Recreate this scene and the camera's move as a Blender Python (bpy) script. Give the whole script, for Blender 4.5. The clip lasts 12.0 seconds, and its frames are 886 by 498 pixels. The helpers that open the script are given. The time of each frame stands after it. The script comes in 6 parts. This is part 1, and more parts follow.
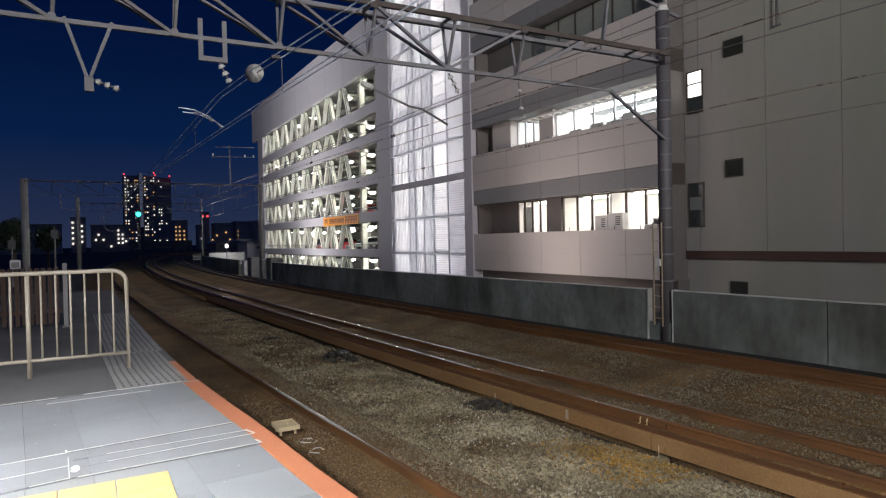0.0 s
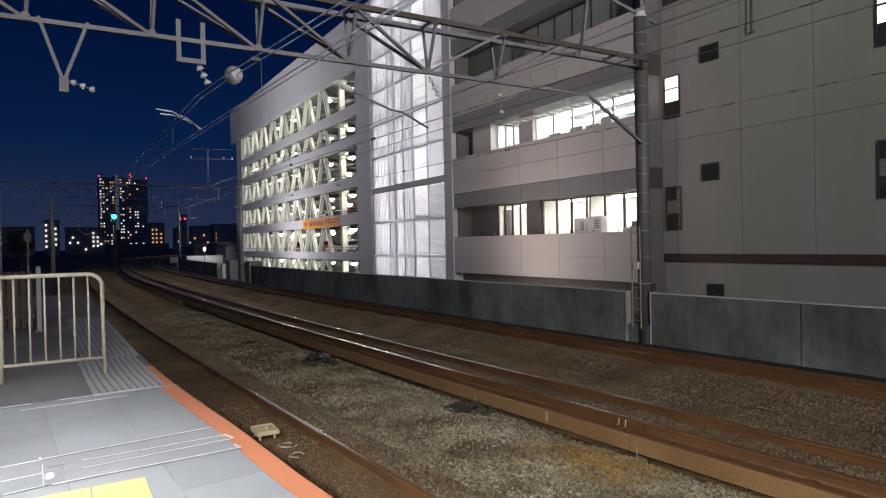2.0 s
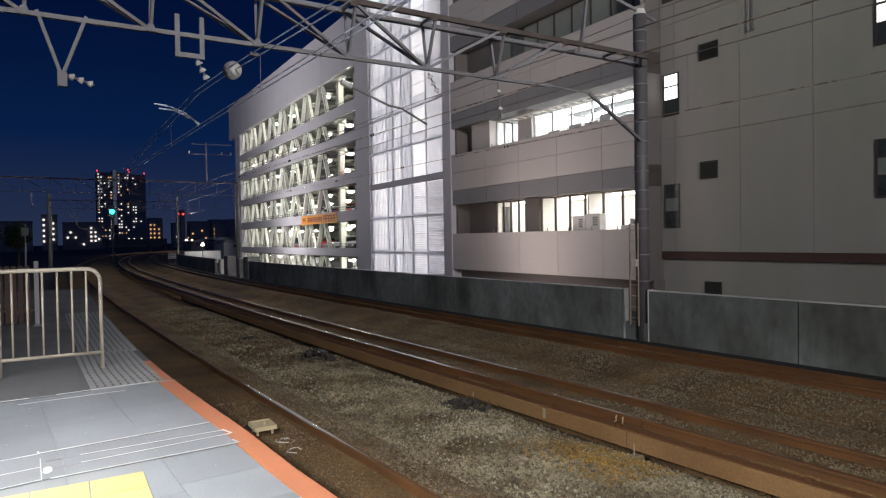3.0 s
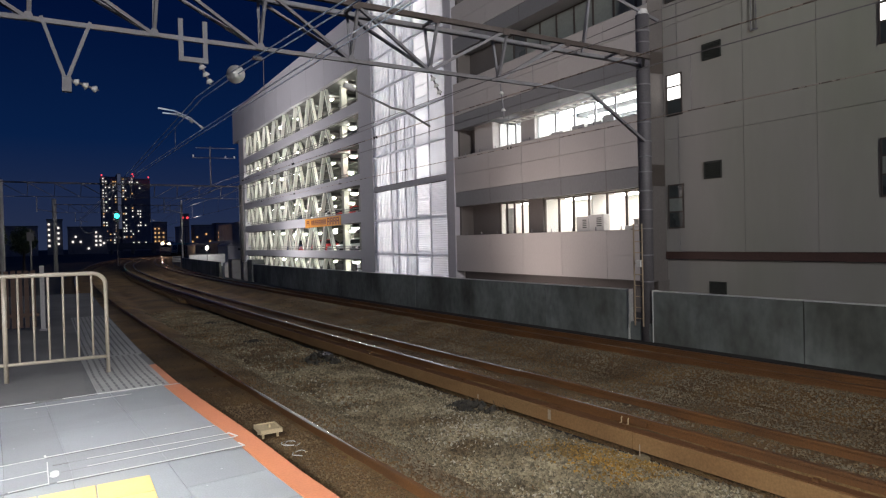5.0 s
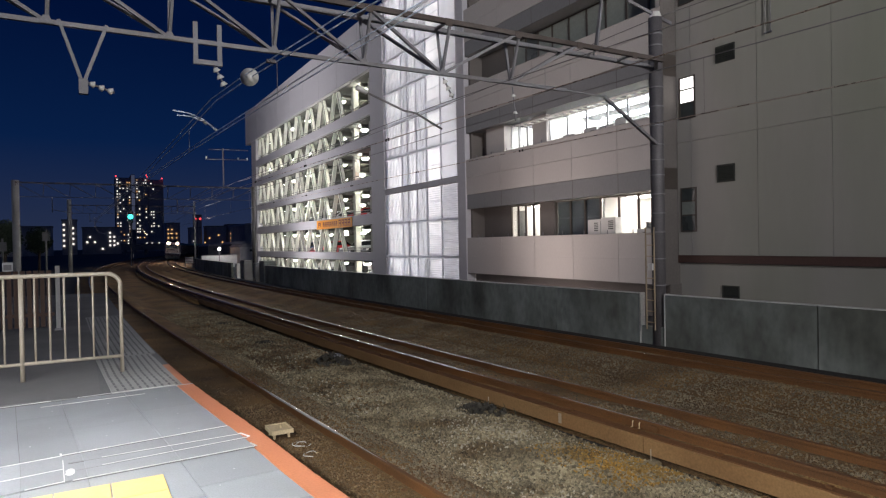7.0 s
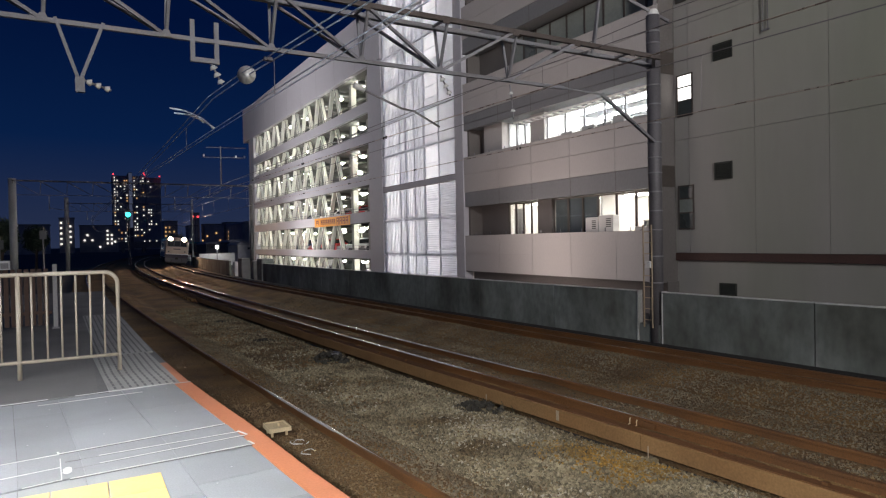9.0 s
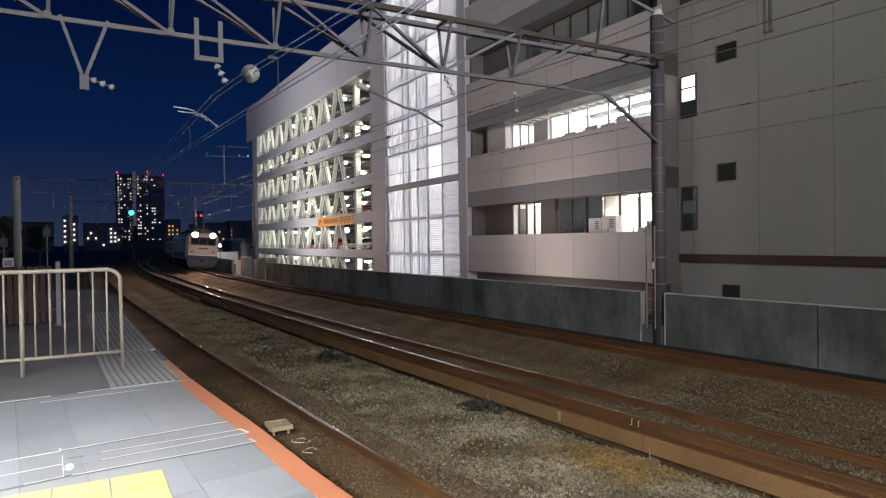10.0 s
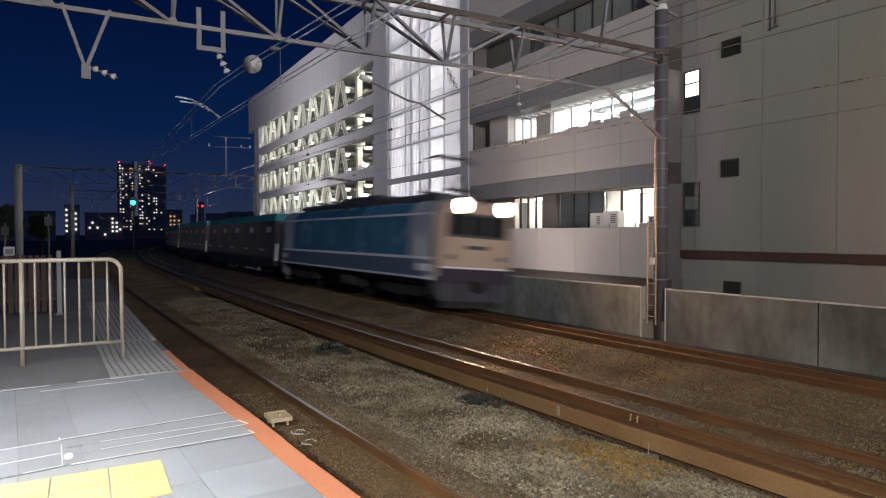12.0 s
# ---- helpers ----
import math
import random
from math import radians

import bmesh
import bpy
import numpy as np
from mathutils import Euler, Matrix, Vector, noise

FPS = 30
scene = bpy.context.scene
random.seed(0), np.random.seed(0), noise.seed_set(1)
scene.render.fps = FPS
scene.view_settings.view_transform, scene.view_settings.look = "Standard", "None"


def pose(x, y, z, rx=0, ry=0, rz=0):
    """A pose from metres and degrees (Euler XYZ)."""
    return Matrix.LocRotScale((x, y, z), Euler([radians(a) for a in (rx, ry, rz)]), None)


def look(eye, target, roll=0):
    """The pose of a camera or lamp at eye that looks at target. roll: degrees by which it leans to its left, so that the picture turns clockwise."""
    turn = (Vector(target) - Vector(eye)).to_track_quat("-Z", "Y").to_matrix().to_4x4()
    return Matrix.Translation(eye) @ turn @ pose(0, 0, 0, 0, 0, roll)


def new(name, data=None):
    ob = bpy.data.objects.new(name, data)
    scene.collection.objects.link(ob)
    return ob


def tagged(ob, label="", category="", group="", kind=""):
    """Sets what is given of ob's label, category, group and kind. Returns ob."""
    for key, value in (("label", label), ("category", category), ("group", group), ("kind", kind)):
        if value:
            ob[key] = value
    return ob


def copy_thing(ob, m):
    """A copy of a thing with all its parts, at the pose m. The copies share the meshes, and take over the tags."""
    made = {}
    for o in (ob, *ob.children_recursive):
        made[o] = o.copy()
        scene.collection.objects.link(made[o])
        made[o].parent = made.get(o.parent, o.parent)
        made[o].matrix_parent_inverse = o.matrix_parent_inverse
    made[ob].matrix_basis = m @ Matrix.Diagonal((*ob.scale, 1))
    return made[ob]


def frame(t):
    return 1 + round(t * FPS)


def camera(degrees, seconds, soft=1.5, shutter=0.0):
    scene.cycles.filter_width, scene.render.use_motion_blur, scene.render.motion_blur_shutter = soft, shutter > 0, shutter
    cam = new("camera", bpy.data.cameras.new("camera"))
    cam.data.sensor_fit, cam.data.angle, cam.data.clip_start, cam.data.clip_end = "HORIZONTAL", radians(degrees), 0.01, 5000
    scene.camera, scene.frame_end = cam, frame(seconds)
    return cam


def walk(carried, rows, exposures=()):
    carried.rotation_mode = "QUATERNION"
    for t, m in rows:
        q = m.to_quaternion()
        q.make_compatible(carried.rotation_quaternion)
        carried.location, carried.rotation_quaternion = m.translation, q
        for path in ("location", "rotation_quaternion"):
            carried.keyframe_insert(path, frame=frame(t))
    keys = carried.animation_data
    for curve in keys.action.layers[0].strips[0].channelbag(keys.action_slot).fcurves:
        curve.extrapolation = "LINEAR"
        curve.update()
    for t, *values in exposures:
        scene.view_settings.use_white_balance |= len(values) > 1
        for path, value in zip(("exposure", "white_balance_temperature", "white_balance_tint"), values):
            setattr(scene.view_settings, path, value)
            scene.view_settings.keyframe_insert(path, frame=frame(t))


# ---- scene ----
# ---- camera and walk ----
cam = camera(69.51, 12.0, soft=1.2, shutter=1.0)
walk(cam, [
    (0, look((0.027, 0.032, 1.440), (9.733, 17.517, 1.134), -1.255)),
    (0.5, look((0.027, 0.029, 1.442), (9.794, 17.480, 1.214), -1.281)),
    (1, look((0.024, 0.024, 1.441), (10.018, 17.347, 1.239), -1.126)),
    (1.5, look((0.025, 0.020, 1.442), (10.195, 17.239, 1.191), -1.320)),
    (2, look((0.019, 0.018, 1.444), (10.259, 17.196, 1.214), -1.254)),
    (2.5, look((0.019, 0.018, 1.440), (10.244, 17.204, 1.148), -1.130)),
    (3, look((0.015, 0.018, 1.441), (10.299, 17.168, 1.106), -0.972)),
    (5, look((0.012, 0.014, 1.444), (10.194, 17.225, 1.166), -1.371)),
    (5.5, look((0.003, 0.009, 1.449), (10.027, 17.314, 1.241), -1.118)),
    (6, look((0.002, -0.002, 1.450), (9.931, 17.358, 1.240), -1.063)),
    (6.5, look((0.000, 0.000, 1.450), (9.909, 17.372, 1.255), -1.146)),
    (7, look((-0.002, 0.004, 1.450), (9.889, 17.385, 1.246), -1.069)),
    (9, look((0.002, -0.002, 1.451), (9.945, 17.348, 1.177), -1.127)),
    (9.5, look((0.005, -0.014, 1.447), (9.894, 17.369, 1.173), -0.920)),
    (10, look((0.004, -0.001, 1.445), (9.875, 17.391, 1.173), -0.797)),
    (10.5, look((0.004, -0.000, 1.447), (9.886, 17.384, 1.084), -0.993)),
    (11, look((0.005, -0.003, 1.444), (9.802, 17.431, 1.138), -0.867)),
    (11.5, look((0.007, 0.005, 1.447), (9.783, 17.449, 1.042), -0.398)),
    (12, look((0.013, 0.010, 1.447), (9.849, 17.417, 0.963), -0.172)),
])

# ---- world: deep blue dusk ----
world = bpy.data.worlds.new("dusk_sky")
scene.world = world
world.use_nodes = True
wn = world.node_tree.nodes
wl = world.node_tree.links
wn.clear()
w_out = wn.new("ShaderNodeOutputWorld")
w_bg = wn.new("ShaderNodeBackground")
w_co = wn.new("ShaderNodeTexCoord")
w_sep = wn.new("ShaderNodeSeparateXYZ")
w_ramp = wn.new("ShaderNodeValToRGB")
wl.new(w_co.outputs["Generated"], w_sep.inputs[0])
wl.new(w_sep.outputs["Z"], w_ramp.inputs[0])
wl.new(w_ramp.outputs[0], w_bg.inputs["Color"])
wl.new(w_bg.outputs[0], w_out.inputs["Surface"])
for i, (p, c) in enumerate([(0.0, (0.018, 0.026, 0.058)), (0.15, (0.0021, 0.0118, 0.052)), (0.31, (0.0005, 0.0050, 0.031)), (1.0, (0.0004, 0.0043, 0.028))]):
    e = w_ramp.color_ramp.elements[i] if i < 2 else w_ramp.color_ramp.elements.new(p)
    e.position, e.color = p, (*c, 1)
w_bg.inputs["Strength"].default_value = 1.12


def area_lamp(name, where, target, sx, sy, watts, colour):
    data = bpy.data.lights.new(name, "AREA")
    data.shape, data.size, data.size_y, data.energy, data.color = "RECTANGLE", sx, sy, watts, colour
    ob = new(name, data)
    ob.matrix_world = look(where, target)
    return ob


# unseen platform lamps over and behind the camera; unseen warm lamps in the lane behind the wall
area_lamp("platform_lamp", (-2.7, 3.2, 3.5), (-1.5, 3.3, 0.0), 0.35, 0.2, 590, (0.94, 0.95, 1.0)).data.spread = radians(146)
area_lamp("platform_lamp", (-0.8, -1.6, 3.6), (0.7, -1.0, 0.0), 0.35, 0.2, 300, (1.0, 0.92, 0.82)).data.spread = radians(146)
# added 16 m strip, a fill in place of the unseen lamps farther back
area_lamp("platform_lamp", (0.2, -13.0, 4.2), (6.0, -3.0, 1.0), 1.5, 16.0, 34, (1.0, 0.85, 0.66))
area_lamp("lane_lamp", (15.2, 23.0, -0.75), (19.0, 23.0, 2.6), 0.3, 13.0, 480, (1.0, 0.84, 0.79))
area_lamp("lane_lamp", (14.4, 59.0, -0.75), (19.0, 59.0, 3.8), 0.3, 66.0, 6000, (1.0, 0.95, 0.97))
# unseen high fill, added to brighten the garage and office fronts
area_lamp("station_floodlight", (-2.0, -30.0, 13.0), (19.0, 47.0, 15.0), 3.0, 3.0, 1850, (0.97, 0.95, 0.96)).data.spread = radians(57)
scene.view_settings.exposure = 0.0


# ---- materials ----
def nodes_of(name):
    m = bpy.data.materials.new(name)
    m.use_nodes = True
    nt = m.node_tree
    return m, nt.nodes, nt.links, nt.nodes["Principled BSDF"]


def surface(name, colour, rough=0.6, metal=0.0, fine=40.0, coarse=1.5, vary=0.25, bump=0.2, dirt=None, dirt_amount=0.4, spread=0.0, streak=1.0, depth=0.01, island=0.0):
    """A procedural surface: base colour, two scales of variation, an optional dirt colour, bump, a spread from piece to piece."""
    m, n, l, b = nodes_of(name)
    co = n.new("ShaderNodeTexCoord")
    mp = n.new("ShaderNodeMapping")
    mp.inputs["Scale"].default_value = (1, 1, streak)
    l.new(co.outputs["Object"], mp.inputs[0])
    nf, nc = n.new("ShaderNodeTexNoise"), n.new("ShaderNodeTexNoise")
    nf.inputs["Scale"].default_value, nf.inputs["Detail"].default_value = fine, 4
    nc.inputs["Scale"].default_value, nc.inputs["Detail"].default_value = coarse, 5
    l.new(mp.outputs[0], nf.inputs["Vector"])
    l.new(mp.outputs[0], nc.inputs["Vector"])
    val = n.new("ShaderNodeMath")
    val.operation = "ADD"
    l.new(nf.outputs["Fac"], val.inputs[0])
    l.new(nc.outputs["Fac"], val.inputs[1])
    rng = n.new("ShaderNodeMapRange")
    rng.inputs["From Min"].default_value, rng.inputs["From Max"].default_value = 0.6, 1.4
    rng.inputs["To Min"].default_value, rng.inputs["To Max"].default_value = 1 - vary, 1 + vary
    l.new(val.outputs[0], rng.inputs["Value"])
    bright = rng.outputs["Result"]
    if spread or island:
        oi = n.new("ShaderNodeObjectInfo" if spread else "ShaderNodeNewGeometry")
        r2 = n.new("ShaderNodeMapRange")
        r2.inputs["To Min"].default_value, r2.inputs["To Max"].default_value = 1 - spread - island, 1 + spread + island
        l.new(oi.outputs["Random" if spread else "Random Per Island"], r2.inputs["Value"])
        mu = n.new("ShaderNodeMath")
        mu.operation = "MULTIPLY"
        l.new(bright, mu.inputs[0])
        l.new(r2.outputs["Result"], mu.inputs[1])
        bright = mu.outputs[0]
    base = n.new("ShaderNodeRGB")
    base.outputs[0].default_value = (*colour, 1)
    src = base.outputs[0]
    if dirt:
        nd = n.new("ShaderNodeTexNoise")
        nd.inputs["Scale"].default_value, nd.inputs["Detail"].default_value = coarse * 0.7, 7
        l.new(mp.outputs[0], nd.inputs["Vector"])
        rd = n.new("ShaderNodeMapRange")
        rd.inputs["From Min"].default_value, rd.inputs["From Max"].default_value = 0.42, 0.68
        rd.inputs["To Max"].default_value = dirt_amount
        l.new(nd.outputs["Fac"], rd.inputs["Value"])
        mx = n.new("ShaderNodeMix")
        mx.data_type = "RGBA"
        l.new(rd.outputs["Result"], mx.inputs["Factor"])
        l.new(src, mx.inputs["A"])
        mx.inputs["B"].default_value = (*dirt, 1)
        src = mx.outputs["Result"]
    sc = n.new("ShaderNodeVectorMath")
    sc.operation = "SCALE"
    l.new(src, sc.inputs[0])
    l.new(bright, sc.inputs["Scale"])
    l.new(sc.outputs[0], b.inputs["Base Color"])
    rr = n.new("ShaderNodeMapRange")
    rr.inputs["To Min"].default_value, rr.inputs["To Max"].default_value = max(0.03, rough - 0.12), min(1, rough + 0.12)
    l.new(nc.outputs["Fac"], rr.inputs["Value"])
    l.new(rr.outputs["Result"], b.inputs["Roughness"])
    b.inputs["Metallic"].default_value = metal
    if bump:
        bp = n.new("ShaderNodeBump")
        bp.inputs["Strength"].default_value, bp.inputs["Distance"].default_value = bump, depth
        l.new(nf.outputs["Fac"], bp.inputs["Height"])
        l.new(bp.outputs[0], b.inputs["Normal"])
    return m


def glow(name, colour, strength):
    m, n, l, b = nodes_of(name)
    b.inputs["Base Color"].default_value = (*colour, 1)
    b.inputs["Emission Color"].default_value = (*colour, 1)
    b.inputs["Emission Strength"].default_value = strength
    return m


def glass(name, colour=(0.9, 0.95, 0.95), rough=0.03):
    m, n, l, b = nodes_of(name)
    b.inputs["Base Color"].default_value = (*colour, 1)
    b.inputs["Roughness"].default_value = rough
    b.inputs["Transmission Weight"].default_value = 1.0
    b.inputs["IOR"].default_value = 1.45
    return m


M_BALLAST = surface("ballast_ground", (0.200, 0.115, 0.040), 0.95, fine=30, coarse=0.9, vary=0.5, bump=0.9, dirt=(0.09, 0.052, 0.022), dirt_amount=0.8, depth=0.04)
M_FARGROUND = surface("dark_ground", (0.07, 0.065, 0.06), 0.95, fine=2, coarse=0.05, vary=0.4, bump=0.2)
M_STONE = surface("ballast_stone", (0.245, 0.208, 0.132), 0.9, fine=60, coarse=1.5, vary=0.45, bump=0.3, dirt=(0.100, 0.070, 0.034), dirt_amount=1.0, island=0.55)
M_STONE_OCHRE = surface("ochre_stained_stone", (0.29, 0.165, 0.032), 0.9, fine=60, coarse=2, vary=0.3, bump=0.4, dirt=(0.17, 0.12, 0.05), dirt_amount=0.7, island=0.45)
M_STONE_DARK = surface("dark_soil_stone", (0.05, 0.045, 0.035), 0.95, fine=40, coarse=3, vary=0.4, bump=0.5, island=0.4)
M_STONE_BROWN = surface("brown_dusted_stone", (0.185, 0.150, 0.096), 0.95, fine=60, coarse=1.2, vary=0.3, bump=0.3, dirt=(0.098, 0.064, 0.030), dirt_amount=0.9, island=0.38)
M_STONE_DUST = surface("dust_coloured_stone", (0.185, 0.126, 0.062), 0.95, fine=60, coarse=0.8, vary=0.3, bump=0.3, dirt=(0.13, 0.085, 0.043), dirt_amount=0.8, island=0.28)
M_CABSIDE = surface("grey_cab_side_paint", (0.42, 0.44, 0.46), 0.45, fine=10, coarse=0.8, vary=0.12, bump=0.03)
M_STONE_PALE = surface("pale_ballast_stone", (0.40, 0.365, 0.28), 0.9, fine=60, coarse=3, vary=0.4, bump=0.3)
M_RUST = surface("rusty_steel", (0.145, 0.062, 0.017), 0.75, 0.0, fine=50, coarse=1.2, vary=0.35, bump=0.3, dirt=(0.085, 0.040, 0.015), dirt_amount=0.7)
# polished steel, made pale to hold the highlight on the rails
M_RAILHEAD = surface("rail_head_with_glint", (0.84, 0.80, 0.74), 0.18, 0.62, fine=3, coarse=1.0, vary=0.12, bump=0.0, streak=1)
M_KERB = surface("rust_stained_concrete_kerb", (0.265, 0.152, 0.060), 0.9, fine=35, coarse=0.9, vary=0.30, bump=0.3, dirt=(0.205, 0.103, 0.036), dirt_amount=0.7)
M_KERBTOP = surface("dark_rust_brown_top", (0.125, 0.052, 0.014), 0.85, fine=35, coarse=0.8, vary=0.35, bump=0.4, dirt=(0.15, 0.066, 0.02), dirt_amount=0.6)
M_SLEEPER = surface("dusty_sleeper", (0.135, 0.075, 0.028), 0.95, fine=40, coarse=2, vary=0.35, bump=0.4, spread=0.2)
M_WALL = surface("weathered_concrete", (0.185, 0.203, 0.188), 0.9, fine=6, coarse=0.9, vary=0.36, bump=0.2, dirt=(0.078, 0.082, 0.069), dirt_amount=0.9, spread=0.12, streak=0.6)
M_WALLCAP = surface("pale_concrete_edge", (0.55, 0.55, 0.52), 0.85, fine=25, coarse=2, vary=0.25, bump=0.2)
M_TILE = surface("grey_platform_tile", (0.245, 0.258, 0.265), 0.6, fine=90, coarse=1.6, vary=0.16, bump=0.12, dirt=(0.18, 0.185, 0.19), dirt_amount=0.55, spread=0.10)
M_ASPHALT = surface("dark_platform_asphalt", (0.165, 0.163, 0.16), 0.9, fine=110, coarse=1.2, vary=0.3, bump=0.4, dirt=(0.12, 0.12, 0.118), dirt_amount=0.7)
M_LANE = surface("dark_lane_asphalt", (0.06, 0.06, 0.062), 0.9, fine=60, coarse=0.6, vary=0.3, bump=0.3)
M_BOARD = surface("grey_joint_board", (0.225, 0.235, 0.24), 0.55, fine=90, coarse=2.2, vary=0.2, bump=0.1, dirt=(0.30, 0.31, 0.315), dirt_amount=0.5, spread=0.08, streak=1)
M_GROUT = surface("platform_concrete", (0.14, 0.14, 0.14), 0.9, fine=50, coarse=1, vary=0.25, bump=0.3)
M_ORANGE = surface("orange_edge_paint", (0.46, 0.172, 0.082), 0.6, fine=60, coarse=2, vary=0.15, bump=0.15, dirt=(0.38, 0.14, 0.07), dirt_amount=0.5)
M_YELLOW = surface("yellow_tactile_block", (0.60, 0.45, 0.19), 0.55, fine=60, coarse=2.5, vary=0.12, bump=0.12, dirt=(0.52, 0.37, 0.11), dirt_amount=0.35)
M_SLOTPLATE = surface("grey_slip_plate", (0.30, 0.30, 0.285), 0.8, fine=80, coarse=2, vary=0.25, bump=0.3)
M_ALU = surface("worn_aluminium_strip", (0.40, 0.41, 0.42), 0.5, 0.3, fine=90, coarse=3, vary=0.2, bump=0.08)
M_WHITEMARK = surface("white_paint_mark", (0.75, 0.76, 0.76), 0.6, fine=60, coarse=5, vary=0.1, bump=0.05)
M_FENCE = surface("cream_painted_steel", (0.45, 0.40, 0.32), 0.45, 0.0, fine=60, coarse=3, vary=0.15, bump=0.08, dirt=(0.30, 0.22, 0.13), dirt_amount=0.35)
M_SLAT = surface("brown_fence_slat", (0.07, 0.038, 0.026), 0.7, fine=40, coarse=3, vary=0.3, bump=0.2, spread=0.15)
M_BOXTOP = surface("ochre_box_paint", (0.62, 0.50, 0.30), 0.7, fine=50, coarse=3, vary=0.2, bump=0.2)
M_WHITEWALL = surface("white_garage_cladding", (0.50, 0.49, 0.52), 0.6, fine=12, coarse=0.25, vary=0.08, bump=0.05, dirt=(0.42, 0.41, 0.43), dirt_amount=0.35, streak=0.4)
M_GARAGE_IN = surface("garage_interior_paint", (0.40, 0.40, 0.355), 0.8, fine=6, coarse=0.5, vary=0.12, bump=0.05)
M_BRACE = surface("white_brace_paint", (0.82, 0.82, 0.74), 0.6, fine=20, coarse=0.8, vary=0.1, bump=0.05)
M_FLOORSLAB = surface("garage_concrete_floor", (0.17, 0.17, 0.155), 0.85, fine=10, coarse=0.7, vary=0.2, bump=0.1)
M_OFFICE = surface("cream_office_panel", (0.49, 0.460, 0.438), 0.75, fine=18, coarse=0.35, vary=0.07, bump=0.06, dirt=(0.40, 0.37, 0.35), dirt_amount=0.35, spread=0.03, streak=0.35)
M_OFFICEBAND = surface("grey_office_band", (0.205, 0.205, 0.21), 0.6, fine=18, coarse=0.5, vary=0.1, bump=0.05, streak=0.4)
# the dirt slot holds a greener second tone
M_RIGHTWALL = surface("beige_wall_panel", (0.39, 0.37, 0.335), 0.8, fine=2.5, coarse=0.3, vary=0.05, bump=0.02, dirt=(0.30, 0.32, 0.235), dirt_amount=0.65, spread=0.04, streak=0.22)
M_LEDGE = surface("brown_ledge", (0.085, 0.045, 0.035), 0.7, fine=20, coarse=0.8, vary=0.25, bump=0.1)
M_VENT = surface("dark_vent_metal", (0.055, 0.06, 0.05), 0.5, 0.3, fine=30, coarse=2, vary=0.25, bump=0.1)
# also colours the painted shade on the braces and the return band
M_FRAME = surface("dark_frame_and_shade", (0.09, 0.075, 0.065), 0.5, 0.3, fine=30, coarse=2, vary=0.2, bump=0.05)
M_ALUFRAME = surface("silver_window_frame", (0.45, 0.45, 0.45), 0.4, 0.6, fine=30, coarse=2, vary=0.15, bump=0.05)
# recess and side walls hold their shade in this darker colour
M_BALCONY = surface("shade_toned_wall", (0.15, 0.135, 0.125), 0.85, fine=20, coarse=0.7, vary=0.2, bump=0.1)
M_ROOM = surface("white_room_wall", (0.80, 0.78, 0.74), 0.8, fine=12, coarse=0.7, vary=0.05, bump=0.02)
M_DARKSHEET = surface("dark_sheet", (0.075, 0.085, 0.09), 0.85, fine=60, coarse=3, vary=0.2, bump=0.1)
M_DRAPE = surface("pale_drape", (0.70, 0.68, 0.64), 0.85, fine=60, coarse=3, vary=0.15, bump=0.2, streak=0.1)
M_GLASS = glass("window_glass")
M_DARKGLASS = surface("unlit_window", (0.045, 0.055, 0.055), 0.28, 0.0, fine=3, coarse=0.6, vary=0.4, bump=0.0)
# unlit panes with their reflection put into a pale grey-green colour
M_PALEPANE = surface("grey_green_reflecting_pane", (0.25, 0.27, 0.245), 0.6, fine=8, coarse=0.7, vary=0.15, bump=0.02)
M_ACUNIT = surface("air_conditioner_paint", (0.62, 0.61, 0.58), 0.6, fine=30, coarse=3, vary=0.1, bump=0.05)
M_GALV = surface("galvanised_steel", (0.205, 0.203, 0.215), 0.6, 0.1, fine=40, coarse=1.6, vary=0.25, bump=0.15, dirt=(0.185, 0.165, 0.16), dirt_amount=0.6)
M_RUSTBEAM = surface("brown_stained_steel", (0.075, 0.058, 0.050), 0.7, 0.1, fine=40, coarse=1.5, vary=0.4, bump=0.2, dirt=(0.12, 0.105, 0.10), dirt_amount=0.5)
M_POLE = surface("dark_mast_steel", (0.118, 0.110, 0.115), 0.6, 0.2, fine=30, coarse=1.5, vary=0.3, bump=0.15)
M_CONCPOLE = surface("concrete_mast", (0.34, 0.335, 0.33), 0.85, fine=30, coarse=1.5, vary=0.2, bump=0.2)
M_LADDER = surface("ochre_ladder_paint", (0.38, 0.30, 0.20), 0.6, fine=40, coarse=3, vary=0.2, bump=0.1)
M_WIRE = surface("dark_copper_wire", (0.20, 0.185, 0.185), 0.6, 0.1, fine=30, coarse=3, vary=0.2, bump=0.0)
M_CONTACT = surface("polished_contact_wire", (0.50, 0.40, 0.33), 0.28, 0.55, fine=30, coarse=3, vary=0.1, bump=0.0)
M_WIRE_PALE = surface("pale_twisted_wire", (0.78, 0.84, 0.95), 0.6, 0.0, fine=30, coarse=3, vary=0.2, bump=0.0)
M_PORCELAIN = surface("white_porcelain", (0.62, 0.61, 0.58), 0.25, 0.0, fine=30, coarse=6, vary=0.1, bump=0.02)
# base tone raised in place of the haze before distant walls
M_FARWALL = surface("distant_facade", (0.36, 0.36, 0.38), 0.8, fine=0.6, coarse=0.05, vary=0.3, bump=0.0)
M_FARGREY = surface("distant_grey_wall", (0.16, 0.16, 0.17), 0.8, fine=2, coarse=0.2, vary=0.25, bump=0.0)
M_FARWHITE = surface("distant_white_wall", (0.55, 0.55, 0.56), 0.8, fine=2, coarse=0.3, vary=0.15, bump=0.0)
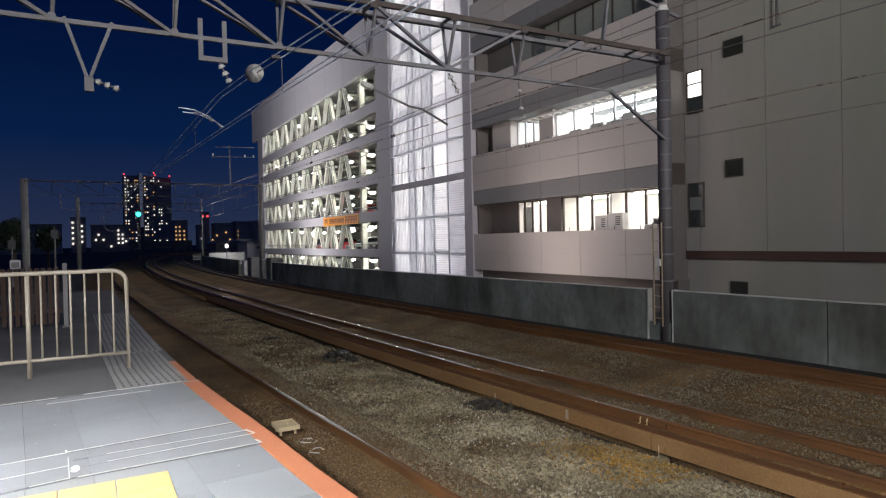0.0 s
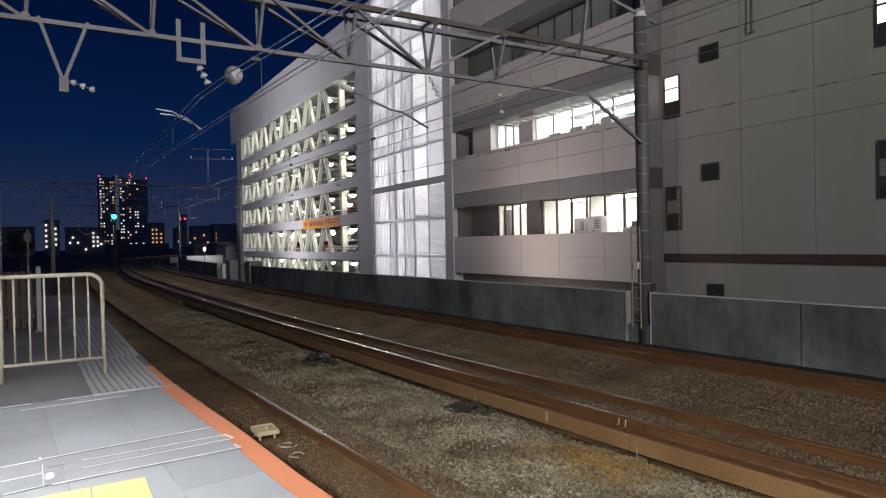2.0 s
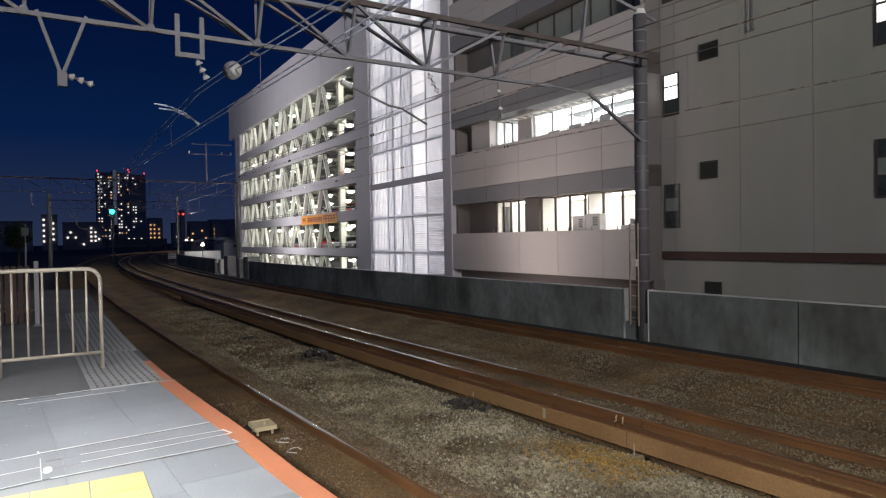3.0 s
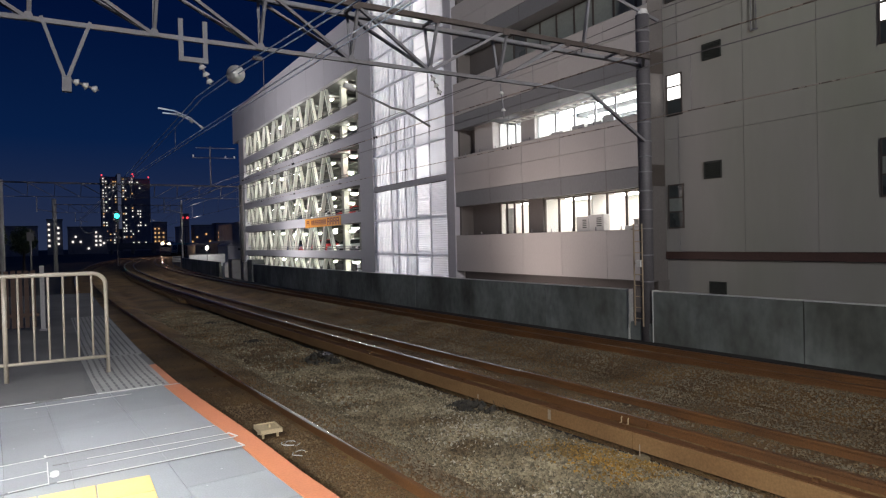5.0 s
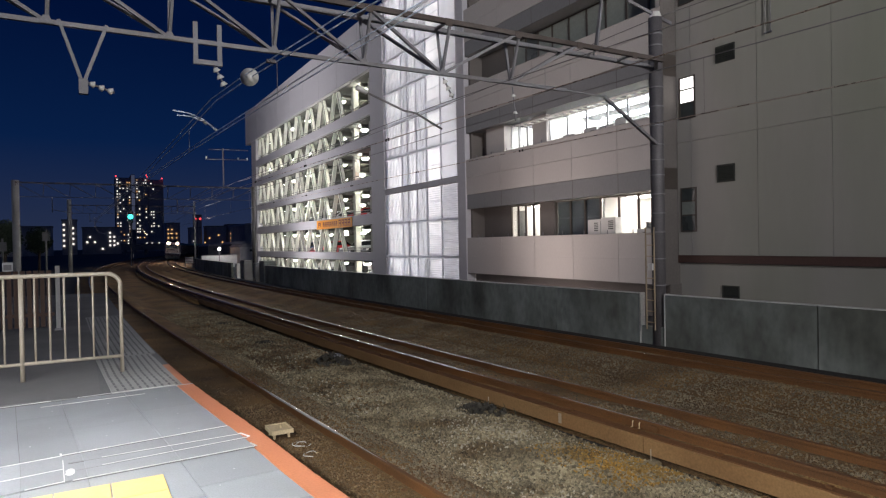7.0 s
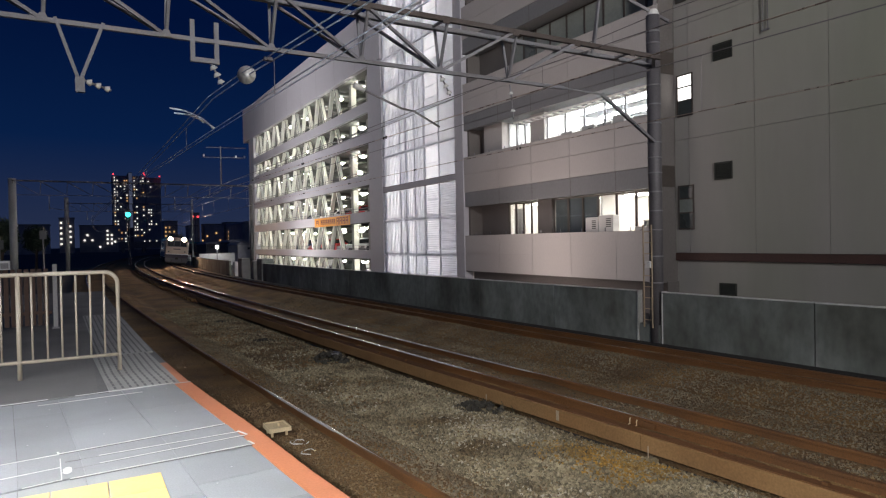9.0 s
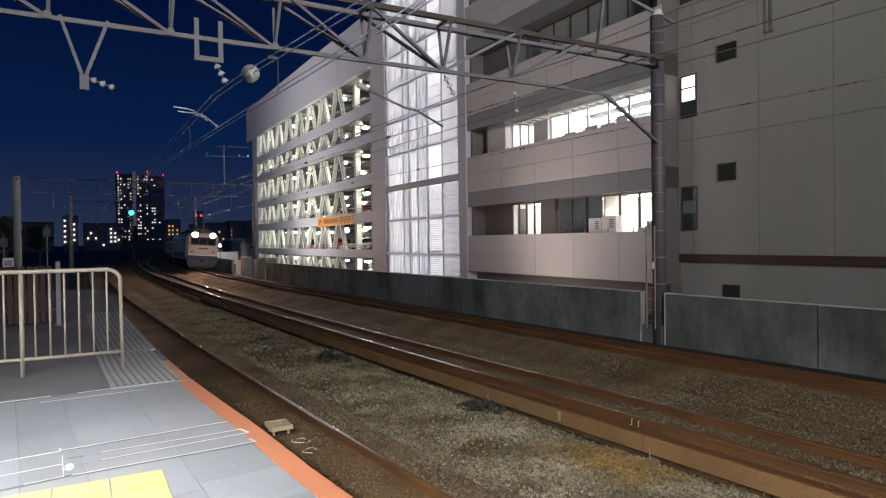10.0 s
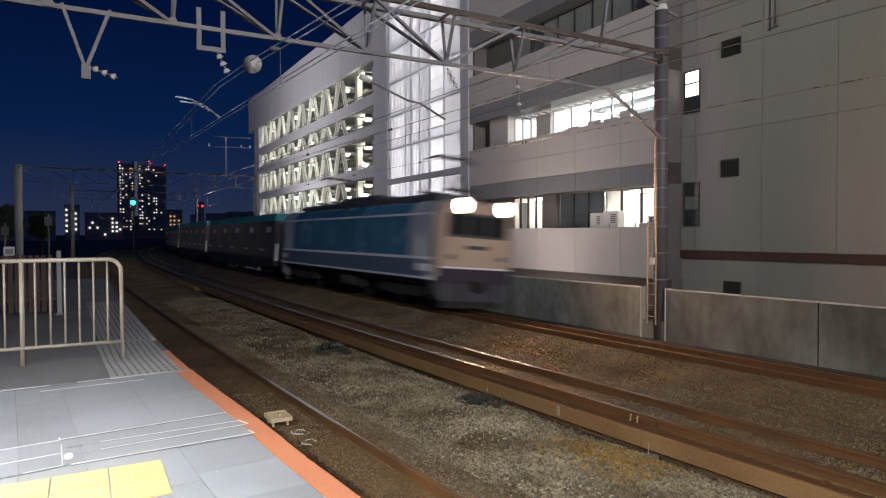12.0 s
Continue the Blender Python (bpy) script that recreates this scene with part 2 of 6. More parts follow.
M_FOLIAGE = surface("dark_foliage", (0.04, 0.055, 0.03), 0.8, fine=20, coarse=1, vary=0.4, bump=0.0)
M_BARK = surface("bark", (0.08, 0.06, 0.045), 0.9, fine=20, coarse=2, vary=0.3, bump=0.3)
M_WEED = surface("dry_weed", (0.075, 0.062, 0.036), 0.9, fine=30, coarse=2, vary=0.4, bump=0.0)
M_SIGN = surface("orange_banner", (0.80, 0.33, 0.03), 0.6, fine=30, coarse=2, vary=0.08, bump=0.02)
M_SIGNINK = surface("dark_red_lettering", (0.20, 0.03, 0.02), 0.6, fine=30, coarse=2, vary=0.1, bump=0.0)
M_TYRE = surface("black_rubber", (0.02, 0.02, 0.02), 0.85, fine=40, coarse=3, vary=0.2, bump=0.1)
G_LAMP = glow("garage_lamp_glow", (1.0, 0.985, 0.88), 64.0)
G_STAIR = glow("stair_lamp_glow", (0.97, 0.97, 1.0), 960.0)
G_ROOM = glow("room_lamp_glow", (1.0, 0.93, 0.86), 26.0)
G_ROOMCOOL = glow("cool_room_lamp_glow", (0.96, 0.98, 1.0), 40.0)
G_WIN_WHITE = glow("distant_white_window", (1.0, 0.92, 0.85), 1.3)
G_WIN_WARM = glow("distant_warm_window", (1.0, 0.55, 0.22), 0.9)
G_SHAFT = glow("lift_shaft_glow", (0.55, 0.62, 0.85), 0.075)
G_RED = glow("red_warning_light", (1.0, 0.06, 0.08), 2.2)
G_GREEN = glow("green_signal_light", (0.03, 0.85, 0.68), 6.0)
G_STREET = glow("street_lamp_glow", (1.0, 0.97, 0.92), 120.0)
G_HEAD = glow("headlamp_glow", (1.0, 0.62, 0.38), 1200.0)
M_BLUE = surface("deep_blue_loco_paint", (0.075, 0.215, 0.33), 0.25, 0.0, fine=10, coarse=0.8, vary=0.12, bump=0.03, dirt=(0.05, 0.14, 0.22), dirt_amount=0.4)
M_CREAM = surface("cream_loco_paint", (0.55, 0.41, 0.31), 0.4, 0.0, fine=10, coarse=0.8, vary=0.1, bump=0.03, dirt=(0.26, 0.21, 0.17), dirt_amount=0.35)
M_LOCOGREY = surface("loco_roof_grey", (0.07, 0.07, 0.075), 0.7, fine=15, coarse=1, vary=0.2, bump=0.1)
# also colours the shade painted under the kerb and along the wall foot
M_UNDER = surface("grime_and_painted_shade", (0.028, 0.025, 0.022), 0.85, fine=20, coarse=1.2, vary=0.35, bump=0.2)
M_SKIRT = surface("blue_grey_skirt", (0.075, 0.072, 0.085), 0.55, fine=15, coarse=1, vary=0.2, bump=0.05)
M_TRIM = surface("white_trim", (0.85, 0.86, 0.87), 0.45, 0.0, fine=20, coarse=2, vary=0.1, bump=0.02)
M_SILLBLUE = surface("pale_blue_lower_panel", (0.12, 0.17, 0.235), 0.45, fine=10, coarse=0.8, vary=0.15, bump=0.03, dirt=(0.09, 0.11, 0.15), dirt_amount=0.4)
M_BUFFER = surface("dark_purple_buffer_beam", (0.045, 0.032, 0.055), 0.6, fine=15, coarse=1, vary=0.2, bump=0.05)
M_CABGLASS = surface("cab_glass", (0.02, 0.022, 0.025), 0.08, fine=5, coarse=1, vary=0.2, bump=0.0)
M_PLATE = surface("number_plate", (0.55, 0.56, 0.60), 0.4, 0.4, fine=20, coarse=2, vary=0.1, bump=0.0)
M_CONTAINER = surface("dark_maroon_container", (0.045, 0.034, 0.038), 0.6, fine=10, coarse=0.8, vary=0.25, bump=0.1, spread=0.3)
M_CONT_TEAL = surface("container_teal_reflection", (0.03, 0.26, 0.28), 0.5, fine=10, coarse=0.8, vary=0.2, bump=0.1)
M_CARS = [surface("car_paint_" + nm, c, 0.3, 0.0, fine=8, coarse=1, vary=0.05, bump=0.0) for nm, c in
          (("white", (0.75, 0.75, 0.75)), ("red", (0.45, 0.02, 0.02)), ("black", (0.02, 0.02, 0.022)), ("silver", (0.42, 0.43, 0.45)), ("navy", (0.02, 0.03, 0.08)))]


# ---- mesh helpers ----
def translucent(name, colour, through_light=0.6):
    """White sheet that lets light through and scatters it."""
    m, n, l, b = nodes_of(name)
    out = n["Material Output"]
    d, t, x = n.new("ShaderNodeBsdfDiffuse"), n.new("ShaderNodeBsdfTranslucent"), n.new("ShaderNodeMixShader")
    co, nz, rg = n.new("ShaderNodeTexCoord"), n.new("ShaderNodeTexNoise"), n.new("ShaderNodeValToRGB")
    nz.inputs["Scale"].default_value, nz.inputs["Detail"].default_value = 1.2, 5
    rg.color_ramp.elements[0].color = (*[c * 0.85 for c in colour], 1)
    rg.color_ramp.elements[1].color = (*colour, 1)
    l.new(co.outputs["Object"], nz.inputs["Vector"])
    l.new(nz.outputs["Fac"], rg.inputs[0])
    l.new(rg.outputs[0], d.inputs["Color"])
    l.new(rg.outputs[0], t.inputs["Color"])
    x.inputs[0].default_value = through_light
    l.new(d.outputs[0], x.inputs[1])
    l.new(t.outputs[0], x.inputs[2])
    l.new(x.outputs[0], out.inputs["Surface"])
    n.remove(b)
    return m


M_SHEET = translucent("opal_white_panel", (0.86, 0.86, 0.89), 0.66)
M_SHEET_BRIGHT = translucent("thin_white_sheet", (0.95, 0.95, 0.97), 0.86)


class Geo:
    """Collects vertices and faces in world metres."""

    def __init__(self):
        self.v, self.f = [], []

    def add(self, verts, faces):
        k = len(self.v)
        self.v += [tuple(p) for p in verts]
        self.f += [tuple(i + k for i in q) for q in faces]
        return self

    def box(self, x0, x1, y0, y1, z0, z1):
        return self.add([(x0, y0, z0), (x1, y0, z0), (x1, y1, z0), (x0, y1, z0), (x0, y0, z1), (x1, y0, z1), (x1, y1, z1), (x0, y1, z1)],
                        [(0, 3, 2, 1), (4, 5, 6, 7), (0, 1, 5, 4), (1, 2, 6, 5), (2, 3, 7, 6), (3, 0, 4, 7)])

    def cham(self, x0, x1, y0, y1, z0, z1, c):
        """A box whose four upper edges are chamfered by c."""
        lo = [(x0, y0, z0), (x1, y0, z0), (x1, y1, z0), (x0, y1, z0)]
        mi = [(x0, y0, z1 - c), (x1, y0, z1 - c), (x1, y1, z1 - c), (x0, y1, z1 - c)]
        hi = [(x0 + c, y0 + c, z1), (x1 - c, y0 + c, z1), (x1 - c, y1 - c, z1), (x0 + c, y1 - c, z1)]
        q = [(0, 3, 2, 1), (8, 9, 10, 11)]
        for k in range(4):
            j = (k + 1) % 4
            q += [(k, j, 4 + j, 4 + k), (4 + k, 4 + j, 8 + j, 8 + k)]
        return self.add(lo + mi + hi, q)

    def bar(self, a, b, w, d=None, up=(0, 0, 1)):
        """A square or flat bar from a to b, w wide (across) and d deep (along up)."""
        a, b, d = Vector(a), Vector(b), d or w
        t = (b - a).normalized()
        s = t.cross(Vector(up))
        if s.length < 1e-4:
            s = t.cross(Vector((0, 1, 0)))
        s.normalize()
        u = s.cross(t)
        vs = [p + s * (i * w / 2) + u * (j * d / 2) for p in (a, b) for i, j in ((-1, -1), (1, -1), (1, 1), (-1, 1))]
        return self.add(vs, [(3, 2, 1, 0), (4, 5, 6, 7), (0, 1, 5, 4), (1, 2, 6, 5), (2, 3, 7, 6), (3, 0, 4, 7)])

    def rod(self, points, r, n=8, r1=None, closed=True):
        """A round tube through points, tapering from r to r1."""
        pts = [Vector(p) for p in points]
        r1 = r if r1 is None else r1
        rings, last = [], None
        for i, p in enumerate(pts):
            t = (pts[min(i + 1, len(pts) - 1)] - pts[max(i - 1, 0)]).normalized()
            s = t.cross(Vector((0, 0, 1)))
            if s.length < 1e-3:
                s = t.cross(Vector((0, 1, 0)))
            s.normalize()
            if last is not None and s.dot(last) < 0:
                s = -s
            last = s
            u = s.cross(t)
            rr = r + (r1 - r) * i / max(1, len(pts) - 1)
            rings.append([p + (s * math.cos(2 * math.pi * k / n) + u * math.sin(2 * math.pi * k / n)) * rr for k in range(n)])
        vs = [q for ring in rings for q in ring]
        fs = [(i * n + k, i * n + (k + 1) % n, (i + 1) * n + (k + 1) % n, (i + 1) * n + k) for i in range(len(pts) - 1) for k in range(n)]
        if closed:
            fs += [tuple(range(n))[::-1], tuple((len(pts) - 1) * n + k for k in range(n))]
        return self.add(vs, fs)

    def prism(self, outline, axis, a, b):
        """An outline of (p, q) pairs pushed along axis from a to b: x takes (y, z), y takes (x, z), z takes (x, y)."""
        n = len(outline)
        place = {"x": lambda p, q, s: (s, p, q), "y": lambda p, q, s: (p, s, q), "z": lambda p, q, s: (p, q, s)}[axis]
        vs = [place(p, q, s) for s in (a, b) for p, q in outline]
        fs = [(k, (k + 1) % n, n + (k + 1) % n, n + k) for k in range(n)] + [tuple(range(n))[::-1], tuple(range(n, 2 * n))]
        return self.add(vs, fs)

    def sweep(self, outline, path):
        """An outline of (across, up) pairs carried along path, a list of (x, y, z, heading unit x, y)."""
        n = len(outline)
        vs = [(x + hy * p, y - hx * p, z + q) for x, y, z, hx, hy in path for p, q in outline]
        fs = [(i * n + k, i * n + (k + 1) % n, (i + 1) * n + (k + 1) % n, (i + 1) * n + k) for i in range(len(path) - 1) for k in range(n)]
        fs += [tuple(range(n))[::-1], tuple((len(path) - 1) * n + k for k in range(n))]
        return self.add(vs, fs)

    def data(self, name, origin=(0, 0, 0), smooth=False):
        me = bpy.data.meshes.new(name)
        o = Vector(origin)
        me.from_pydata([tuple(Vector(p) - o) for p in self.v], [], self.f)
        b = bmesh.new()
        b.from_mesh(me)
        bmesh.ops.recalc_face_normals(b, faces=b.faces)
        b.to_mesh(me)
        b.free()
        if smooth:
            me.polygons.foreach_set("use_smooth", [True] * len(me.polygons))
        return me


def place_of(ob):
    p = Vector((0, 0, 0))
    while ob is not None:
        p += ob.location
        ob = ob.parent
    return p


def thing(name, where=(0, 0, 0), label="", category="", group="", kind=""):
    ob = new(name)
    ob.location = where
    ob.empty_display_size = 0.2
    return tagged(ob, label, category, group, kind)


def part(name, geo, material, parent, label="", smooth=False, kind=""):
    """Links a Geo as one mesh object under a thing or a part; its vertices are given in world metres."""
    me = geo.data(name, place_of(parent), smooth)
    me.materials.append(material)
    ob = new(name, me)
    ob.parent = parent
    return tagged(ob, label, kind=kind)


def solo(name, geo, material, label="", category="", group="", kind="", smooth=False, origin=None):
    """A thing that is one mesh."""
    o = Vector(origin) if origin is not None else Vector((0, 0, 0))
    me = geo.data(name, o, smooth)
    me.materials.append(material)
    ob = new(name, me)
    ob.location = o
    return tagged(ob, label, category, group, kind)


def piece(name, mesh, parent, where, turn=0.0, size=None):
    """One of many alike pieces that share a mesh."""
    ob = new(name, mesh)
    ob.parent = parent
    ob.location = Vector(where) - place_of(parent)
    ob.rotation_euler = (0, 0, turn)
    if size:
        ob.scale = size
    return ob


def unit_mesh(name, geo, material):
    me = geo.data(name)
    me.materials.append(material)
    return me


# ---- the line of the railway ----
RAIL_TOP = -1.1
GAUGE = 1.067
CANT = 0.10
TRACK_OFFSET = (1.28, 5.9, 10.0)


def bend(y):
    if y < 52:
        return (y - 52) ** 2 / 1500 - 0.15
    if y < 130:
        return (y - 52) ** 2 / 1175 - 0.15
    if y < 160:
        return 5.028 + 0.1328 * (y - 130)
    return 9.012 + 0.1328 * (y - 160) + (y - 160) ** 2 / 500


def slope(y):
    return (bend(y + 0.01) - bend(y - 0.01)) / 0.02


def along(off, ys, z):
    """Path rows for sweep() at an offset to the side of the curve."""
    rows = []
    for y in ys:
        s = slope(y)
        n = math.hypot(s, 1)
        rows.append((off + bend(y), y, z, s / n, 1 / n))
    return rows


def steps(a, b, d):
    k = max(1, round((b - a) / d))
    return [a + (b - a) * i / k for i in range(k + 1)]


YS = steps(-16, 60, 2.0) + steps(64, 300, 4.0)


def bed(o, y):
    """Height of the ballast at an offset from the curve."""
    z = -1.44
    for i, t in enumerate(TRACK_OFFSET):
        d = o - t
        if abs(d) < 1.9:
            top = RAIL_TOP - (0.125 if i == 0 else 0.135) + (CANT * (0.5 - d / 1.2) if i else 0.0)
            if i == 1 and d < -0.62:
                top = -1.48
            fall = max(0.0, abs(d) - 1.0) * 0.28
            z = max(z, top - fall)
    if 2.6 < o < 5.0:
        z = max(z, -1.44 + 0.11 * math.sin((o - 2.6) / 2.4 * math.pi))
    if 6.4 < o < 9.5:
        z = max(z, -1.31)
    if 5.06 < o < 5.25:
        z = -1.62
    z += 0.035 * noise.noise((o * 1.1, y * 0.9, 3.1))
    return z + 0.012 * noise.noise((o * 4, y * 4, 1.7))


# ---- ground and tracks ----
def build_ground():
    g = Geo()
    xs = [-2500, -600, -200, -60, -20, 60, 200, 600, 2500]
    ys = [-400, -60, -16, 60, 200, 600, 1400, 4000]
    vs = [(x, y, -1.62) for y in ys for x in xs]
    n = len(xs)
    g.add(vs, [(j * n + i, j * n + i + 1, (j + 1) * n + i + 1, (j + 1) * n + i) for j in range(len(ys) - 1) for i in range(n - 1)])
    solo("ground", g, M_FARGROUND, "dark ground beyond the railway at night", "ground", kind="structure")
    # the ballast bed: rises under each track and between the first and second
    b = Geo()
    offs = [o * 0.125 - 0.2 for o in range(101)]
    yrows = steps(-16, -1, 1.0) + steps(-0.7, 28, 0.3) + steps(29, 80, 1.0) + steps(84, 300, 4.0)
    vs = []
    for y in yrows:
        for o in offs:
            z = bed(o, y)
            vs.append((o + bend(y), y, z))
    n = len(offs)
    b.add(vs, [(j * n + i, j * n + i + 1, (j + 1) * n + i + 1, (j + 1) * n + i) for j in range(len(yrows) - 1) for i in range(n - 1)])
    solo("ballast_bed", b, M_BALLAST, "brown dusty crushed-stone ballast between the tracks", "ballast", kind="structure", smooth=True)


RAIL_SIDE = [(-0.070, -0.17), (0.070, -0.17), (0.070, -0.155), (0.012, -0.135), (0.012, -0.048), (0.035, -0.038), (0.034, -0.006), (0.024, 0.0), (-0.024, 0.0), (-0.034, -0.006), (-0.035, -0.038), (-0.012, -0.048), (-0.012, -0.135), (-0.070, -0.155)]
RAIL_HEAD = [(-1.0, -0.012), (1.0, -0.012), (1.0, -0.006), (0.93, -0.002), (0.7, 0.0006), (0.0, 0.0013), (-0.7, 0.0006), (-0.93, -0.002), (-1.0, -0.006)]
# (from, to, half width) of the painted highlight stretches on the two rails of each track
GLINTS = [([(12, 22, 0.016), (30, 120, 0.036)], [(6.8, 12.4, 0.033), (11.5, 30, 0.016)]),
         ([(5.6, 8.0, 0.034), (9.0, 180, 0.036)], [(6.0, 8.3, 0.034), (8.4, 180, 0.036)]),
         ([(9.3, 11.0, 0.034), (36, 180, 0.036)], [(36, 180, 0.036)])]


def build_tracks():
    sl = Geo().cham(-1.0, 1.0, -0.12, 0.12, -0.14, 0.0, 0.02)
    sleeper_mesh = unit_mesh("sleeper", sl, M_SLEEPER)
    short_mesh = unit_mesh("sleeper", Geo().cham(-0.58, 1.0, -0.12, 0.12, -0.14, 0.0, 0.02), M_SLEEPER)
    clip = Geo().box(-0.16, 0.16, -0.06, 0.06, 0.0, 0.02).box(-0.13, -0.075, -0.03, 0.03, 0.02, 0.05).box(0.075, 0.13, -0.03, 0.03, 0.02, 0.05)
    clip_mesh = unit_mesh("rail_fastening", clip, M_RUST)
    for i, off in enumerate(TRACK_OFFSET):
        tr = thing("railway_track", (off + bend(8), 8, RAIL_TOP - 0.2), "rusty steel rails on dust-covered sleepers in ballast", "railway track", "parallel railway tracks")
        for side in (-1, 1):
            z = RAIL_TOP + (CANT if side < 0 and i else 0.0)
            o = off + side * (GAUGE + 0.065) / 2
            r = part("rail", Geo().sweep(RAIL_SIDE, along(o, YS, z)), M_RUST, tr, "rust-brown steel rail")
            # highlights are drawn as pale stretches of running surface; the rest is dusted over
            for ya, yb, half in GLINTS[i][0 if side < 0 else 1]:
                ys = steps(ya, min(yb, 60), 0.5) + (steps(64, yb, 4.0) if yb > 64 else [])
                g = Geo()
                vs = []
                for x, y, zz, hx, hy in along(o, ys, z):
                    k = half * max(0.04, min(1.0, (y - ya) / 1.5, (yb - y) / 1.5)) * ((0.8 + 0.35 * noise.noise((y * 1.7, i, side))) if half < 0.02 else 1.0)
                    vs += [(x + hy * p * k, y - hx * p * k, zz + q) for p, q in RAIL_HEAD]
                n = len(RAIL_HEAD)
                g.add(vs, [(a * n + c, a * n + (c + 1) % n, (a + 1) * n + (c + 1) % n, (a + 1) * n + c) for a in range(len(ys) - 1) for c in range(n)] + [tuple(range(n))[::-1], tuple((len(ys) - 1) * n + c for c in range(n))])
                part("rail_head", g, M_RAILHEAD, r, "running surface with the highlight in its colour", True)
        far = Geo()
        for k in range(150):
            y = -12 + k * 0.62
            s = slope(y)
            tilt = CANT / 2 if i else 0.0
            if k < 75:
                p = piece("sleeper", short_mesh if i == 1 else sleeper_mesh, tr, (off + bend(y), y, RAIL_TOP - (0.172 if i == 0 else 0.20) + tilt), -math.atan(s))
                p.rotation_euler = (0, math.atan2(CANT, GAUGE) if i else 0.0, -math.atan(s))
            else:
                far.box(off + bend(y) - 1, off + bend(y) + 1, y - 0.12, y + 0.12, -1.5, RAIL_TOP - 0.21 + tilt)
        part("far_sleeper_run", far, M_SLEEPER, tr, kind="stuff")
        for k in range(14):
            y = 2.5 + k * 1.24
            for side in (-1, 1):
                z = RAIL_TOP - 0.165 + (CANT if side < 0 and i else 0.0)
                piece("rail_fastening", clip_mesh, tr, (off + side * (GAUGE + 0.065) / 2 + bend(y), y, z), -math.atan(slope(y)))
    # stained kerb that holds the raised bed of the second track
    kerb = thing("ballast_kerb", (6.3, 8, -1.4), "long rust-stained concrete kerb beside the raised track", "kerb", kind="structure")
    cut = [-16] + [-10.2 + 5.4 * n for n in range(16)]
    for a, b in zip(cut, cut[1:]):
        ys = steps(a + 0.006, b - 0.006, 1.35)
        part("kerb_stone", Geo().sweep([(-0.09, -0.215), (0.09, -0.215), (0.09, 0.0), (-0.08, 0.0), (-0.09, -0.010)], along(TRACK_OFFSET[1] - 0.69, ys, -1.155)), M_KERB, kerb)
    # thin top layer, darker than the kerb face
    part("kerb_top_dust", Geo().sweep([(-0.070, 0.0015), (0.12, 0.0015), (0.12, 0.012), (-0.058, 0.012)], along(TRACK_OFFSET[1] - 0.69, YS[:50], -1.155)), M_KERBTOP, kerb, "rust-brown kerb top, darker than the face")
    # footing and strip painted dark for the shade under the kerb
    part("kerb_base", Geo().sweep([(0.05, -0.45), (0.09, -0.45), (0.09, -0.215), (0.05, -0.215)], along(TRACK_OFFSET[1] - 0.69, YS[:50], -1.155)), M_UNDER, kerb, "recessed footing painted shade-dark")
    ym = 7.53
    part("paint_mark", Geo().sweep([(-0.097, -0.17), (-0.0915, -0.17), (-0.0915, -0.02), (-0.097, -0.02)], along(TRACK_OFFSET[1] - 0.69, [ym, ym + 0.06], -1.155)), M_LADDER, kerb, "ochre paint mark")
    part("drain_strip", Geo().sweep([(-0.13, 0.0), (0.06, 0.0), (0.06, 0.02), (-0.13, 0.02)], along(TRACK_OFFSET[1] - 0.69, YS[:50], -1.50)), M_UNDER, kerb, "dark strip painted as the shade under the kerb")
    # joint plates with four bolts on the second track
    y = 6.25
    x = TRACK_OFFSET[1] - 0.566 + bend(y)
    j = thing("rail_joint", (x, y, -1.1), "rusty rail joint plate with two pale clips", "rail joint")
    part("joint_plate", Geo().box(x - 0.045, x - 0.02, y - 0.35, y + 0.35, -1.10, -1.03), M_RUST, j)
    for dy in (-0.06, 0.06):
        part("rail_clip", Geo().rod([(x - 0.05, y + dy, -1.03), (x - 0.062, y + dy, -1.05), (x - 0.062, y + dy, -1.11), (x - 0.06, y + dy + 0.03, -1.125)], 0.009, 6), M_BOXTOP, j, "pale spring clip", True)


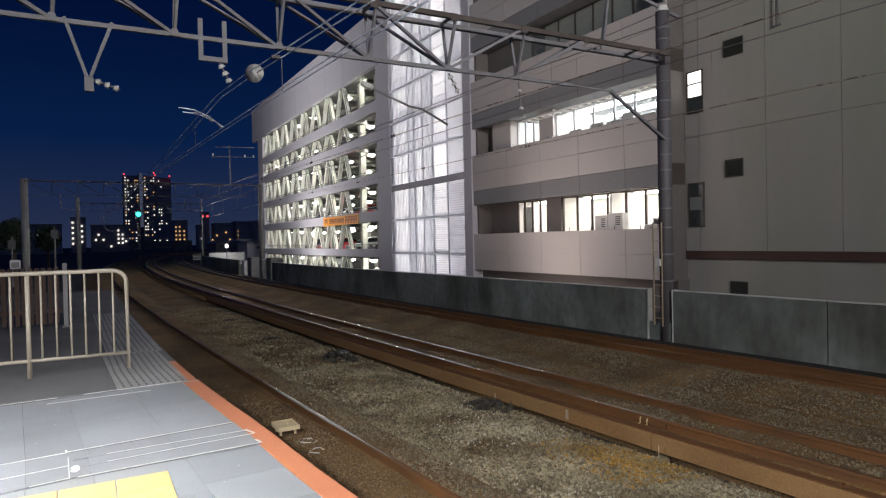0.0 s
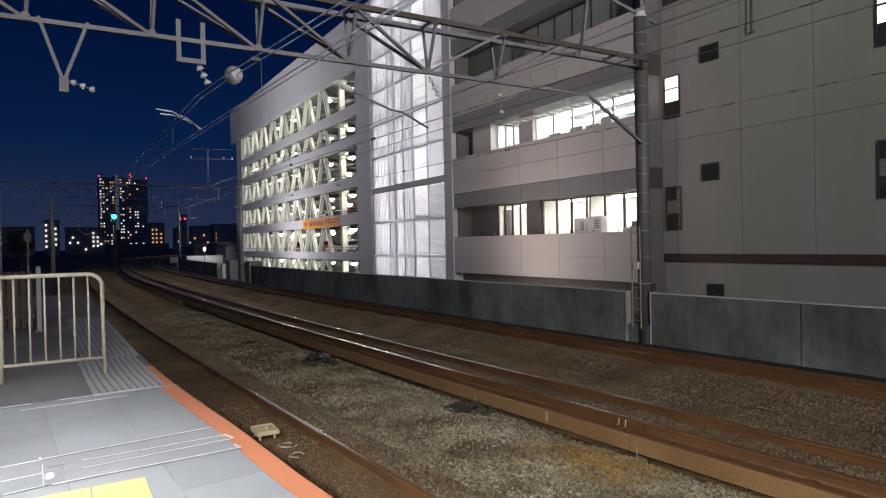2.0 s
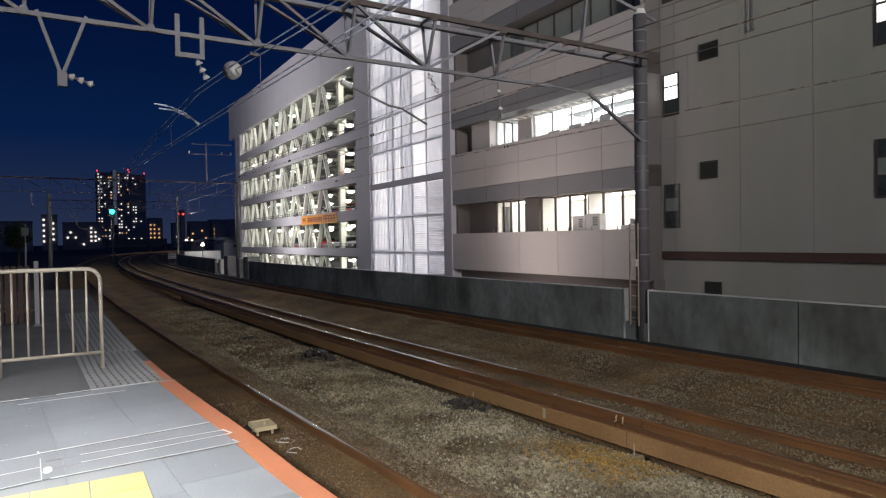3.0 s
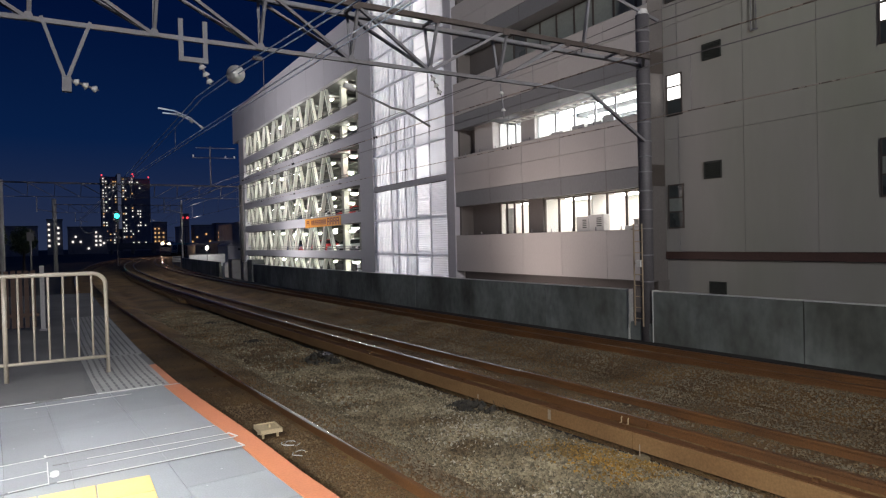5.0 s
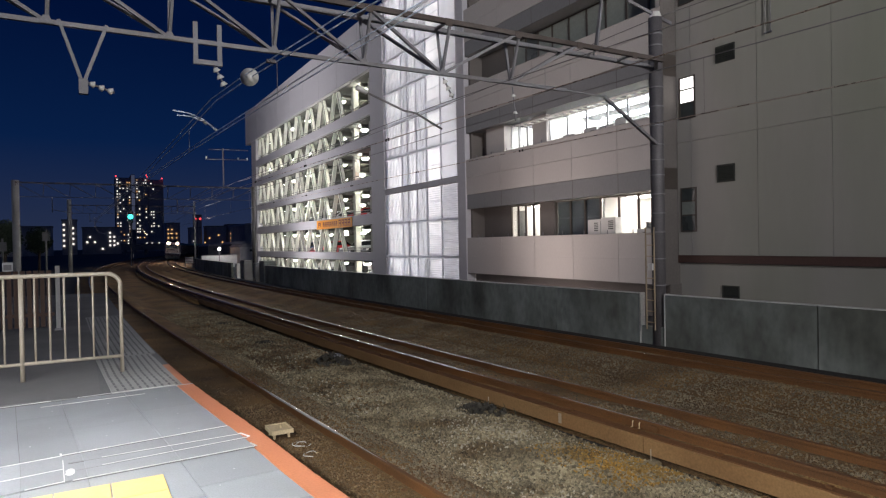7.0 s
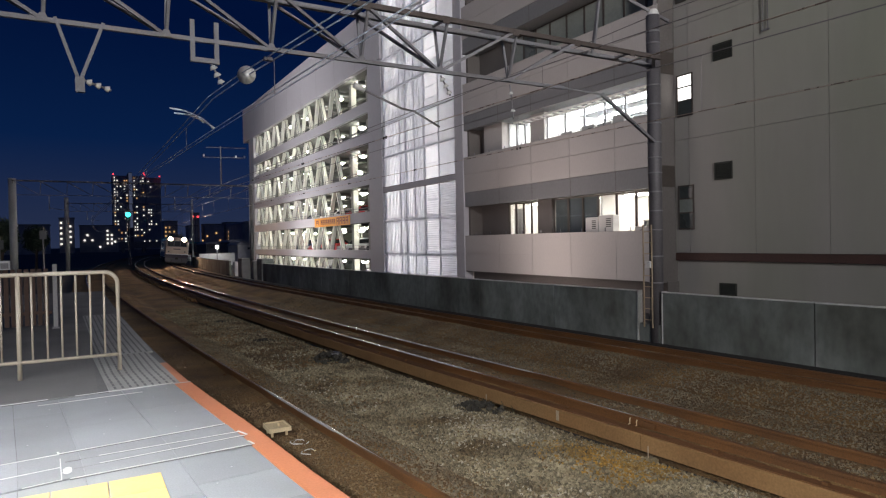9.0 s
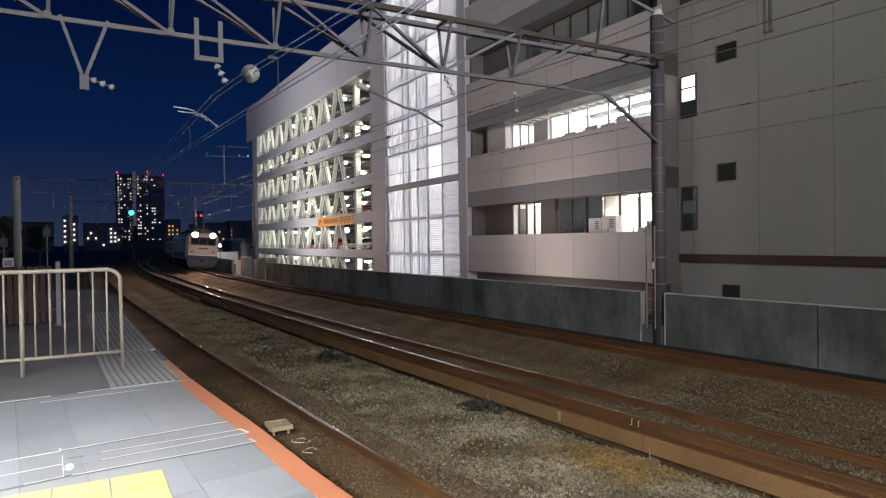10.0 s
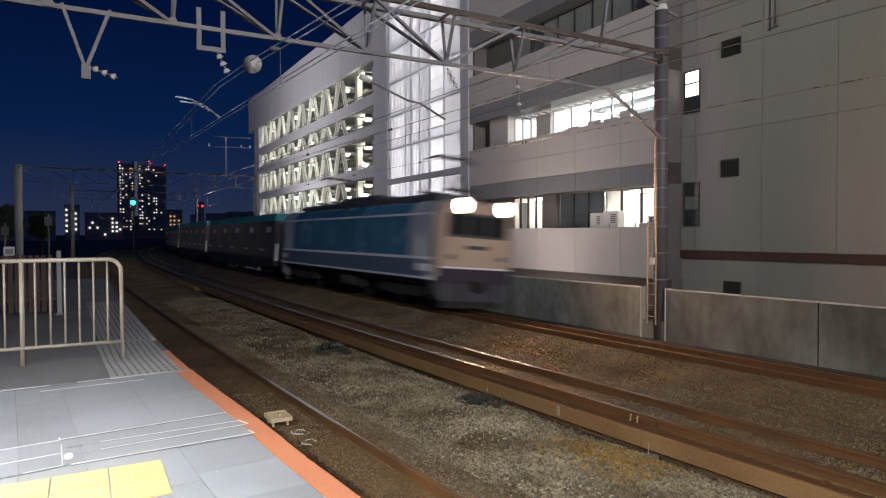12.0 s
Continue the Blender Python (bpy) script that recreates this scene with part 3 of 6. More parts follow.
def build_stones():
    """Loose stones on the ballast, many small irregular solids."""
    rnd = random.Random(5)
    base = [(1, 0, 0), (-1, 0, 0), (0, 1, 0), (0, -1, 0), (0, 0, 1), (0, 0, -1)]
    tri = [(0, 2, 4), (2, 1, 4), (1, 3, 4), (3, 0, 4), (2, 0, 5), (1, 2, 5), (3, 1, 5), (0, 3, 5)]

    def heap(count, bands, size, name, mat, label, bare=-9.0):
        vs, fs = [], []
        for _ in range(count):
            o0, o1, y0, y1 = bands[rnd.randrange(len(bands))]
            y = y0 + (y1 - y0) * rnd.random() ** 1.5
            o = rnd.uniform(o0, o1)
            if noise.noise((o * 0.9, y * 0.5, 9.3)) + rnd.uniform(-0.25, 0.25) < bare:
                continue
            z = bed(o, y)
            s = rnd.uniform(*size)
            m = Euler((rnd.random() * 6, rnd.random() * 6, rnd.random() * 6)).to_matrix()
            k = len(vs)
            sc = (s * rnd.uniform(0.7, 1.3), s * rnd.uniform(0.6, 1.1), s * rnd.uniform(0.5, 0.9))
            for p in base:
                q = m @ Vector([p[a] * sc[a] * rnd.uniform(0.75, 1.2) for a in range(3)])
                vs.append((o + bend(y) + q.x, y + q.y, z + q.z + s * 0.2))
            fs += [tuple(i + k for i in t) for t in tri]
        me = bpy.data.meshes.new(name)
        me.from_pydata(vs, [], fs)
        me.materials.append(mat)
        tagged(new(name, me), label, "ballast stones", kind="stuff")

    heap(42000, [(6.75, 9.25, 3, 30), (6.75, 9.25, 3, 20), (1.95, 2.95, 2.2, 20)], (0.008, 0.028), "brown_ballast_stones", M_STONE_BROWN, "brown dusted stones between the far tracks", -0.5)
    heap(64000, [(2.6, 5.06, 1.5, 30), (2.6, 5.06, 1.5, 14), (2.6, 5.06, 2.0, 10)], (0.010, 0.040), "ballast_stones", M_STONE, "loose grey crushed stones of the track bed")
    heap(9000, [(0.3, 1.6, 2.5, 14), (0.5, 1.75, 5.0, 11)], (0.008, 0.024), "brown_ballast_stones", M_STONE_DUST, "brown dusted stones beside the platform", -0.25)
    heap(9000, [(0.0, 2.3, 2.5, 18), (5.4, 6.4, 3, 20), (6.5, 7.0, 3, 20), (9.0, 9.4, 3, 20), (9.5, 11.8, 3, 20)], (0.012, 0.026), "dusty_ballast_stones", M_STONE_DUST, "rust-dusted crushed stones inside the tracks", 0.0)
    heap(7000, [(5.42, 6.36, 3, 22), (5.42, 6.36, 3, 12), (6.5, 6.95, 3, 16)], (0.008, 0.026), "grey_ballast_stones", M_STONE_BROWN, "grey crushed stones between the rails", -0.1)
    heap(3600, [(3.8, 5.0, 5.1, 6.9), (4.1, 5.0, 5.3, 6.6), (4.3, 4.95, 5.5, 6.3)], (0.015, 0.042), "ochre_ballast_stones", M_STONE_OCHRE, "ochre-stained stones beside the kerb")
    heap(1700, [(2.7, 4.95, 3.0, 14), (2.9, 4.95, 4.0, 10)], (0.016, 0.042), "pale_ballast_stones", M_STONE_PALE, "larger pale stones scattered on the ballast", 0.0)
    heap(5000, [(2.6, 4.9, 2.5, 16), (2.6, 4.9, 2.5, 12), (2.6, 4.9, 2.5, 9), (2.8, 4.9, 3.5, 9), (2.9, 4.9, 4.5, 9)], (0.011, 0.036), "pale_ballast_stones", M_STONE_PALE, "scattered pale stones on the ballast", 0.05)


def edge(y):
    """The platform's edge on the track side."""
    return float(np.interp(y, [-20, -6, 2.2, 3.44, 3.97, 4.5, 4.95, 5.44, 5.94, 6.53, 7.23, 8.2, 11.35, 15.5, 24], [3.1, 1.97, 1.40, 1.312, 1.264, 1.232, 1.205, 1.165, 1.118, 1.068, 1.012, 0.95, 0.85, 0.77, 0.70]))


def strip(g, o0, o1, y0, y1, z0, z1, c=0.0):
    """A slab between two offsets inside the platform's edge."""
    a0, a1, b0, b1 = edge(y0) - o0, edge(y0) - o1, edge(y1) - o0, edge(y1) - o1
    g.add([(a1, y0, z0), (a0, y0, z0), (b0, y1, z0), (b1, y1, z0), (a1 + c, y0 + c, z1), (a0 - c, y0 + c, z1), (b0 - c, y1 - c, z1), (b1 + c, y1 - c, z1)],
          [(0, 3, 2, 1), (4, 5, 6, 7), (0, 1, 5, 4), (1, 2, 6, 5), (2, 3, 7, 6), (3, 0, 4, 7)])
    return g


def build_platform():
    plat = thing("platform", (-2, 3, -1.5), "concrete station platform with grey slabs and an orange edge", "platform", kind="structure")
    ys = steps(-16, 24, 1.0)
    g = Geo()
    vs = []
    for y in ys:
        vs += [(-14, y, -1.6), (edge(y) - 0.25, y, -1.6), (edge(y) - 0.25, y, -0.22), (edge(y), y, -0.22), (edge(y), y, -0.012), (-14, y, -0.012)]
    fs = [(i * 6 + k, i * 6 + (k + 1) % 6, (i + 1) * 6 + (k + 1) % 6, (i + 1) * 6 + k) for i in range(len(ys) - 1) for k in range(6)]
    fs += [tuple(range(6)), tuple((len(ys) - 1) * 6 + k for k in range(6))]
    g.add(vs, fs)
    part("platform_base", g, M_GROUT, plat, "grey concrete platform body")
    part("dark_paving", Geo().box(-13.9, 0.15, 7.21, 23.9, -0.012, 0.0), M_ASPHALT, plat, "dark asphalt beyond the barrier")
    e = Geo()
    strip(e, 0.02, 0.70, 15.52, 23.8, -0.012, -0.001)
    part("dark_edge_paving", e, M_ASPHALT, plat)
    # orange edge band in lengths
    band = Geo()
    cuts = [-9, -6, -2, 1, 2.2, 3.44, 3.97, 4.5, 4.95, 5.44, 5.94, 6.53, 7.2]
    for a, b in zip(cuts, cuts[1:]):
        strip(band, 0.004, 0.158, a, b, -0.012, 0.003)
    part("orange_edge_band", band, M_ORANGE, plat, "bright orange edge band")
    part("orange_edge_band", strip(Geo(), 0.004, 0.09, 7.235, 8.6, -0.012, 0.001, 0.003), M_ORANGE, plat, "worn narrow orange edge band")
    part("edge_end_mark", strip(Geo(), 0.0, 0.165, 7.205, 7.228, -0.012, 0.004), M_ALU, plat, "pale metal end strip")
    # slabs between skewed joint lines; each line gives y for an x
    def line(x0, y0, x1, y1):
        return lambda x: y0 + (y1 - y0) * (x - x0) / (x1 - x0)

    far_line = line(0.86, 7.225, -0.4, 7.12)
    top = line(1.0, 5.325, -0.15, 5.205)
    mid = line(1.046, 5.04, -0.15, 5.0)
    ridge = line(1.071, 4.922, 0.1, 4.83)
    low = line(1.066, 4.673, -0.1, 4.605)
    top_l, mid_l, low_l = line(-0.15, 5.191, -0.9, 5.10), line(-0.127, 4.875, -0.9, 4.76), line(-0.115, 4.612, -0.9, 4.47)

    def quad(name, o0, o1, ya, yb, z1, mat, gap=0.002, label=""):
        """A slab between two offsets from the edge and two joint lines."""
        pts = []
        for o, fy in ((o1 - gap, ya), (o0 + gap, ya), (o0 + gap, yb), (o1 - gap, yb)):
            y = 5.0
            for _ in range(6):
                y = fy(edge(y) - o)
            pts.append((edge(y) - o, y + (gap if fy is ya else -gap)))
        g = Geo()
        g.add([(x, y, -0.012) for x, y in pts] + [(x, y, z1) for x, y in pts], [(0, 3, 2, 1), (4, 5, 6, 7), (0, 1, 5, 4), (1, 2, 6, 5), (2, 3, 7, 6), (3, 0, 4, 7)])
        part(name, g, mat, plat, label)

    rnd = random.Random(2)

    def shift(fy, d):
        return lambda x: fy(x) + d

    def blend(fa, fb, k):
        return lambda x: fa(x) * (1 - k) + fb(x) * k

    cols = [0.162, 0.66, 1.21, 1.57, 2.16, 2.76, 3.4, 4.2, 5.2, 6.4, 8.0]
    for c, (o0, o1) in enumerate(zip(cols, cols[1:])):
        left = c >= 2
        t, m, l = (top_l, mid_l, low_l) if left else (top, mid, low)
        ladder = [t, blend(t, far_line, 0.5), far_line] if c in (0, 3, 5) else [t, blend(t, far_line, 0.36 if c == 1 else 0.7), far_line]
        for a, b in zip(ladder, ladder[1:]):
            quad("paving_slab", o0, o1, a, b, rnd.uniform(-0.001, 0.001), M_TILE)
        quad("joint_cover", o0, o1, m, t, 0.006, M_BOARD, 0.001, "grey joint cover board")
        quad("joint_cover", o0, o1, l, m, 0.010, M_BOARD, 0.001, "grey joint cover board")
        jog = 0.14 if c % 2 else 0.0
        depth_rows = [l, shift(l, -0.56 - jog), shift(l, -1.08), shift(l, -1.7 - jog), shift(l, -2.6), shift(l, -4.4), shift(l, -6.2), shift(l, -9.0), shift(l, -12.5)]
        for a, b in zip(depth_rows, depth_rows[1:]):
            quad("paving_slab", o0, o1, b, a, rnd.uniform(-0.001, 0.001), M_TILE)
    far_two = line(0.53, 6.955, -0.343, 6.901)
    for fy, x0, x1, w in ((top, 1.0, -0.15, 0.005), (mid, 1.046, 0.1, 0.004), (ridge, 1.071, 0.1, 0.005), (low, 1.066, -0.07, 0.006), (top_l, -0.15, -0.75, 0.003), (mid_l, -0.127, -0.8, 0.006), (low_l, -0.115, -0.32, 0.003), (far_line, 0.84, -0.05, 0.005), (far_line, -0.27, -0.75, 0.006), (far_two, 0.53, -0.343, 0.003)):
        part("metal_edging", Geo().bar((x0, fy(x0), 0.0105), (x1, fy(x1), 0.0105), w + 0.004, 0.004), M_WALLCAP, plat, "thin bright metal edging")
    for fy, x0, x1 in ((mid, 1.04, -0.1), (ridge, 1.06, -0.05), (low, 1.06, -0.07), (top, 0.99, -0.14)):
        part("joint_gap", Geo().bar((x0, fy(x0) - 0.018, 0.0088), (x1, fy(x1) - 0.018, 0.0088), 0.007, 0.004), M_ASPHALT, plat, "dark joint gap")
    for a, b, w in (((1.046, 5.06), (1.085, 4.93), 0.012), ((1.055, 4.76), (1.078, 4.668), 0.010), ((-0.15, 5.25), (-0.142, 5.19), 0.012), ((-0.132, 5.07), (-0.114, 4.60), 0.006)):
        part("corner_clip", Geo().bar((*a, 0.011), (*b, 0.011), w, 0.005), M_WALLCAP, plat, "pale corner clip")
    blot = [(-0.086 + 0.026 * math.cos(k * math.pi / 8) * (1.0 + 0.12 * math.sin(3 * k)), 4.785 + 0.07 * math.copysign(abs(math.sin(k * math.pi / 8)) ** 0.6, math.sin(k * math.pi / 8)), ) for k in range(16)]
    part("paint_mark", Geo().prism(blot, "z", 0.010, 0.0122), M_WALLCAP, plat, "white paint blot")
    # flush screws
    screw = unit_mesh("screw_cap", Geo().rod([(0, 0, -0.004), (0, 0, 0.002)], 0.0065, 8), M_ALU)
    for o, y in ((0.4, 6.0), (0.9, 6.05), (1.35, 6.1), (1.75, 6.1), (0.45, 6.7), (0.85, 6.75), (1.3, 6.72), (1.8, 6.75), (0.4, 4.3), (0.55, 4.05), (0.9, 4.3), (1.0, 5.6), (0.5, 5.5), (1.5, 5.6), (0.27, 7.02)):
        piece("screw_cap", screw, plat, (edge(y) - o, y, 0.0))
    # yellow guiding blocks with flat-topped bars
    blk = Geo().cham(-0.147, 0.147, -0.147, 0.147, 0.0, 0.008, 0.003)
    block_mesh = unit_mesh("tactile_block", blk, M_YELLOW)
    for r in range(2):
        for c in range(9):
            piece("tactile_block", block_mesh, plat, (0.285 - 0.302 * c, 4.28 - 0.302 * r, 0.0))
    # slotted slip plates beside the fence
    base = Geo()
    strip(base, 0.095, 0.76, 7.24, 9.6, -0.012, 0.002)
    strip(base, 0.03, 0.70, 9.61, 15.5, -0.012, 0.002)
    part("slip_plate", base, M_SLOTPLATE, plat, "grey slotted anti-slip plate")
    slot = unit_mesh("slot", Geo().box(-0.011, 0.011, -0.06, 0.06, 0.0, 0.003), M_GROUT)
    more = Geo()
    for r in range(35):
        for c in range(9):
            y = 9.72 + r * 0.165
            x = edge(y) - 0.10 - c * 0.07
            more.box(x - 0.011, x + 0.011, y - 0.06, y + 0.06, 0.002, 0.005)
    part("far_slot_field", more, M_GROUT, plat, kind="stuff")
    for r in range(14):
        for c in range(9):
            y = 7.34 + r * 0.165
            piece("slot", slot, plat, (edge(y) - 0.14 - c * 0.07, y, 0.002), 0.05)


def build_barrier():
    """Cream tube barrier across the platform."""
    y0 = 8.4
    for n, (xa, xb) in enumerate(((-0.74 - 1.62, 0.405), (-4.9, -2.45))):
        th = thing("barrier", (xb - 0.02, y0, 0.0), "cream painted steel tube barrier standing on the platform", "barrier", "platform barriers")
        r = 0.14
        arc = [(xb - r + r * math.sin(a), y0, 1.16 - r + r * math.cos(a)) for a in [k * math.pi / 12 for k in range(7)]]
        part("frame_tube", Geo().rod([(xa, y0, 1.16)] + arc + [(xb, y0, 0.0)], 0.024, 12), M_FENCE, th, smooth=True)
        part("bottom_rail", Geo().rod([(xa, y0, 0.2), (xb, y0, 0.19)], 0.02, 10), M_FENCE, th, smooth=True)
        x = xb - 0.145
        k = 0
        while x > xa:
            if abs(x - (xb - 0.98)) > 0.08 and abs(x - (xb - 1.96)) > 0.08:
                part("upright", Geo().rod([(x, y0, 0.2), (x, y0, 1.15)], 0.0115, 8), M_FENCE, th, smooth=True)
            x -= 0.142
            k += 1
        for d in (0.98, 1.96):
            if xb - d > xa:
                part("post", Geo().rod([(xb - d, y0, 0.0), (xb - d, y0, 1.16)], 0.024, 12), M_FENCE, th, smooth=True)


def build_slat_fence():
    y0 = 13.6
    th = thing("slat_fence", (-2, y0, 0), "brown vertical slat fence on the closed platform end", "fence")
    for z in (0.25, 0.95):
        part("rail", Geo().box(-6.0, -0.42, y0 + 0.02, y0 + 0.07, z, z + 0.06), M_SLAT, th)
    me = unit_mesh("slat", Geo().cham(-0.035, 0.035, -0.012, 0.012, 0.06, 1.08, 0.006), M_SLAT)
    for k in range(56):
        piece("slat", me, th, (-0.5 - k * 0.1, y0, 0))
    p = thing("white_post", (-0.36, y0 - 0.1, 0), "slim white painted post on the platform", "post")
    part("shaft", Geo().cham(-0.395, -0.325, y0 - 0.13, y0 - 0.07, 0, 1.16, 0.01), M_CONCPOLE, p)
    part("foot", Geo().cham(-0.42, -0.30, y0 - 0.16, y0 - 0.04, 0, 0.03, 0.01), M_GALV, p)
    b = thing("small_white_box", (-1.1, y0, 1.08), "small white box on top of the slat fence", "box")
    part("case", Geo().cham(-1.19, -1.03, y0 - 0.06, y0 + 0.06, 1.082, 1.24, 0.015), M_FARWHITE, b)
    part("plate", Geo().box(-1.17, -1.05, y0 - 0.068, y0 - 0.06, 1.10, 1.20), M_GALV, b)


def build_trackside_box():
    x, y = 2.37, 8.90
    th = thing("trackside_box", (x, y, -1.32), "small ochre trackside box on four short legs", "trackside box")
    part("tray", Geo().cham(x - 0.15, x + 0.15, y - 0.19, y + 0.19, -1.14, -1.095, 0.004), M_BOXTOP, th)
    part("knob", Geo().rod([(x + 0.02, y - 0.02, -1.095), (x + 0.02, y - 0.02, -1.055)], 0.016, 8), M_BOXTOP, th)
    part("ground_plate", Geo().cham(x - 0.2, x + 0.26, y - 0.2, y + 0.1, -1.27, -1.212, 0.01), M_SLEEPER, th, "weathered ground board")
    for x0, x1, y0, y1 in ((-0.15, -0.13, -0.17, 0.17), (0.13, 0.15, -0.17, 0.17), (-0.13, 0.13, -0.17, -0.15), (-0.13, 0.13, 0.15, 0.17)):
        part("rim", Geo().box(x + x0, x + x1, y + y0 * 1.118, y + y1 * 1.118, -1.0945, -1.083), M_BOXTOP, th)
    for dx in (-0.1, 0.1):
        for dy in (-0.12, 0.12):
            part("leg", Geo().box(x + dx - 0.014, x + dx + 0.014, y + dy - 0.014, y + dy + 0.014, -1.40, -1.14), M_BOXTOP, th)
    rnd = random.Random(4)
    for cx, cy, rx, ry, turns in ((2.47, 8.42, 0.075, 0.10, 2.2), (2.49, 7.92, 0.10, 0.09, 0.85)):
        c = thing("cable_coil", (cx, cy, -1.25), "pale loose cable end lying on the ballast", "cable", "loose cables")
        n = int(14 * turns)
        pts = [(cx + rx * (1 + 0.15 * math.sin(k)) * math.cos(k * 0.45) + 0.003 * k, cy + ry * math.sin(k * 0.45) - 0.003 * k, -1.225 + 0.02 * rnd.random()) for k in range(n)]
        part("cable", Geo().rod(pts, 0.006, 6), M_WALLCAP, c, smooth=True)
        part("end_tag", Geo().cham(pts[0][0] - 0.015, pts[0][0] + 0.015, pts[0][1] - 0.01, pts[0][1] + 0.01, -1.24, -1.21, 0.003), M_BOXTOP, c)


def build_pits():
    for x, y, s in ((5.15, 14.5, 1.1), (4.6, 18.6, 0.8), (4.4, 24.0, 0.8), (5.75, 8.95, 0.95)):
        th = thing("rubble_mound", (x, y, -1.40), "small dark mound of soil, stones and dry weeds", "mound", "mounds between the tracks")
        rnd = random.Random(int(y * 10))
        g = Geo()
        for _ in range(110):
            a, d = rnd.uniform(0, 6.28), rnd.random() ** 0.55
            r = rnd.uniform(0.025, 0.07) * s
            cx, cy, cz = x + 0.40 * s * d * math.cos(a), y + 0.50 * s * d * math.sin(a), -1.39 + (0.20 if s > 1 else 0.09) * s * (1 - d * d)
            m = Euler((rnd.random() * 6, rnd.random() * 6, rnd.random() * 6)).to_matrix()
            vs = [m @ Vector(p) * r * rnd.uniform(0.8, 1.25) + Vector((cx, cy, cz)) for p in ((1, 0, 0), (-1, 0, 0), (0, 1, 0), (0, -1, 0), (0, 0, 0.8), (0, 0, -0.8))]
            g.add(vs, [(0, 2, 4), (2, 1, 4), (1, 3, 4), (3, 0, 4), (2, 0, 5), (1, 2, 5), (3, 1, 5), (0, 3, 5)])
        part("rubble", g, M_STONE_DARK, th, kind="stuff")
        if s > 1:
            part("cover_plate", Geo().add([(x - 0.02, y - 0.16 * s, -1.17), (x + 0.24 * s, y - 0.12 * s, -1.19), (x + 0.22 * s, y + 0.18 * s, -1.18), (x - 0.03, y + 0.14 * s, -1.16), (x - 0.02, y - 0.16 * s, -1.20), (x + 0.24 * s, y - 0.12 * s, -1.22), (x + 0.22 * s, y + 0.18 * s, -1.21), (x - 0.03, y + 0.14 * s, -1.19)], [(0, 1, 2, 3), (7, 6, 5, 4), (0, 4, 5, 1), (1, 5, 6, 2), (2, 6, 7, 3), (3, 7, 4, 0)]), M_GALV, th, "grey broken cover plate")
        w = Geo()
        for _ in range(50):
            a, l = rnd.uniform(0, 6.28), rnd.uniform(0.04, 0.12)
            bx, by = x + rnd.uniform(-0.5, 0.5) * s, y + rnd.uniform(-0.5, 0.5) * s
            w.bar((bx, by, -1.40), (bx + 0.08 * math.cos(a), by + 0.08 * math.sin(a), -1.38 + l), 0.010, 0.004)
        part("weed_tuft", w, M_WEED, th, "dry weeds", kind="stuff")
    for x, y in ((6.10, 9.15), (6.28, 5.72), (5.42, 14.2)):
        st = thing("marker_stub", (x, y, -1.35), "short brown marker stub leaning on the kerb", "marker")
        part("stub", Geo().bar((x - 0.06, y, -1.40), (x - 0.04, y + 0.02, -1.22), 0.012), M_LADDER, st, "pale stick")
        part("foot", Geo().cham(x - 0.1, x + 0.05, y - 0.07, y + 0.07, -1.44, -1.36, 0.02), M_STONE, st)


WALL_OFF = 12.25


def wx(y):
    return WALL_OFF + bend(y)


def build_track_wall():
    wall = thing("track_wall", (13.1, 12, -1.6), "weathered dark concrete trackside wall in panels", "wall", kind="structure")
    cuts = [-16, -12, -8, -4, -0.2, 3.7, 7.75, 11.60]
    rest = [12.36, 15.7, 19.7, 23.7, 27.7, 31.7, 35.7, 39.7, 43.7, 48.5]

    def panel(a, b, z1, th=0.16, back=0.0):
        ya = steps(a + 0.016, b - 0.016, 1.3)
        part("wall_panel", Geo().sweep([(back, -1.7), (back + th, -1.7), (back + th, z1 - 0.02), (back + th - 0.02, z1), (back + 0.02, z1), (back, z1 - 0.02)], along(WALL_OFF, ya, 0)), M_WALL, wall)
        if z1 > -0.2:
            # coping carries its thin highlight as a pale colour
            part("wall_coping", Geo().sweep([(back - 0.012, z1 + 0.001), (back + th + 0.01, z1 + 0.001), (back + th + 0.01, z1 + 0.02), (back - 0.012, z1 + 0.02)], along(WALL_OFF, ya, 0)), M_WALLCAP, wall, "pale top edge, whitened for its highlight")

    for a, b in list(zip(cuts, cuts[1:])) + list(zip(rest, rest[1:])):
        panel(a, b, -0.03)
        # joint filler set back in the gap
        part("wall_joint", Geo().box(wx(b) + 0.03, wx(b) + 0.14, b - 0.012, b + 0.012, -1.6, -0.06), M_UNDER, wall)
    # dark strip painted where shade lies along the wall foot
    part("wall_gutter", Geo().sweep([(-0.28, -1.46), (-0.002, -1.46), (-0.002, -1.36), (-0.20, -1.385)], along(WALL_OFF, YS[:38], 0)), M_UNDER, wall, "dark strip painted as the shade at the foot of the wall")
    panel(11.62, 12.34, -0.88)
    for y in (11.58, 12.38):
        part("gap_edge", Geo().box(wx(y) - 0.02, wx(y) + 0.17, y - 0.013, y + 0.013, -1.40, 0.0), M_WALLCAP, wall, "pale edge of the gap")
    for a, b in zip([61, 66, 71, 76, 81, 86], [66, 71, 76, 81, 86, 91]):
        panel(a, b, -0.08)


def build_lane():
    """Street surface between the wall and the buildings."""
    g = Geo()
    ys = steps(-16, 100, 4)
    vs = []
    for y in ys:
        vs += [(wx(y) + 0.17, y, -1.60), (60, y, -1.60)]
    g.add(vs, [(2 * i, 2 * i + 1, 2 * i + 3, 2 * i + 2) for i in range(len(ys) - 1)])
    solo("lane", g, M_LANE, "dark asphalt lane behind the wall", "lane", kind="structure")


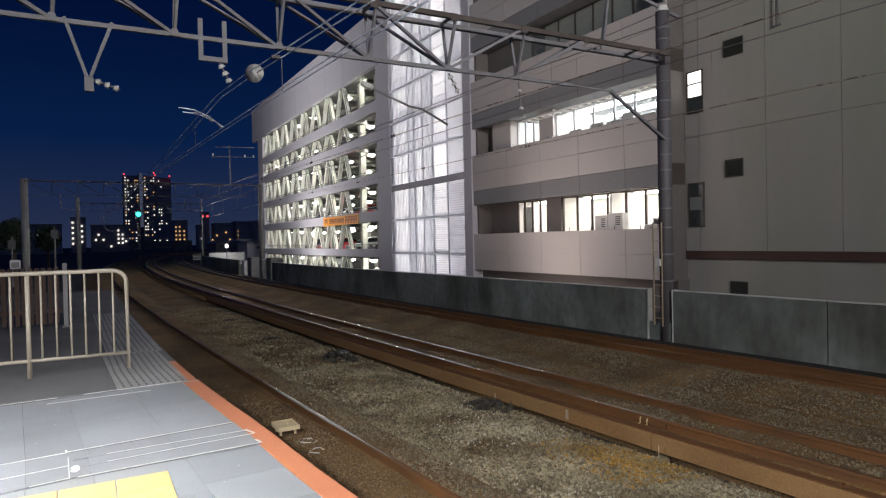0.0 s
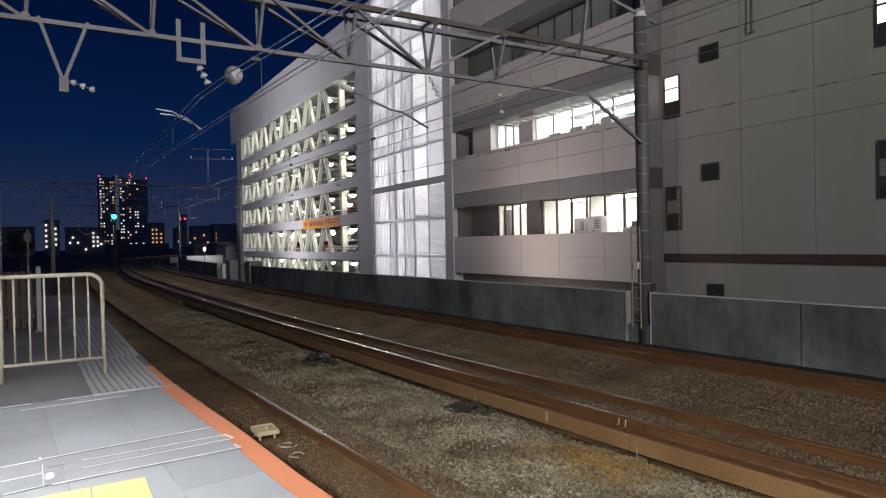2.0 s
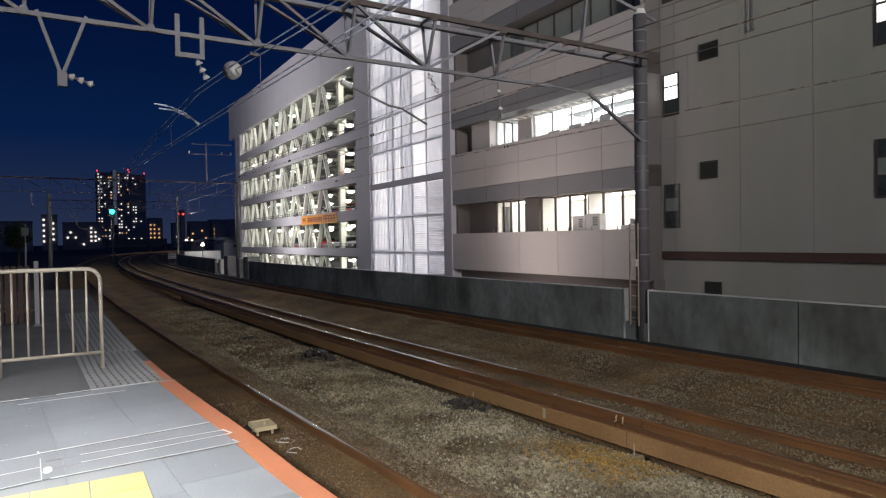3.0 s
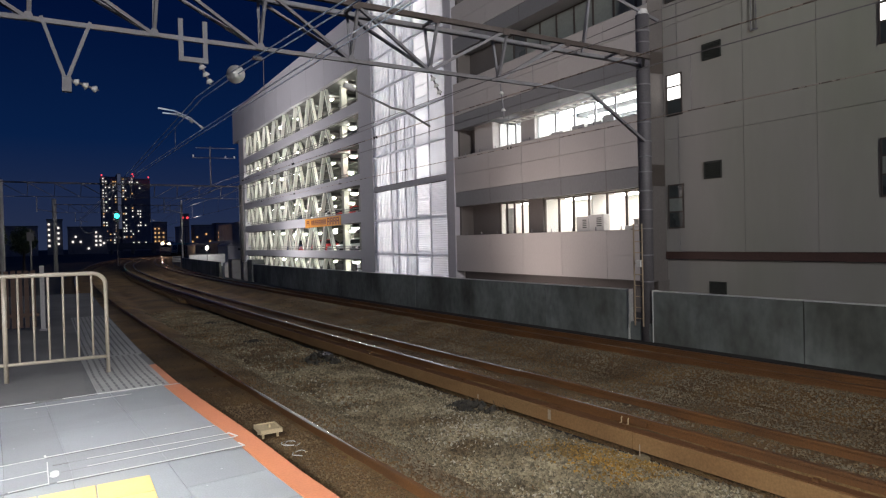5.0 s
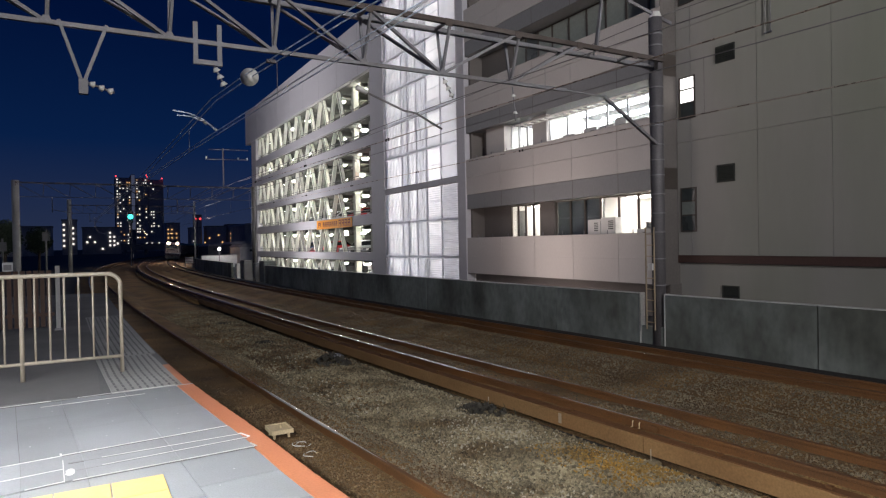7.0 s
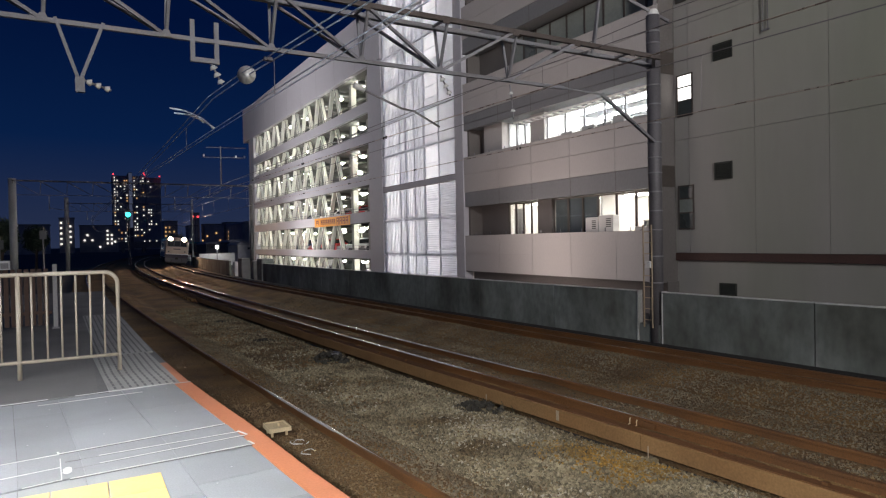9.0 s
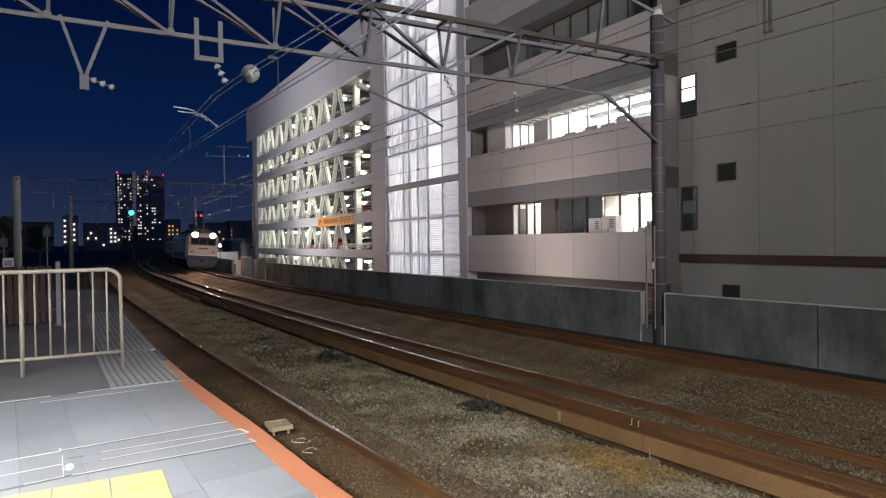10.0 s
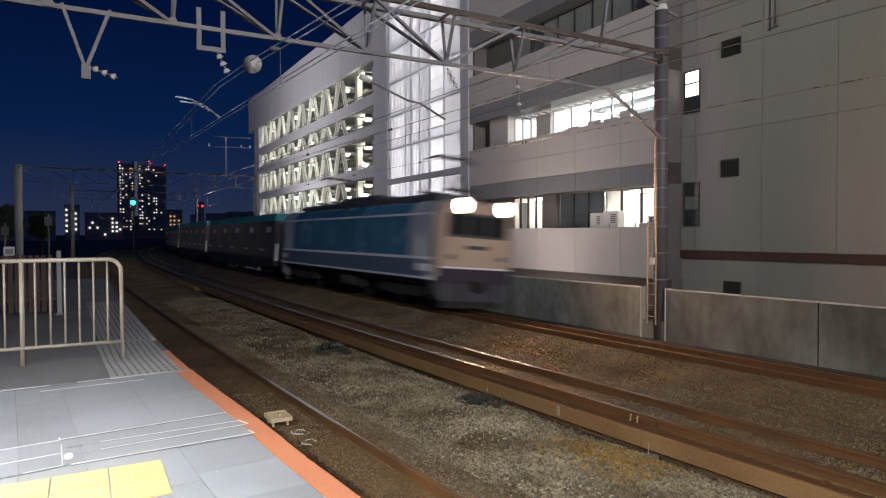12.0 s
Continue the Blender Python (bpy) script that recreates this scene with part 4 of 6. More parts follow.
# ---- buildings ----
GX, GY0, GY1 = 19.0, 41.5, 80.2
BANDS = [(14.42, 18.5), (11.10, 11.92), (8.80, 9.64), (5.74, 6.50), (2.93, 3.72), (0.18, 0.82)]
SLABS = [14.42, 11.3, 9.0, 5.95, 3.15, 0.35, -1.55]


def build_garage():
    ga = thing("parking_garage", (GX, 60, -1.6), "white multi-storey parking garage lit inside, with diagonal braces", "parking garage")
    for i, (a, b) in enumerate(BANDS):
        x0 = GX - (0.12 if i == 0 else 0.0)
        y1 = GY1 + (3.9 if i == 0 else 0.0)
        part("parapet" if i == 0 else "spandrel", Geo().cham(x0, GX + 0.22, GY0 if i == 0 else GY0 + 2.3, y1, a, b, 0.03), M_WHITEWALL, ga, "pale lilac-white cladding band")
    for k in range(8):
        y = 46 + k * 4.6
        part("cladding_joint", Geo().box(GX - 0.124, GX - 0.118, y - 0.012, y + 0.012, 14.5, 18.45), M_OFFICEBAND, ga)
    part("roof", Geo().box(GX + 0.22, 38, GY0, GY1 + 3.9, 14.45, 14.75), M_FLOORSLAB, ga)
    part("end_parapet", Geo().box(GX + 0.22, 38, GY1 + 3.6, GY1 + 3.9, 14.75, 18.5), M_WHITEWALL, ga)
    part("end_pier", Geo().cham(GX - 0.06, GX + 0.6, GY0 + 0.05, GY0 + 2.36, -1.6, 14.42, 0.04), M_WHITEWALL, ga, "wide white end pier")
    part("corner_column", Geo().cham(GX - 0.02, GX + 0.6, GY1 - 1.0, GY1 + 1.3, -1.6, 14.42, 0.03), M_WHITEWALL, ga)
    part("back_wall", Geo().box(35.7, 36, GY0, GY1, -1.6, 14.45), M_FLOORSLAB, ga)
    part("side_wall", Geo().box(GX + 0.6, 36, GY0, GY0 + 0.25, -1.6, 14.45), M_GARAGE_IN, ga)
    part("far_side_wall", Geo().box(GX + 0.6, 36, GY1 + 0.6, GY1 + 0.9, -1.6, 14.45), M_GARAGE_IN, ga)
    for z in SLABS[1:]:
        part("floor_slab", Geo().box(GX + 0.22, 35.7, GY0 + 0.25, GY1 + 0.6, z - 0.25, z), M_FLOORSLAB, ga)
    # braces: one inverted V to a bay, plates with their shaded sides painted dark
    tops = [14.42, 11.10, 8.80, 5.74, 2.93, 0.18]
    bots = [11.92, 9.64, 6.50, 3.72, 0.82, -1.5]
    bays = [50.2 + k * 3.72 for k in range(8)]
    for lvl, (zt, zb) in enumerate(zip(tops, bots)):
        for k, y in enumerate(bays):
            for s in (-1, 1):
                foot, head = y + 1.86 + s * 1.50, y + 1.86 + s * 0.34
                br = part("brace", Geo().bar((GX + 0.42, foot, zb - 0.1), (GX + 0.42, head, zt + 0.1), 0.12, 0.30, (1, 0, 0)), M_BRACE, ga)
                part("brace_edge", Geo().bar((GX + 0.24, foot + s * 0.15, zb - 0.1), (GX + 0.24, head + s * 0.15, zt + 0.1), 0.05, 0.03, (1, 0, 0)), M_FRAME, br, "dark strip painted as the shaded side of the brace")
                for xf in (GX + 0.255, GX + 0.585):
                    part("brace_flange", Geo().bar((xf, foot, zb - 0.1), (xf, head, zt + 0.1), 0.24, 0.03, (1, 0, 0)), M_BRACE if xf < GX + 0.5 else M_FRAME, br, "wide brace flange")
        for y in (46.3, 49.8, 57.5, 65.0, 72.4):
            part("column", Geo().cham(GX + 0.95, GX + 1.4, y - 0.22, y + 0.22, zb - 0.3, zt + 0.1, 0.01), M_GARAGE_IN, ga)
        for y in (57.5, 65.0, 72.4):
            part("inner_column", Geo().cham(27, 27.5, y - 0.25, y + 0.25, zb - 0.3, zt + 0.1, 0.01), M_GARAGE_IN, ga)
        part("guard_rail", Geo().bar((GX + 0.3, GY0 + 2.4, zb + 0.32), (GX + 0.3, GY1, zb + 0.32), 0.04), M_GALV, ga)
        part("guard_rail", Geo().bar((GX + 0.3, GY0 + 2.4, zb + 0.14), (GX + 0.3, GY1, zb + 0.14), 0.04), M_GALV, ga)
        for xx in (22.5, 29.5):
            part("ceiling_beam", Geo().box(xx - 0.15, xx + 0.15, GY0 + 0.3, GY1, zt - 0.28, zt - 0.02), M_GARAGE_IN, ga)
    for lvl, zt in enumerate(tops):
        for k in range(8):
            for xx in (20.45, 25.2):
                y = 43.6 + k * 4.95 + (0.0 if xx < 22 else 2.2)
                lamp = thing("ceiling_lamp", (xx, y, zt - 0.4), "round glowing garage ceiling lamp", "ceiling lamp", "garage ceiling lamps")
                part("lens", Geo().rod([(xx, y, zt - 0.47), (xx, y, zt - 0.40), (xx, y, zt - 0.31)], 0.17, 14, 0.32), G_LAMP, lamp, "glowing lens", True)
                part("stem", Geo().rod([(xx, y, zt - 0.31), (xx, y, zt - 0.06)], 0.035, 6), M_GALV, lamp)
        for k in range(17):
            y = 43.4 + k * 2.2
            part("joist", Geo().box(GX + 0.9, 35.6, y - 0.11, y + 0.11, zt - 0.30, zt - 0.03), M_FLOORSLAB, ga)


def build_car():
    """One small car, local frame at its base, nose to -x."""
    prof = [(-1.9, 0.28), (-1.92, 0.62), (-1.75, 0.80), (-0.95, 0.90), (-0.35, 1.38), (0.95, 1.46), (1.55, 1.05), (1.80, 0.98), (1.85, 0.35), (1.7, 0.25)]
    car = thing("parked_car", (0, 0, 0), "parked car inside the garage", "car", "cars in the garage")
    part("body", Geo().prism(prof, "y", -0.78, 0.78), M_CARS[0], car)
    part("windscreen", Geo().prism([(-0.93, 0.93), (-0.40, 1.34), (-0.36, 1.36), (-0.88, 0.93)], "y", -0.68, 0.68), M_CABGLASS, car)
    for s in (-1, 1):
        part("side_window", Geo().prism([(-0.75, 0.95), (-0.32, 1.32), (0.9, 1.38), (1.3, 1.05)], "y", s * 0.785 - 0.006, s * 0.785 + 0.006), M_CABGLASS, car)
        part("headlight", Geo().cham(-1.93, -1.85, s * 0.6 - 0.14, s * 0.6 + 0.14, 0.62, 0.76, 0.01), M_PORCELAIN, car)
        for x in (-1.2, 1.15):
            part("wheel", Geo().rod([(x, s * 0.80, 0.31), (x, s * 0.60, 0.31)], 0.31, 14), M_TYRE, car)
    return car


def build_cars():
    src = build_car()
    spots = [(21.6, 46.0, 5.95, 0, "white"), (21.8, 48.9, 5.95, 1, "red"), (21.5, 51.5, 3.15, 1, "red"), (21.6, 57.0, 3.15, 0, "white"), (21.7, 54.2, 9.0, 2, "black"),
             (21.5, 52.0, 0.35, 3, "silver"), (21.7, 47.5, 0.35, 2, "black"), (21.6, 60.4, 0.35, 1, "red"), (21.6, 49.5, 9.0, 0, "white"), (21.6, 63.2, 3.15, 4, "navy"),
             (21.7, 68, 5.95, 3, "silver"), (21.6, 56.2, -1.55, 2, "black"), (21.7, 46.4, -1.55, 0, "white"), (21.6, 66, 0.35, 4, "navy"), (21.6, 45.8, 3.15, 2, "black"), (21.6, 55.5, 11.3, 3, "silver")]
    rnd = random.Random(21)
    names = ["white", "red", "black", "silver", "navy"]
    for z in (11.3, 9.0, 5.95, 3.15, 0.35, -1.55):
        for k in range(6):
            m = rnd.choice((0, 0, 2, 3, 3, 4, 2))
            spots.append((rnd.choice((27.0, 31.0)), 46 + k * 5.6 + rnd.uniform(-0.8, 0.8), z, m, names[m]))
    for i, (x, y, z, m, nm) in enumerate(spots):
        c = src if i == 0 else copy_thing(src, pose(x, y, z))
        if i == 0:
            c.location = (x, y, z)
        tagged(c, nm + " car parked behind the garage railing")
        body = [o for o in c.children if o.name.startswith("body")][0]
        if m:
            body.data = body.data.copy()
            body.data.materials.clear()
            body.data.materials.append(M_CARS[m])


def build_banner():
    x = GX - 0.03
    ya, yb, z0, z1 = 56.6, 47.9, 2.84, 3.62
    th = thing("banner_sign", (x, 52, z0), "orange banner with dark lettering on the garage front", "sign")
    part("board", Geo().box(x - 0.03, x, yb, ya, z0, z1), M_SIGN, th)
    ink = [(56.2, 55.5)] + [(54.9 - k * 0.47, 54.9 - k * 0.47 - 0.34) for k in range(8)] + [(50.9 - k * 0.70, 50.9 - k * 0.70 - 0.52) for k in range(4)]
    for i, (a, b) in enumerate(ink):
        tall = 0.10 if i > 8 else 0.18
        part("lettering_bar", Geo().box(x - 0.036, x - 0.03, b, b + 0.11, z0 + tall, z1 - tall), M_SIGNINK, th)
        part("lettering_bar", Geo().box(x - 0.036, x - 0.03, a - 0.11, a, z0 + tall, z1 - tall), M_SIGNINK, th)
        part("lettering_bar", Geo().box(x - 0.036, x - 0.03, b + 0.11, a - 0.11, z1 - tall - 0.1, z1 - tall), M_SIGNINK, th)
        part("lettering_bar", Geo().box(x - 0.036, x - 0.03, b + 0.11, a - 0.11, (z0 + z1) / 2 - 0.05, (z0 + z1) / 2 + 0.05), M_SIGNINK, th)


def build_stair_tower():
    st = thing("stair_tower", (GX, 36, -1.6), "white louvred stair tower glowing from inside", "stair tower")
    y0, y1 = 30.62, 41.5
    floors = [-1.7, 0.57, 2.85, 5.08, 7.36, 9.64, 11.92, 14.2, 16.48, 18.5]
    part("back_wall", Geo().box(22.4, 22.6, y0, y1, -1.6, 18.5), M_ROOM, st)
    part("side_wall", Geo().box(GX + 0.1, 22.4, y1 - 0.12, y1 - 0.004, -1.6, 18.5), M_ROOM, st)
    part("pillar", Geo().cham(GX - 0.05, GX + 0.5, y0, y0 + 0.85, -1.6, 18.6, 0.03), M_WHITEWALL, st, "white edge pillar")
    part("office_side_wall", Geo().box(GX + 0.5, 22.4, y0, y0 + 0.12, -1.6, 18.5), M_ROOM, st)
    part("roof", Geo().box(GX, 22.6, y0, y1, 18.5, 18.7), M_WHITEWALL, st)
    # window columns, each (from, to); opal panels fill the rest
    cells = [(38.95, 41.0), (36.85, 37.8), (33.6, 35.25)]
    blanks = [(41.0, 41.37), (37.8, 38.95), (35.25, 36.85), (31.5, 33.6)]
    for i, (a, b) in enumerate(zip(floors, floors[1:])):
        part("landing", Geo().box(GX + 1.1, 22.4, y0 + 0.12, y1 - 0.12, a - 0.12, a), M_ROOM, st)
        deep = 0.16 if i == 3 else 0.07
        part("floor_band", Geo().cham(GX - 0.04, GX + 0.07, y0 + 0.85, y1 - 0.02, a - deep, a + deep, 0.01), M_WHITEWALL if i == 3 else M_SHEET, st)
        if i == 3:
            for z in (a - deep - 0.03, a + deep + 0.005):
                part("band_shadow_gap", Geo().box(GX - 0.02, GX + 0.05, y0 + 0.85, y1 - 0.02, z, z + 0.025), M_FRAME, st, "dark line along the floor band")
        lo, hi = (a + 0.22, b - 0.17) if i < 4 else (b - 1.62, b - 0.22)
        for p, q in cells:
            fr = Geo().box(GX + 0.075, GX + 0.098, p - 0.05, p, lo, hi).box(GX + 0.075, GX + 0.098, q, q + 0.05, lo, hi)
            fr.box(GX + 0.075, GX + 0.098, p - 0.05, q + 0.05, lo - 0.05, lo).box(GX + 0.075, GX + 0.098, p, q, (lo + hi) / 2 - 0.03, (lo + hi) / 2 + 0.03)
            if q - p > 1.8:
                fr.box(GX + 0.075, GX + 0.098, q - 0.42, q - 0.37, lo, hi)
            part("window_frame", fr, M_SHEET, st)
            part("window_sheet", Geo().box(GX + 0.10, GX + 0.112, p, q, lo, hi), M_SHEET_BRIGHT, st, "thin bright window sheet")
        for p, q in blanks:
            part("translucent_sheet", Geo().box(GX + 0.10, GX + 0.112, p, q, lo, hi), M_SHEET, st, "opal white panel")
        part("translucent_sheet", Geo().box(GX + 0.10, GX + 0.112, 31.5, 41.37, hi, b - 0.005), M_SHEET, st, "opal white panel")
        part("translucent_sheet", Geo().box(GX + 0.10, GX + 0.112, 31.5, 41.37, a + 0.005, lo), M_SHEET, st, "opal white panel")
        for y in (40.0, 37.3, 34.4):
            part("tube_lamp", Geo().rod([(GX + 1.7, y, lo + 0.1), (GX + 1.7, y, hi - 0.1)], 0.045, 8), G_STAIR, st, "glowing tube lamp")
    for y in (31.5, 33.5, 35.35, 36.7, 37.95, 38.8, 41.2):
        part("mullion", Geo().box(GX - 0.01, GX + 0.07, y - 0.035, y + 0.035, -1.6, 18.5), M_SHEET, st)
    ribs = Geo()
    y = 35.5
    while y < 41.1:
        ribs.box(GX + 0.02, GX + 0.05, y - 0.012, y + 0.012, -1.6, 18.4)
        y += 0.235
    part("vertical_ribs", ribs, M_SHEET, st, "fine white upright ribs", kind="stuff")
    lou = Geo()
    z = -1.5
    while z < 4.8:
        lou.add([(GX, y0 + 0.85, z), (GX, 35.3, z), (GX + 0.04, 35.3, z + 0.04), (GX + 0.04, y0 + 0.85, z + 0.04), (GX + 0.006, y0 + 0.85, z - 0.006), (GX + 0.006, 35.3, z - 0.006), (GX + 0.046, 35.3, z + 0.034), (GX + 0.046, y0 + 0.85, z + 0.034)],
                [(0, 1, 2, 3), (7, 6, 5, 4), (0, 4, 5, 1), (2, 6, 7, 3), (0, 3, 7, 4), (1, 5, 6, 2)])
        z += 0.135
    part("louvres", lou, M_SHEET, st, "fine white horizontal louvres", kind="stuff")


OY0, OY1 = 16.72, 30.6


def seam_panels(parent, x, ycuts, z0, z1, mat, thick=0.06):
    for a, b in zip(ycuts, ycuts[1:]):
        part("facade_panel", Geo().cham(x, x + thick, a + 0.009, b - 0.009, z0 + 0.009, z1 - 0.009, 0.0), mat, parent)


def window_row(parent, x, ys, z0, z1, lit, frame_mat):
    """Panes in a frame at x; lit is a list of glass materials, one a pane."""
    for k, (a, b) in enumerate(zip(ys, ys[1:])):
        w = part("window_frame", Geo().box(x, x + 0.07, a, a + 0.05, z0, z1).box(x, x + 0.07, b - 0.05, b, z0, z1).box(x, x + 0.07, a + 0.05, b - 0.05, z0, z0 + 0.05).box(x, x + 0.07, a + 0.05, b - 0.05, z1 - 0.05, z1), frame_mat, parent)
        p = part("pane", Geo().box(x + 0.03, x + 0.038, a + 0.05, b - 0.05, z0 + 0.05, z1 - 0.05), lit[k], w)
        p.visible_shadow = False


def build_office():
    of = thing("office_building", (GX, 24, -1.6), "cream panelled office building with grey bands and lit windows", "office building")
    cuts = [OY0, 19.0, 21.75, 24.5, 27.25, OY1]
    levels = [(-0.30, 1.65, 3.30, 4.10), (4.10, 6.03, 7.56, 8.38), (8.38, 10.10, 11.85, 12.65), (12.65, 14.4, 16.1, 16.9)]
    xr = GX + 1.05
    for i, (a, sill, head, top) in enumerate(levels):
        mid = (a + sill) / 2
        part("spandrel_core", Geo().box(GX + 0.06, GX + 0.22, OY0 + 0.02, OY1 - 0.01, a + 0.01, sill - 0.02), M_OFFICE, of)
        seam_panels(of, GX, cuts, a, mid, M_OFFICE)
        seam_panels(of, GX, cuts, mid, sill, M_OFFICE)
        part("sill_cap", Geo().cham(GX - 0.02, GX + 0.26, OY0, OY1, sill - 0.01, sill + 0.035, 0.01), M_OFFICE, of, "pale sill capping")
        part("grey_band", Geo().box(GX + 0.035, GX + 0.25, OY0 + 0.02, OY1 - 0.004, head, top - 0.004), M_OFFICEBAND, of, "grey band above the opening")
        for y in cuts[1:-1]:
            part("band_joint", Geo().box(GX + 0.030, GX + 0.036, y - 0.008, y + 0.008, head, top - 0.01), M_FRAME, of)
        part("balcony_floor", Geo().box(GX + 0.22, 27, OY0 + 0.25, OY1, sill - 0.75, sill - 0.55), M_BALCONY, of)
        # soffits painted darker for the shade under each ceiling
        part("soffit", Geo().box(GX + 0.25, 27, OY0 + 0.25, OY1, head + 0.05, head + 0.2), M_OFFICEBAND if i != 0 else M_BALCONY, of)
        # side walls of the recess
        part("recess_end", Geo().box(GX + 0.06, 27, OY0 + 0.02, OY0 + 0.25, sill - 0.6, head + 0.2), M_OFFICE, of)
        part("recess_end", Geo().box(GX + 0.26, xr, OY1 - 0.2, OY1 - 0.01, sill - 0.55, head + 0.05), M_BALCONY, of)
        part("back_wall", Geo().box(27, 27.2, OY0 + 0.02, OY1 - 0.01, sill - 0.75, top), M_ROOM, of)
        for k in range(9):
            y = 29.7 - k * 1.42
            if i < 2:
                part("rail_stanchion", Geo().rod([(GX + 0.15, y, sill + 0.03), (GX + 0.15, y, sill + 0.20)], 0.02, 6), M_GALV, of)
    # right-hand return of the block, wall and band darkened for its shade
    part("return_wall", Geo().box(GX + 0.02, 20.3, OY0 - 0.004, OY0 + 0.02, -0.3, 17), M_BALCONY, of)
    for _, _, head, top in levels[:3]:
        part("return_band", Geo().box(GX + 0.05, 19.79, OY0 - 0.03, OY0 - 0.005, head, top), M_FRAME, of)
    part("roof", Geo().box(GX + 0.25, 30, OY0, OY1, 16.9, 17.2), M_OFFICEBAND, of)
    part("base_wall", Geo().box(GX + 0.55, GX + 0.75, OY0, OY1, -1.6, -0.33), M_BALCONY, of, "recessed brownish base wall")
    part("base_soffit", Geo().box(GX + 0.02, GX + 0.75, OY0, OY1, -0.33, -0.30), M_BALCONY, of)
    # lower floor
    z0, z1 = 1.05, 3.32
    part("recess_wall", Geo().box(xr, xr + 0.15, 27.85, OY1 - 0.01, z0, z1 + 0.05), M_BALCONY, of, "recess wall in a shade-toned brown")
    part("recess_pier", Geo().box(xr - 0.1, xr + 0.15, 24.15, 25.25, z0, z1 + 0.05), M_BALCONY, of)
    window_row(of, xr, [25.25, 25.9, 26.55, 27.2, 27.85], z0, z1, [M_GLASS] * 4, M_FRAME)
    window_row(of, xr, [17.0, 18.05, 18.9, 20.0, 21.1, 22.1, 23.1, 24.15], z0, z1, [M_GLASS] * 7, M_FRAME)
    part("partition", Geo().box(xr + 0.2, 27, 24.3, 24.45, z0, z1), M_ROOM, of)
    part("partition", Geo().box(xr + 0.2, 27, 27.95, 28.1, z0, z1), M_ROOM, of)
    part("partition", Geo().box(xr + 0.2, 27, 21.05, 21.15, z0, z1), M_ROOM, of)
    for a, b in ((17.2, 20.8), (21.4, 24.1), (25.2, 27.7)):
        for x in (21.6, 23.6, 25.6):
            part("ceiling_light", Geo().box(x - 0.25, x + 0.25, a, b, z1 - 0.06, z1 + 0.0), G_ROOM, of, "glowing ceiling panel")
    # middle floor
    z0, z1 = 5.45, 7.58
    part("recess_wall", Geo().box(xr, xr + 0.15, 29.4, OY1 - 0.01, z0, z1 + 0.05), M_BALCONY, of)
    part("recess_pier", Geo().box(xr - 0.45, xr + 0.15, 27.7, 29.4, z0, z1 + 0.05), M_OFFICE, of)
    part("recess_pier", Geo().box(xr - 0.2, xr + 0.15, 24.5, 25.6, z0, z1 + 0.05), M_OFFICE, of)
    window_row(of, xr, [25.6, 26.3, 27.0, 27.7], z0, z1, [M_GLASS] * 3, M_ALUFRAME)
    window_row(of, xr, [17.0, 18.2, 19.4, 20.6, 21.9, 23.2, 24.5], z0, z1, [M_GLASS] * 6, M_ALUFRAME)
    part("partition", Geo().box(xr + 0.2, 27, 24.6, 24.75, z0, z1), M_ROOM, of)
    part("partition", Geo().box(xr + 0.2, 27, 27.8, 27.95, z0, z1), M_ROOM, of)
    for a, b in ((17.2, 24.4), (25.0, 27.5)):
        for x in (21.6, 23.6, 25.6):
            part("ceiling_light", Geo().box(x - 0.25, x + 0.25, a, b, z1 - 0.06, z1 + 0.0), G_ROOMCOOL, of, "glowing ceiling panel")
    # upper floors, unlit
    for z0, z1 in ((9.6, 11.88), (13.9, 16.1)):
        part("recess_wall", Geo().box(xr, xr + 0.15, 27.4, OY1 - 0.01, z0, z1 + 0.05), M_BALCONY, of)
        window_row(of, xr, [17.0, 18.2, 19.4, 20.6, 21.8, 23.0, 24.2, 25.3, 26.3, 27.4], z0, z1, [M_PALEPANE] * 7 + [M_DARKGLASS, M_PALEPANE], M_FRAME)
    # bright rack of slats under the middle soffit
    rack = thing("service_rack", (GX + 0.5, 20, 7.2), "white slatted service rack below the balcony ceiling", "rack")
    for y in (17.2, 24.2):
        part("hanger", Geo().rod([(GX + 0.6, y, 7.25), (GX + 0.6, y, 7.62)], 0.015, 6), M_GALV, rack)
    for x in (GX + 0.34, GX + 0.86):
        part("rail", Geo().bar((x, 17.0, 7.30), (x, 26.3, 7.30), 0.05, 0.07), M_ROOM, rack)
    for n in range(17):
        part("slat", Geo().box(GX + 0.34, GX + 0.86, 17.2 + n * 0.55, 17.26 + n * 0.55, 7.275, 7.325), M_ROOM, rack)
    # equipment on the balconies
    for y, w, h, floor, nm in ((20.85, 0.75, 1.22, 1.10, "louvred"), (20.0, 0.85, 1.28, 1.10, "louvred"), (18.0, 0.8, 0.75, 1.10, "plain"),
                               (24.4, 0.7, 0.72, 5.48, "plain"), (22.4, 0.8, 0.78, 5.48, "louvred"), (21.0, 0.8, 0.85, 5.48, "louvred"), (20.0, 0.8, 0.80, 5.48, "plain"), (19.2, 0.6, 1.0, 5.48, "plain"), (18.2, 0.9, 0.75, 5.48, "plain")):
        ac = thing("air_conditioner", (GX + 0.6, y, floor), "cream air conditioner unit on the office balcony", "air conditioner", "balcony air conditioners")
        part("case", Geo().cham(GX + 0.42, GX + 0.78, y - w / 2, y + w / 2, floor + 0.06, floor + h, 0.02), M_ACUNIT, ac)
        for s in (-0.25, 0.25):
            part("foot", Geo().box(GX + 0.42, GX + 0.78, y + s - 0.04, y + s + 0.04, floor, floor + 0.06), M_VENT, ac)
